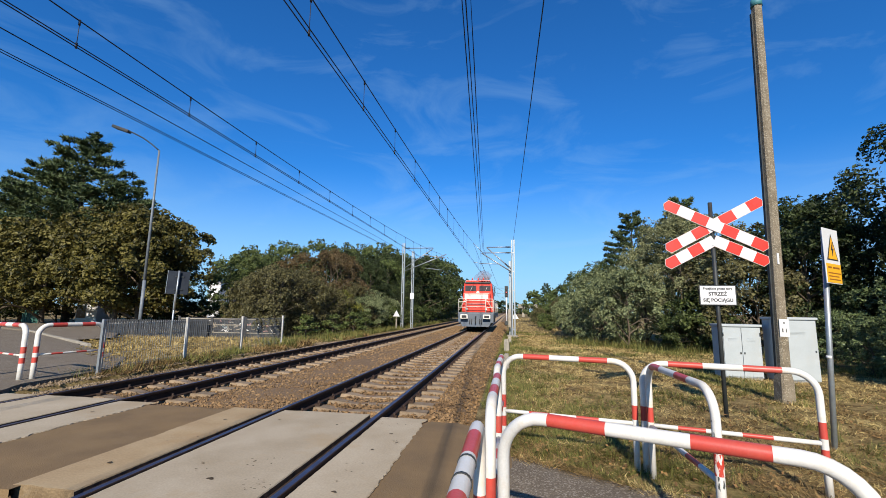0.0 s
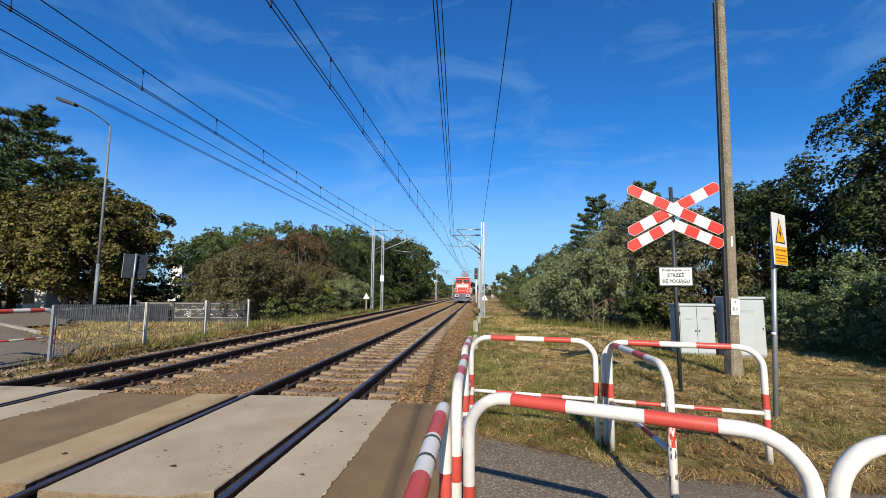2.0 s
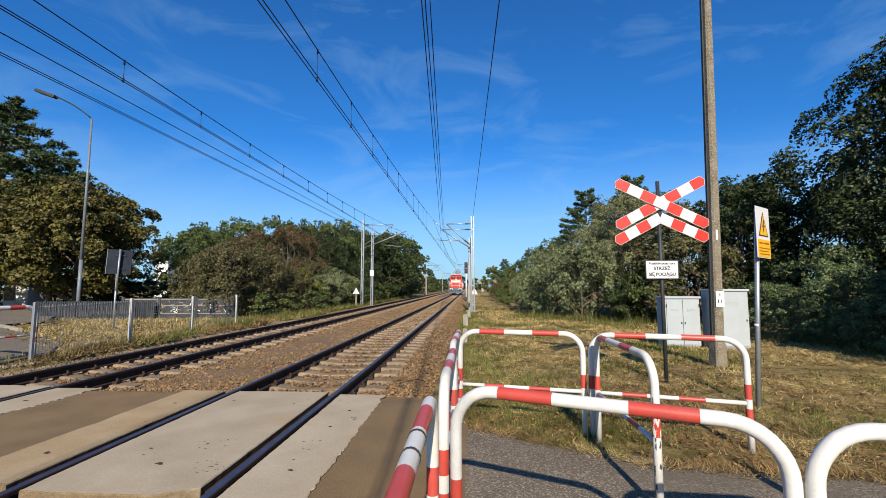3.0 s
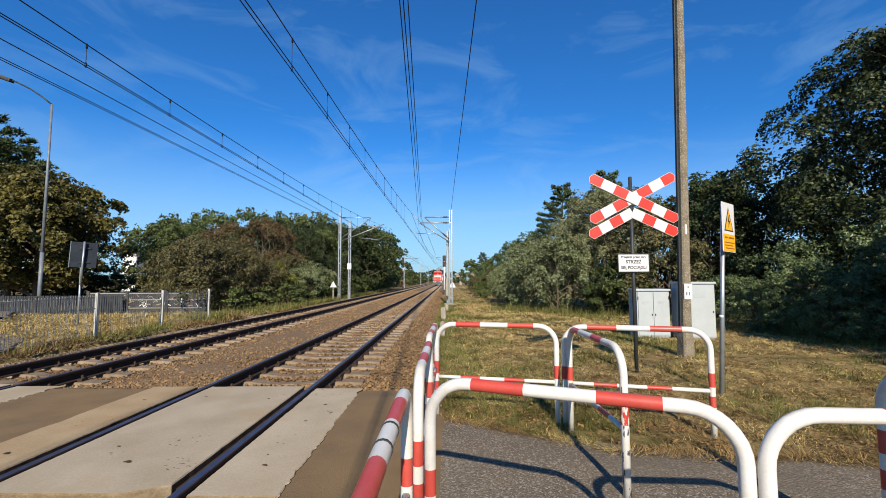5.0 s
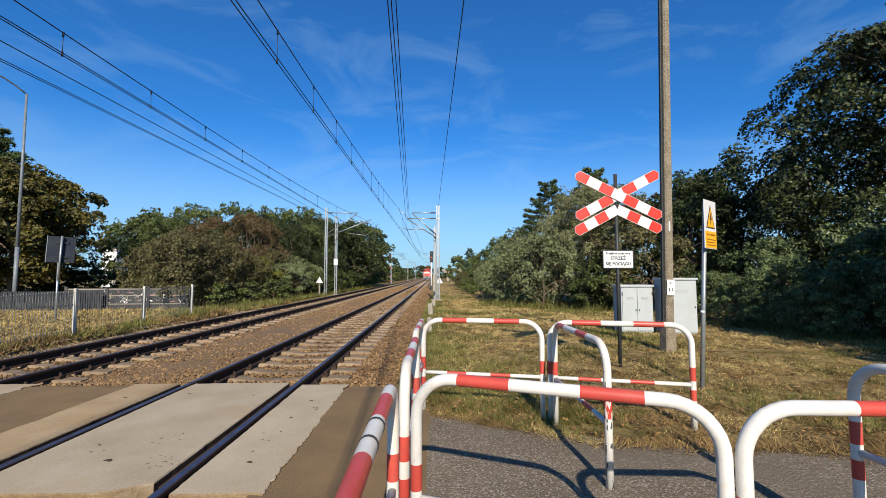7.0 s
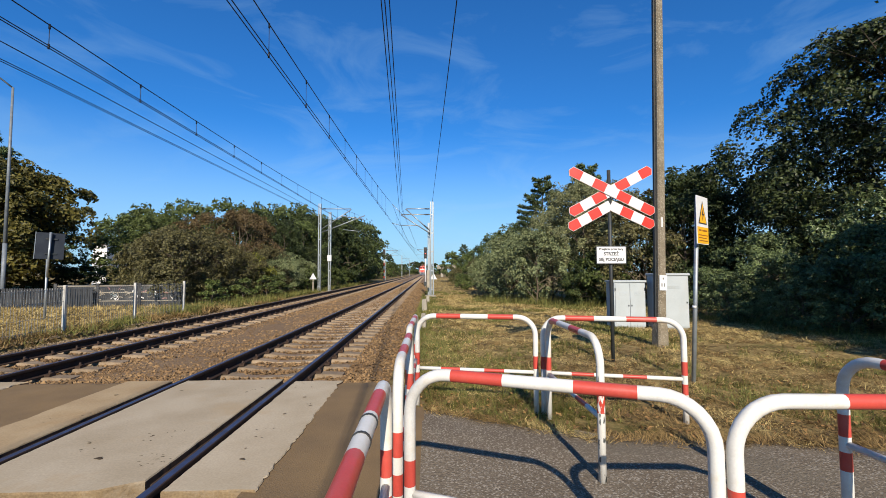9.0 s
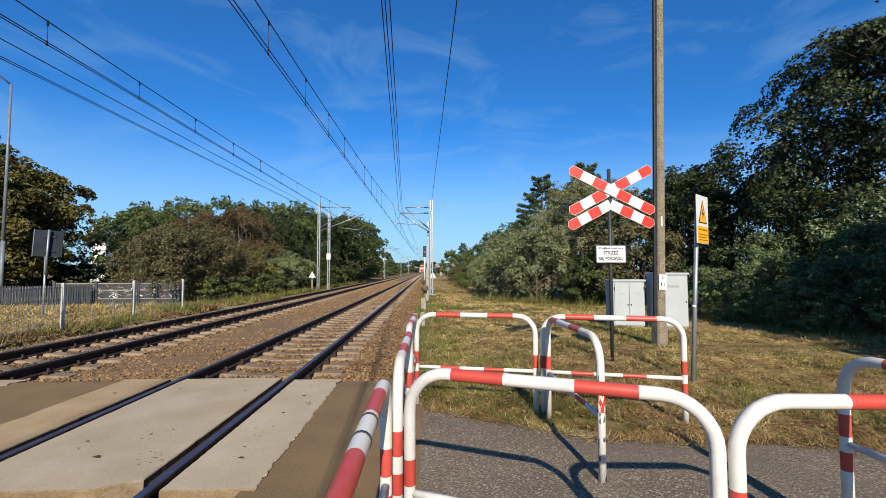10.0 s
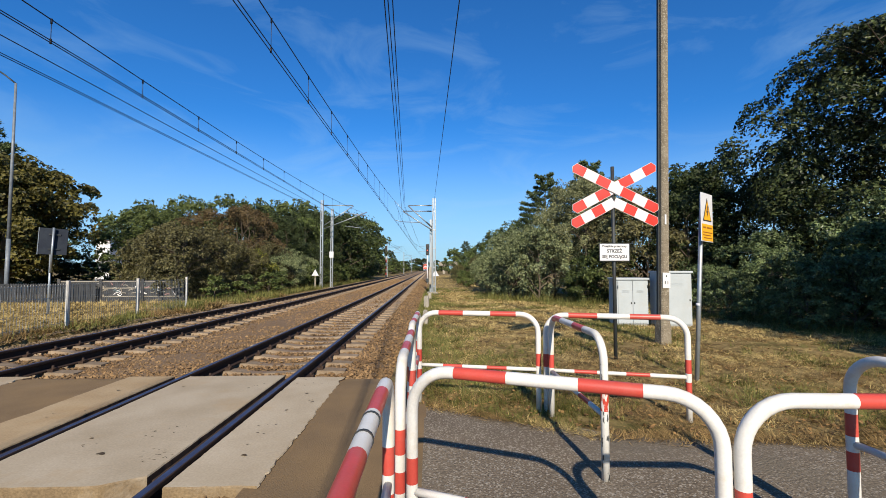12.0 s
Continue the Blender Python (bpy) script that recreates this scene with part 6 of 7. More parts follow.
def build_plants():
    rnd = random.Random(21)
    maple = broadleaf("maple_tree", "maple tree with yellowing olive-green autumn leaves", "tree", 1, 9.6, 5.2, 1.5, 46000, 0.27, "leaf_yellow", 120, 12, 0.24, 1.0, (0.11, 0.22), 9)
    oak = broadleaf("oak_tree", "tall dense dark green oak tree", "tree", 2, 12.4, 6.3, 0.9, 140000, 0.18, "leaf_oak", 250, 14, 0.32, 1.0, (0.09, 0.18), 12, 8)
    green = broadleaf("alder_tree", "dense green broadleaf tree in the trackside wood", "tree", 3, 8.0, 3.3, 0.5, 22000, 0.18, "leaf_green", 84, 9, 0.15, 1.0, (0.12, 0.23))
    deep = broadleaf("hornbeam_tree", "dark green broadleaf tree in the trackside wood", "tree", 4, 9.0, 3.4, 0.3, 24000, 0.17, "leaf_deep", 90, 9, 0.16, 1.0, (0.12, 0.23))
    brown = broadleaf("rowan_tree", "russet brown autumn tree in the trackside wood", "tree", 5, 7.5, 3.4, 0.5, 22000, 0.15, "leaf_brown", 80, 10, 0.13, 1.0, (0.11, 0.22))
    olive = broadleaf("willow_shrub", "olive green shrub with dry twigs beside the line", "shrub", 6, 4.4, 2.5, 0.1, 18000, 0.135, "leaf_olive", 76, 12, 0.07, 1.0, (0.11, 0.22))
    silver = broadleaf("silver_willow", "silvery grey-green willow shrub beside the verge", "shrub", 7, 3.6, 2.2, 0.1, 18000, 0.115, "leaf_silver", 70, 12, 0.06, 1.15, (0.11, 0.22), 10)
    low = broadleaf("hazel_shrub", "low dark green shrub at the wood edge", "shrub", 8, 3.4, 2.2, 0.1, 13000, 0.17, "leaf_green", 42, 9, 0.06)
    pt = pine("scots_pine", "dark Scots pine with dense needle tufts", 9, 16.0, 5.4, 3.0, 7200)
    far_green = broadleaf("alder_tree", "distant green broadleaf tree beside the line", "tree", 13, 8.0, 3.4, 0.4, 2200, 0.55, "leaf_green", 26, 6, 0.15)
    far_deep = broadleaf("hornbeam_tree", "distant dark green tree beside the line", "tree", 14, 9.0, 3.4, 0.3, 2200, 0.55, "leaf_deep", 26, 6, 0.15)
    mid_green = broadleaf("alder_tree", "green broadleaf tree standing tall behind the trackside wood", "tree", 15, 8.4, 3.4, 0.5, 9600, 0.30, "leaf_green", 60, 8, 0.15)
    mid_deep = broadleaf("hornbeam_tree", "dark green tree standing tall behind the trackside wood", "tree", 16, 8.4, 3.3, 0.4, 9600, 0.30, "leaf_deep", 60, 8, 0.15)
    place_first(mid_green, -37.5, 57, 1.15, 0)
    place_first(mid_deep, -12.8, 72, 1.25, 0)
    place_first(far_green, -13, 96, 0.9, 0)
    place_first(far_deep, 14, 120, 0.8, 0)
    # beyond the road: maples in front, pines behind
    place_first(maple, -28.2, 29.5, 1.0, 20)
    plant(maple, -35.5, 30.0, 0.94, 130)
    plant(maple, -42.5, 31.0, 0.9, 220)
    plant(maple, -26.0, 29.4, 0.97, 75)
    plant(deep, -27.2, 32.4, 0.74, 10)
    plant(deep, -27.5, 34.5, 0.8, 60)
    place_first(pt, -41.0, 36.5, 1.2, 0, 1.25)
    plant(pt, -47.5, 37.5, 1.05, 140, wide=1.3)
    plant(pt, -37.0, 38.0, 0.92, 250, 0, "smaller dark Scots pine behind the maples", 1.3)
    plant(pt, -54.0, 40.0, 1.0, 60)
    plant(deep, -52, 36, 1.0, 10)
    plant(green, -47, 34.5, 0.8, 110)
    # added shrubs, standing in for the deep shade beneath the maples
    for k in range(9):
        plant(far_deep, -57 + 3.4 * k, 37.5 + rnd.uniform(-0.8, 0.8), rnd.uniform(0.36, 0.46), rnd.uniform(0, 360), 0, "low dark shrub added to deepen the shade under the maples", 1.7)
    for x in (-33.8, -31.2, -28.8):
        plant(far_green, x, 45, 0.42, rnd.uniform(0, 360), 0, "low green shrub before the white building", 1.5)
    # the wood along the second track
    place_first(olive, -11.2, 24.0, 0.95, 0)
    for y in (27.0, 30, 33, 36.2):
        plant(olive, -10.7 + rnd.uniform(-0.6, 0.4), y, rnd.uniform(0.72, 0.95), rnd.uniform(0, 360))
    place_first(low, -11.0, 39.0, 0.9, 30)
    for x, y, s in ((-13.0, 25.8, 0.95), (-14.3, 29, 1.08), (-14.2, 33, 1.12), (-16.0, 31.8, 1.08), (-11.6, 24.6, 0.6)):
        plant(olive, x, y, s, rnd.uniform(0, 360))
    for k in range(11):
        plant(far_green, -8.9 + rnd.uniform(-0.4, 0.3), 23 + 3.6 * k, rnd.uniform(0.16, 0.27), rnd.uniform(0, 360), 0, "small weedy bush beside the ballast", 1.4)
    place_first(brown, -15.5, 42.0, 1.06, 0)
    plant(brown, -18.5, 40.5, 0.98, 140)
    plant(brown, -13.4, 38.0, 0.95, 250)
    plant(deep, -11.8, 43.5, 0.75, 40)
    place_first(green, -21.0, 37.0, 0.86, 0)
    for x, y, s in ((-23.5, 41, 0.82), (-20.5, 44.5, 0.95), (-26.5, 48, 1.0), (-16, 49, 1.0), (-13.5, 46, 0.86), (-12.4, 52, 1.0)):
        plant(rnd.choice((green, green, deep)), x, y, s, rnd.uniform(0, 360))
    # the taller row behind, with uneven tops
    for x, y, top in ((-52.5, 78, 11.0), (-49.6, 78, 12.3), (-34.9, 58, 10.4), (-31.4, 60, 11.3), (-27.6, 56, 10.4), (-25.2, 60, 11.6), (-22.6, 62, 11.3), (-20.0, 62, 11.2), (-17.4, 64, 11.7), (-15.6, 66, 10.9), (-14.6, 70, 10.7)):
        plant(rnd.choice((mid_green, mid_green, mid_deep)), x, y, (top + 0.5) / 8.4, rnd.uniform(0, 360), 0, "", 0.85)
    for x, y, s in ((-18.5, 52, 1.1), (-14.8, 56, 1.15), (-21.5, 54, 1.15), (-29.5, 54, 1.05)):
        plant(mid_deep, x, y, s, rnd.uniform(0, 360))
    # a row of dark shrubs added where only black shade lies
    for k in range(6):
        plant(far_deep, -27.5 + 2.1 * k, 35.6 + rnd.uniform(-0.6, 0.6), rnd.uniform(0.22, 0.27), rnd.uniform(0, 360), 0, "low dark shrub added to fill the dark shade behind the wall", 2.0)
    for x, y, s in ((-19.5, 33.5, 0.95), (-17.6, 33.0, 1.1)):
        plant(olive, x, y, s, rnd.uniform(0, 360))
    place_first(deep, -11.5, 56, 1.0, 0)
    for x, y, s in ((-10.8, 48, 0.55), (-10.5, 52, 0.6), (-9.8, 60, 1.08), (-9.6, 65, 1.22), (-9.5, 70, 1.28), (-9.5, 76, 1.34), (-15, 62, 1.2), (-16, 70, 1.25), (-11, 79, 1.0), (-14, 84, 1.1)):
        plant(rnd.choice((mid_deep, mid_deep, mid_green) if y > 58 else (deep, deep, green)), x, y, s, rnd.uniform(0, 360))
    for y in (42.5, 46, 49, 54, 58, 63, 68, 74, 80, 88):
        plant(rnd.choice((low, olive, low)), -9.9 + rnd.uniform(-0.5, 0.3), y, rnd.uniform(0.55, 0.85), rnd.uniform(0, 360))
    for k in range(16):
        plant(rnd.choice((far_green, far_deep)), -12 - rnd.uniform(0, 16), 92 + k * 8, rnd.uniform(0.7, 1.15), rnd.uniform(0, 360))
    # low growth that closes the far end of the wood
    for k in range(22):
        plant(rnd.choice((far_green, far_deep)), -10.2 - rnd.uniform(0, 3.5), 90 + k * 7.5, rnd.uniform(0.45, 0.75), rnd.uniform(0, 360), -0.3, "low distant shrub beside the line", 1.5)
    lime = broadleaf("dogwood_shrub", "yellow-green dogwood shrub beside the line", "shrub", 33, 3.3, 1.9, 0.1, 9000, 0.15, "leaf_lime", 36, 8, 0.05)
    place_first(lime, -11.3, 33.6, 1.0, 0)
    plant(lime, -12.2, 35.0, 0.9, 120)
    # the verge thicket on the near side
    sallow = broadleaf("sallow_tree", "tall sage-green sallow in the verge thicket", "tree", 23, 7.7, 2.7, 0.2, 30000, 0.115, "leaf_sage", 110, 12, 0.10, 1.25, (0.11, 0.22), 10)
    place_first(sallow, 11.2, 29.0, 0.84, 40)
    place_first(silver, 8.3, 30.5, 1.05, 0)
    for x, y, s in ((-9.7, 36.5, 0.9), (-10.4, 39.6, 1.0), (-10.0, 43.0, 0.85)):
        plant(silver, x, y, s, rnd.uniform(0, 360))
    for x, y, s in ((9.6, 27.0, 1.3), (7.9, 36, 0.95), (10.4, 33, 1.45), (8.2, 41.5, 0.95), (9.9, 36, 1.5)):
        plant(silver, x, y, s, rnd.uniform(0, 360), wide=0.9)
    for x, y, s, pr in ((12.5, 26.4, 0.98, sallow), (14.3, 26.5, 1.0, sallow), (12.6, 23.6, 0.95, low), (14.2, 22.6, 1.05, olive), (15.4, 25.0, 1.5, olive), (13.6, 31.0, 1.15, sallow), (16.9, 23.2, 0.85, deep), (11.4, 24.2, 0.6, low),
                        (16.6, 22.4, 0.78, deep), (18.4, 24.5, 0.8, green), (19.6, 20.5, 0.72, deep), (21.5, 22, 0.8, deep)):
        plant(pr, x, y, s, rnd.uniform(0, 360))
    plant(pt, 15.4, 33.5, 0.66, 20, 0, "Scots pine rising above the thicket")
    plant(pt, 12.4, 35.5, 0.62, 200, 0, "Scots pine rising above the thicket")
    for x, y, s, pr in ((11.8, 44, 0.9, green), (10.6, 50, 0.85, olive), (9.4, 56, 0.8, low), (12.2, 58, 0.95, green), (10.2, 66, 0.9, olive), (13, 72, 0.9, deep), (10.6, 80, 1.0, low), (13, 90, 0.9, far_green), (12, 104, 0.8, far_green), (6.9, 49, 0.5, low), (7.1, 55, 0.55, low), (6.9, 63, 0.6, olive), (7.4, 72, 0.7, low), (7.2, 84, 0.75, far_green), (8, 98, 0.7, far_deep)):
        plant(pr, x, y, s, rnd.uniform(0, 360))
    plant(pt, 12.6, 118, 0.60, 90)
    plant(pt, 15.6, 124, 0.50, 10)
    plant(far_deep, 15.5, 190, 1.05, 10)
    for k in range(14):
        plant(rnd.choice((far_green, far_deep)), rnd.uniform(22, 70), 150 + k * 9, rnd.uniform(0.8, 1.3), rnd.uniform(0, 360))
    for k in range(12):
        plant(rnd.choice((far_green, far_deep)), -9 + k * 2.2 + rnd.uniform(-1, 1), 330 + rnd.uniform(-10, 25), rnd.uniform(0.9, 1.3), rnd.uniform(0, 360), -1.5, "", 1.5)
    for k in range(10):
        plant(rnd.choice((far_green, far_deep)), -62 + k * 5.6 + rnd.uniform(-1, 1), 300 + rnd.uniform(-10, 25), rnd.uniform(1.1, 1.4), rnd.uniform(0, 360), -2.0, "", 1.7)
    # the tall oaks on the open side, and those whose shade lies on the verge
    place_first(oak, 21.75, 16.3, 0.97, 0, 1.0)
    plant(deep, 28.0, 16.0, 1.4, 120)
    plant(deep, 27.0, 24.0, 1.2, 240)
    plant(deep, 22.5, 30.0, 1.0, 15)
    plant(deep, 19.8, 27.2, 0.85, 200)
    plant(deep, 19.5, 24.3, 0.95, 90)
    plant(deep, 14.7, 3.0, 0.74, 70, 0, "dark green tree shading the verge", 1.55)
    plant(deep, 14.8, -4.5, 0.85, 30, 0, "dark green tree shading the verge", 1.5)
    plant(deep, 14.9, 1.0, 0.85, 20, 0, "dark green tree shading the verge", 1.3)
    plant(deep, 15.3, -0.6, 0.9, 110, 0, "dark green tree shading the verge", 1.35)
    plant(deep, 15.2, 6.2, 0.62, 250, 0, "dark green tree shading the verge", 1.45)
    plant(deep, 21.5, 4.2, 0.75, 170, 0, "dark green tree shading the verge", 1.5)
    shade = broadleaf("elder_shrub", "dark green shrub under the oak", "shrub", 18, 3.8, 2.3, 0.1, 24000, 0.115, "leaf_gloss", 70, 9, 0.06, 1.0, (0.10, 0.20), 12)
    place_first(shade, 17.2, 12.6, 1.05, 0)
    for x, y, s in ((19.6, 10.8, 1.2), (15.0, 15.2, 0.8), (22.0, 10.5, 1.2), (16.0, 8.6, 0.75), (13.9, 13.6, 0.6), (14.9, 11.4, 0.75), (13.3, 16.4, 0.5), (13.0, 12.0, 0.55), (14.4, 9.6, 0.6), (15.6, 10.2, 0.75), (13.5, 10.6, 0.5), (12.3, 13.4, 0.42), (16.8, 9.6, 0.8), (12.6, 11.0, 0.38)):
        plant(shade, x, y, s, rnd.uniform(0, 360))


build_plants()


# ---- grass, straw and stones ----
def blades(name, label, spots, length, width, lay, mats, seed):
    """Single blades at spots; lay 0 upright, 1 flat."""
    rng = np.random.default_rng(seed)
    p = np.array(spots)
    n = len(p)
    flow = np.array([noise.noise((q[0] * 1.3, q[1] * 1.3, seed)) for q in p])
    a = flow * 9 + rng.normal(0, 0.8, n)
    up = np.clip(1 - lay + rng.normal(0, 0.25, n), 0.03, 1.2)
    out = np.sqrt(np.maximum(1 - np.minimum(up, 0.98) ** 2, 0.04))
    grow = np.clip(np.abs(p[:, 1]) / 8, 0.6, 3.2)
    ln = length * rng.uniform(0.4, 1.3, n) * (0.7 + 0.3 * grow)
    d = np.stack([np.cos(a) * out, np.sin(a) * out, up], 1) * ln[:, None]
    s = np.stack([-np.sin(a), np.cos(a), rng.normal(0, 0.3, n)], 1) * (width * rng.uniform(0.6, 1.4, n) * grow)[:, None]
    v = np.stack([p - s, p + s, p + d], 1).reshape(-1, 3)
    tagged(new(name, quick_mesh(name, v, np.arange(3 * n), 3, mats)), label, "grass", "", "stuff")


def on_path(x, y):
    edge = 4.98 - 0.55 * (x - 2.5) if x < 4.1 else 4.1 - 0.11 * (x - 4.1) - 0.1
    return x > 2.35 and y < edge + 0.02


def build_grass():
    rnd = random.Random(31)
    straw, grass, tall, weeds, far = [], [], [], [], []

    def heap(out, x, y, count, spread, lift):
        g = min(max(y / 8, 0.6), 3.0)
        for _ in range(count):
            px, py = x + rnd.gauss(0, spread * g), y + rnd.gauss(0, spread * g)
            if not on_path(px, py) or rnd.random() < 0.05:
                out.append((px, py, (ground_z(px, py) if not on_path(px, py) else -0.082) + rnd.random() * lift * math.exp(-((px - x) ** 2 + (py - y) ** 2) / (spread * g) ** 2)))
    def bare(x, y):
        return x > 8.2 and abs(y - 8.4 + 0.10 * (x - 9) - 0.3 * math.sin(x)) < 0.75 and rnd.random() < 0.85
    while len(straw) < 250000:
        y = 3.3 + 34 * rnd.random() ** 1.55
        x = rnd.uniform(2.5, min(4 + y * 1.15, 13.5))
        if not on_path(x, y) and not bare(x, y) and noise.noise((x * 0.8, y * 0.8, 4)) > -0.45 + 0.3 * rnd.random():
            heap(straw, x, y, rnd.randint(10, 30), rnd.uniform(0.05, 0.13), 0.06)
    while len(grass) < 95000:
        y = 3.3 + 42 * rnd.random() ** 1.8
        x = rnd.uniform(2.45, min(4 + y * 1.15, 13.5))
        k = noise.noise((x * 0.45, y * 0.45, 11)) + 0.7 * smoothstep(3.6, 2.5, x) - 0.25 * smoothstep(7, 14, y)
        if not on_path(x, y) and not bare(x, y) and k > -0.15 + 0.5 * rnd.random():
            heap(grass, x, y, rnd.randint(10, 30), rnd.uniform(0.03, 0.07), 0.0)
    for _ in range(3500):
        t = rnd.random()
        x, y = 6.2 + 6.5 * t + rnd.gauss(0, 0.5), 29.5 - 7.0 * t + rnd.gauss(0, 0.8)
        tall.append((x, y, ground_z(x, y)))
    for _ in range(5000):
        y = 7.5 + 8 * rnd.random()
        x = 12.2 + abs(rnd.gauss(0, 1.2))
        weeds.append((x, y, ground_z(x, y)))
    for _ in range(900):
        y = 9 + 14 * rnd.random()
        x = 13.2 + rnd.gauss(0, 0.7) - 0.02 * y
        tall.append((x, y, ground_z(x, y)))
    # weeds along the edge of the ballast
    for _ in range(9000):
        y = 6.0 + 32 * rnd.random() ** 1.6
        x = 2.15 + abs(rnd.gauss(0, 0.22))
        if noise.noise((x, y * 0.7, 2)) > -0.1:
            weeds.append((x, y, max(ground_z(x, y), -0.35 - 0.2 * smoothstep(8, 30, y))))
    for _ in range(80):
        cy = rnd.uniform(8.6, 19)
        cx = -6.75 - rnd.uniform(-0.35, 0.5)
        hgt = rnd.uniform(0.0, 0.16)
        for _ in range(rnd.randint(40, 150)):
            x, y = cx + rnd.gauss(0, 0.16), cy + rnd.gauss(0, 0.2)
            far.append((x, y, max(ground_z(x, y), -0.3) + rnd.random() * hgt))
    for _ in range(6000):
        y = 7.2 + 22 * rnd.random() ** 1.4
        x = -SPACING - 2.05 - abs(rnd.gauss(0, 0.55)) - 0.02 * y
        if noise.noise((x, y * 0.8, 6)) > -0.15 and y > 8.2:
            far.append((x, y, max(ground_z(x, y), -0.4) - 0.01))
    # straw strewn over the edge of the footpath
    for _ in range(7000):
        x = rnd.uniform(2.6, 9.5)
        edge = 4.98 - 0.55 * (x - 2.5) if x < 4.1 else 4.1 - 0.11 * (x - 4.1) - 0.1
        y = edge + rnd.gauss(0.03, 0.07 + 0.05 * noise.noise((x * 1.5, 3, 3)))
        straw.append((x, y, -0.085 + rnd.random() * 0.02))
    distant = []
    for _ in range(16000):
        y = 30 + 110 * rnd.random() ** 1.5
        x = rnd.uniform(2.7, 8.5)
        distant.append((x, y, ground_z(x, y)))
    blades("distant_grass", "dry straw-coloured grass along the line", distant, 0.11, 0.008, 0.72, "straw", 9)
    bank = []
    for _ in range(11000):
        y = 18 + 60 * rnd.random() ** 1.5
        x = -7.4 - abs(rnd.gauss(0, 0.9))
        bank.append((x, y, ground_z(x, y)))
    blades("bank_grass", "rank green and dry grass beside the second track", bank, 0.26, 0.005, 0.3, "grass", 10)
    old = [q for q in straw if noise.noise((q[0] * 1.4, q[1] * 1.4, 14)) + 0.40 * smoothstep(8, 4, q[1]) - 0.25 * smoothstep(7, 11, q[1]) - 0.12 * smoothstep(5, 9, q[0]) > rnd.uniform(-0.15, 0.45)]
    gone = set(old)
    blades("straw", "cut straw lying over the verge", [q for q in straw if q not in gone], 0.10, 0.0042, 0.80, "straw", 1)
    blades("old_straw", "brown decaying cut grass in clumps on the verge", old, 0.11, 0.0046, 0.74, "old_straw", 21)
    blades("verge_grass", "short green grass tufts in the verge", grass, 0.12, 0.0046, 0.4, "grass", 2)
    blades("tall_grass", "tall rank grass at the thicket edge", tall, 0.30, 0.004, 0.25, "grass", 3)
    blades("trackside_weeds", "green weeds at the ballast edge", weeds, 0.15, 0.004, 0.35, "grass", 4)
    fresh = [q for q in far if noise.noise((q[0] * 0.9, q[1] * 0.55, 17)) > rnd.uniform(-0.1, 0.3)]
    kept = set(fresh)
    blades("far_weeds", "green weeds beyond the second track", fresh, 0.21, 0.006, 0.35, "grass", 5)
    blades("dry_weeds", "brown dry stalks beyond the second track", [q for q in far if q not in kept], 0.20, 0.006, 0.5, "old_straw", 25)
    dry = []
    while len(dry) < 34000:
        y = 8 + 17 * rnd.random() ** 1.3
        x = -7.0 - 15 * rnd.random()
        if y > 9.7 - 0.80 * (x + 7.1) and not (x < -14.4 and y < 17.6 - 0.9 * (x + 14.6)):
            dry.append((x, y, ground_z(x, y)))
    blades("dry_grass", "straw-coloured dry grass beyond the fence", dry, 0.16, 0.005, 0.6, "straw", 6)
    rng = np.random.default_rng(77)
    n = 5200
    y = rng.uniform(9.5, 22, n)
    x = -7.5 - 13 * rng.random(n)
    keep = y > 9.4 - 0.70 * (x + 7.1)
    p = np.stack([x, y, np.array([ground_z(a, b) for a, b in zip(x, y)]) + 0.06], 1)[keep]
    v, f = leaf_cards(rng, p, np.tile([0, 0, 2.5], (len(p), 1)), 0.12)
    tagged(new("fallen_leaves", quick_mesh("fallen_leaves", v, f, 4, "leaf_fallen")), "yellow fallen leaves on the grass", "leaves", "", "stuff")


def leaf_litter():
    """Dry brown leaves scattered over the cut verge."""
    rng = np.random.default_rng(91)
    n = 5200
    y = 3.6 + 12 * rng.random(n) ** 1.6
    x = 2.5 + rng.random(n) * np.minimum(1.5 + y, 9.5)
    keep = np.array([not on_path(a, b - 0.05) for a, b in zip(x, y)])
    p = np.stack([x, y, np.array([ground_z(a, b) for a, b in zip(x, y)]) + rng.uniform(0.02, 0.06, n)], 1)[keep]
    v, f = leaf_cards(rng, p, np.tile([0, 0, 1.6], (len(p), 1)), 0.045)
    tagged(new("leaf_litter", quick_mesh("leaf_litter", v, f, 4, "litter")), "dry brown leaves among the cut straw", "leaves", "", "stuff")


M["leaf_fallen"] = leafy("leaf_fallen", (0.191, 0.128, 0.0319), (0.395, 0.287, 0.0892))


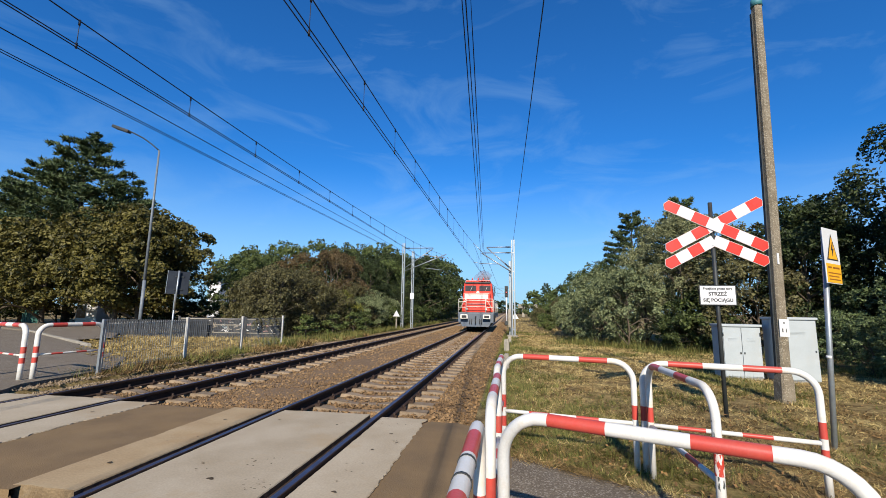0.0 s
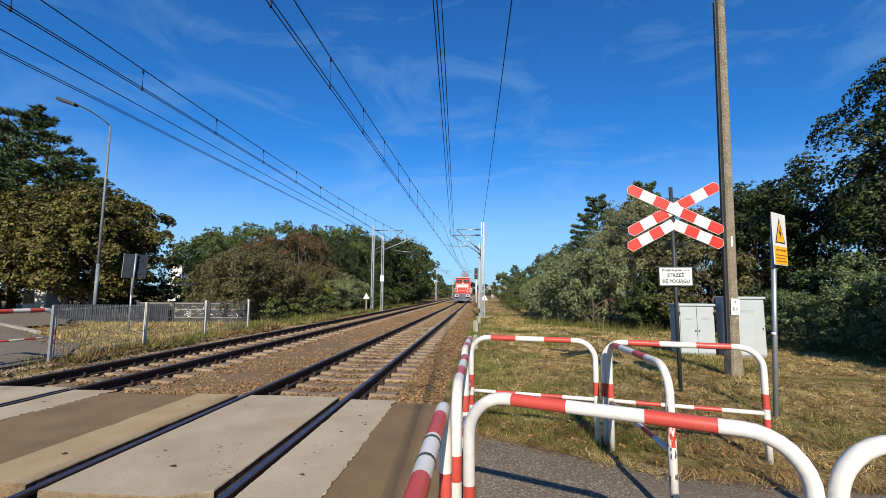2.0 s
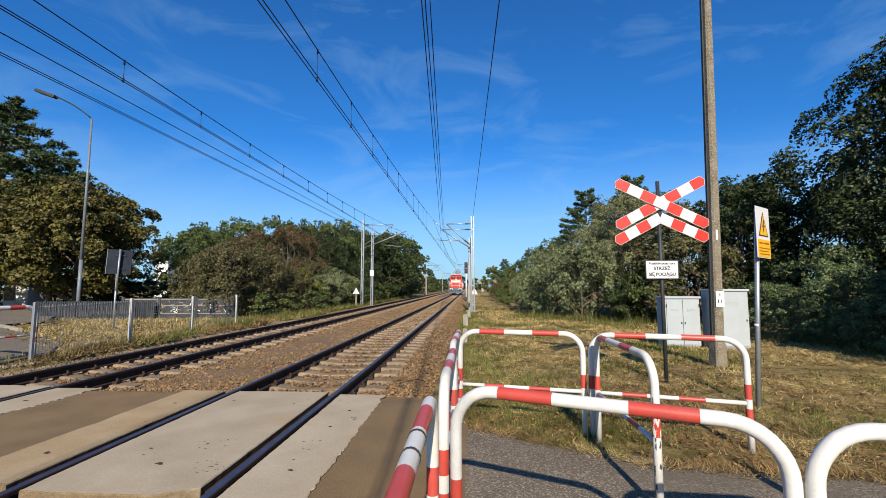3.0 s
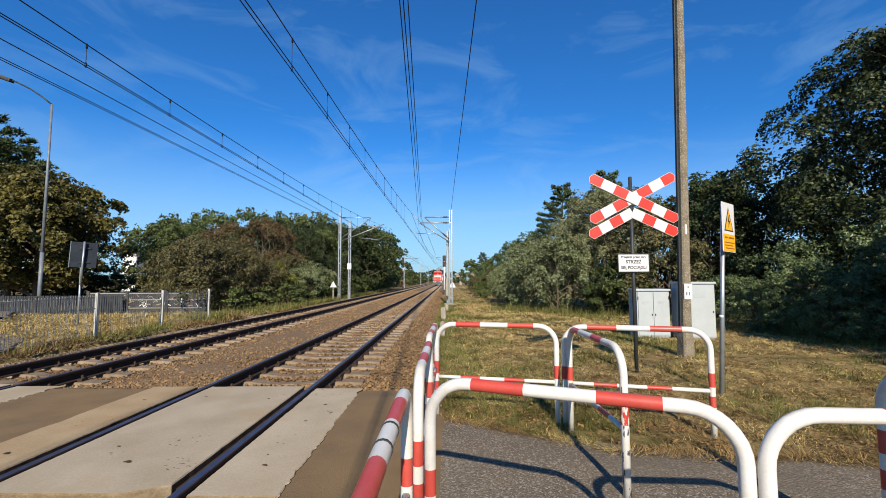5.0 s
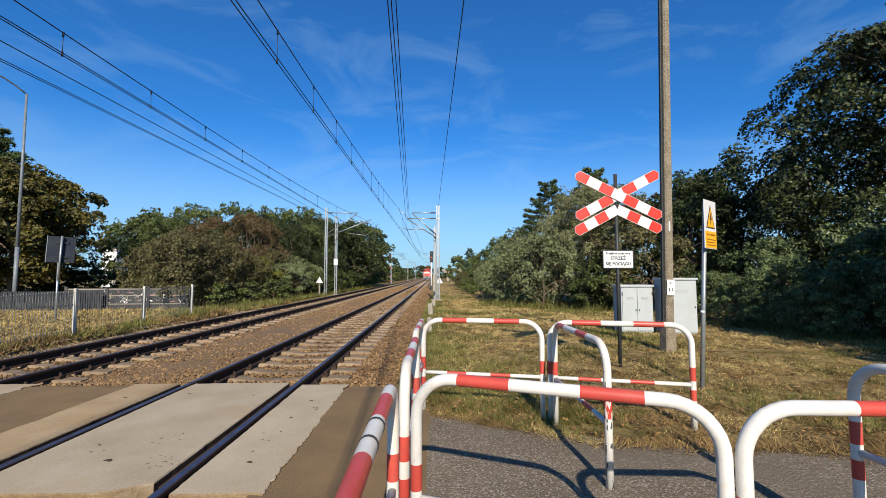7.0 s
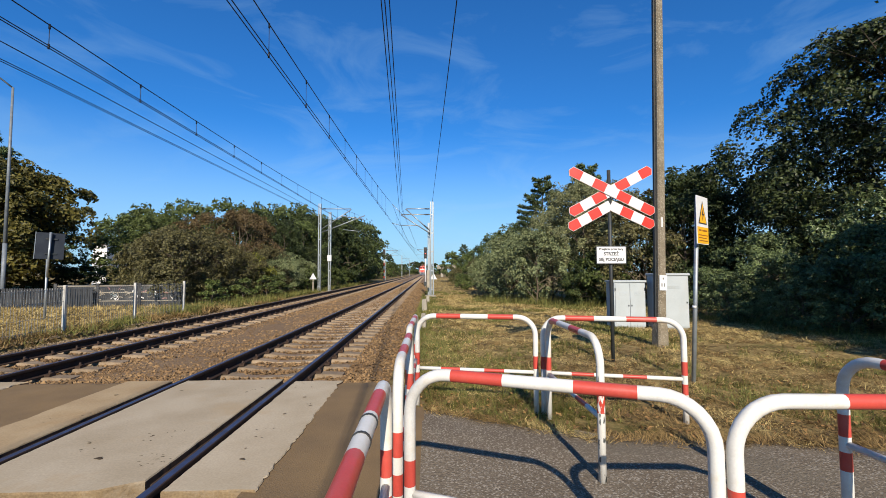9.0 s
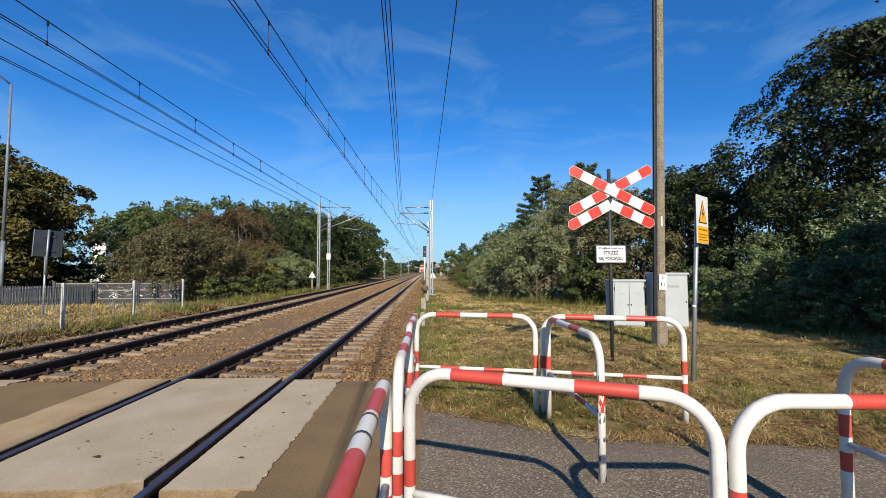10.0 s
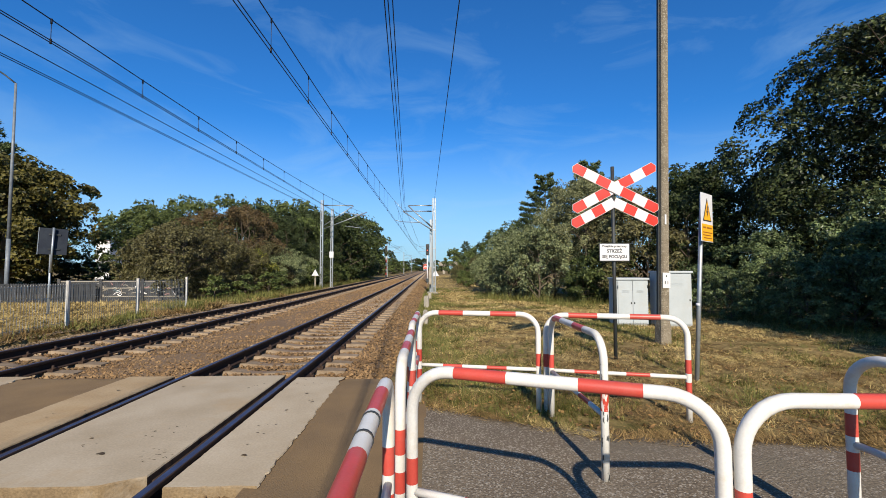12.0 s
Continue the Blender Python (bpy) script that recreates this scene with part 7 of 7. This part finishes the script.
def build_stones():
    rng = np.random.default_rng(5)
    n = 74000
    y = np.concatenate([rng.uniform(0.9, 3.1, 7000), 6.0 + 62 * rng.random(n - 7000) ** 2.6])
    x = rng.uniform(-SPACING - 2.3, 2.3, n)
    z = np.where(x > 1.7, -0.25 - (x - 1.7) * 0.55, np.where(x < -SPACING - 1.75, -0.25 + (x + SPACING + 1.75) * 0.6, -0.238))
    near = (y < 3.1)
    keep = ~(near & (x > 1.5)) & ~(near & (y > 3.0) & (x > -1.5))
    for c in (0.0, -SPACING):
        u = np.abs(x - c)
        seat = np.abs(((y + 3.0 + 0.3) % 0.6) - 0.3) < 0.14
        keep &= ~((u < 1.22) & seat & (rng.random(n) < 0.93))
        keep &= ~(np.abs(u - 0.7525) < 0.10)
    x, y, z = x[keep], y[keep], z[keep]
    n = len(x)
    octa = np.array([(1, 0, 0), (-1, 0, 0), (0, 1, 0), (0, -1, 0), (0, 0, 1), (0, 0, -1)], float)
    tri = np.array([(0, 2, 4), (2, 1, 4), (1, 3, 4), (3, 0, 4), (2, 0, 5), (1, 2, 5), (3, 1, 5), (0, 3, 5)])
    s = rng.uniform(0.015, 0.036, n) * np.clip(0.75 + y / 32, 1.0, 2.4)
    sh = octa[None] * s[:, None, None] * rng.uniform(0.65, 1.3, (n, 6, 1)) + rng.normal(0, 0.22, (n, 6, 3)) * s[:, None, None]
    a = rng.uniform(0, 6.283, n)
    ca, sa = np.cos(a), np.sin(a)
    vx = sh[:, :, 0] * ca[:, None] - sh[:, :, 1] * sa[:, None] + x[:, None]
    vy = sh[:, :, 0] * sa[:, None] + sh[:, :, 1] * ca[:, None] + y[:, None]
    vz = sh[:, :, 2] * 0.8 + (z + rng.uniform(-0.005, 0.03, n))[:, None]
    verts = np.stack([vx, vy, vz], 2).reshape(-1, 3)
    faces = (tri[None] + 6 * np.arange(n)[:, None, None]).reshape(-1)
    tagged(new("ballast_stones", quick_mesh("ballast_stones", verts, faces, 3, "stone")), "loose rust-brown ballast stones", "ballast", "", "stuff")


def build_gravel():
    rng = np.random.default_rng(15)
    n = 7000
    y = 6.4 + 15 * rng.random(n) ** 1.4
    x = -6.15 - np.abs(rng.normal(0, 0.38, n))
    z = np.array([max(ground_z(a, b), -0.25) if a < -6.45 else -0.22 for a, b in zip(x, y)]) + rng.uniform(0, 0.03, n)
    octa = np.array([(1, 0, 0), (-1, 0, 0), (0, 1, 0), (0, -1, 0), (0, 0, 1), (0, 0, -1)], float)
    tri = np.array([(0, 2, 4), (2, 1, 4), (1, 3, 4), (3, 0, 4), (2, 0, 5), (1, 2, 5), (3, 1, 5), (0, 3, 5)])
    s = rng.uniform(0.009, 0.028, n)
    sh = (octa[None] * rng.uniform(0.6, 1.3, (n, 6, 1)) + rng.normal(0, 0.22, (n, 6, 3))) * s[:, None, None]
    verts = (sh + np.stack([x, y, z], 1)[:, None, :]).reshape(-1, 3)
    faces = (tri[None] + 6 * np.arange(n)[:, None, None]).reshape(-1)
    tagged(new("gravel_strip", quick_mesh("gravel_strip", verts, faces, 3, "gravel")), "pale gravel scattered beside the second track", "gravel", "", "stuff")


def build_rubble():
    """Loose stones and dirt heaped against the near ends of the slabs."""
    rng = np.random.default_rng(45)
    n = 5200
    x = rng.uniform(-2.9, 1.46, n)
    t = rng.random(n)
    y = 2.35 + 0.72 * t
    z = -0.23 + 0.15 * t ** 1.5 + rng.uniform(-0.02, 0.012, n)
    keep = (np.abs(np.abs(x) - 0.7525) > 0.12) & ~((x > -0.66) & (x < 0.66) & (y > 3.0))
    x, y, z = x[keep], y[keep], z[keep]
    n = len(x)
    octa = np.array([(1, 0, 0), (-1, 0, 0), (0, 1, 0), (0, -1, 0), (0, 0, 1), (0, 0, -1)], float)
    tri = np.array([(0, 2, 4), (2, 1, 4), (1, 3, 4), (3, 0, 4), (2, 0, 5), (1, 2, 5), (3, 1, 5), (0, 3, 5)])
    s = rng.uniform(0.01, 0.032, n)
    sh = (octa[None] * rng.uniform(0.6, 1.3, (n, 6, 1)) + rng.normal(0, 0.22, (n, 6, 3))) * s[:, None, None]
    verts = (sh + np.stack([x, y, z], 1)[:, None, :]).reshape(-1, 3)
    faces = (tri[None] + 6 * np.arange(n)[:, None, None]).reshape(-1)
    tagged(new("rubble", quick_mesh("rubble", verts, faces, 3, "stone")), "brown rubble heaped against the slab ends", "rubble", "", "stuff")


build_rubble()
build_grass()
leaf_litter()
build_stones()
build_gravel()


# ---- what moves ----
def motions():
    speed, start = 17.2, 34.0
    rows = [(t / 2, pose(0, start + speed * t / 2, 0)) for t in range(25)]
    walk(loco, rows)
    # the wheels turn backwards to the way they roll, in steps under a quarter turn
    for w, y in wheelsets:
        spin = []
        k = 0
        while True:
            t = k / 30
            if t > 12.0:
                break
            spin.append((t, pose(0, y, 0.502, -math.degrees(speed * t / 0.5))))
            k += 1
        walk(w, spin)


motions()
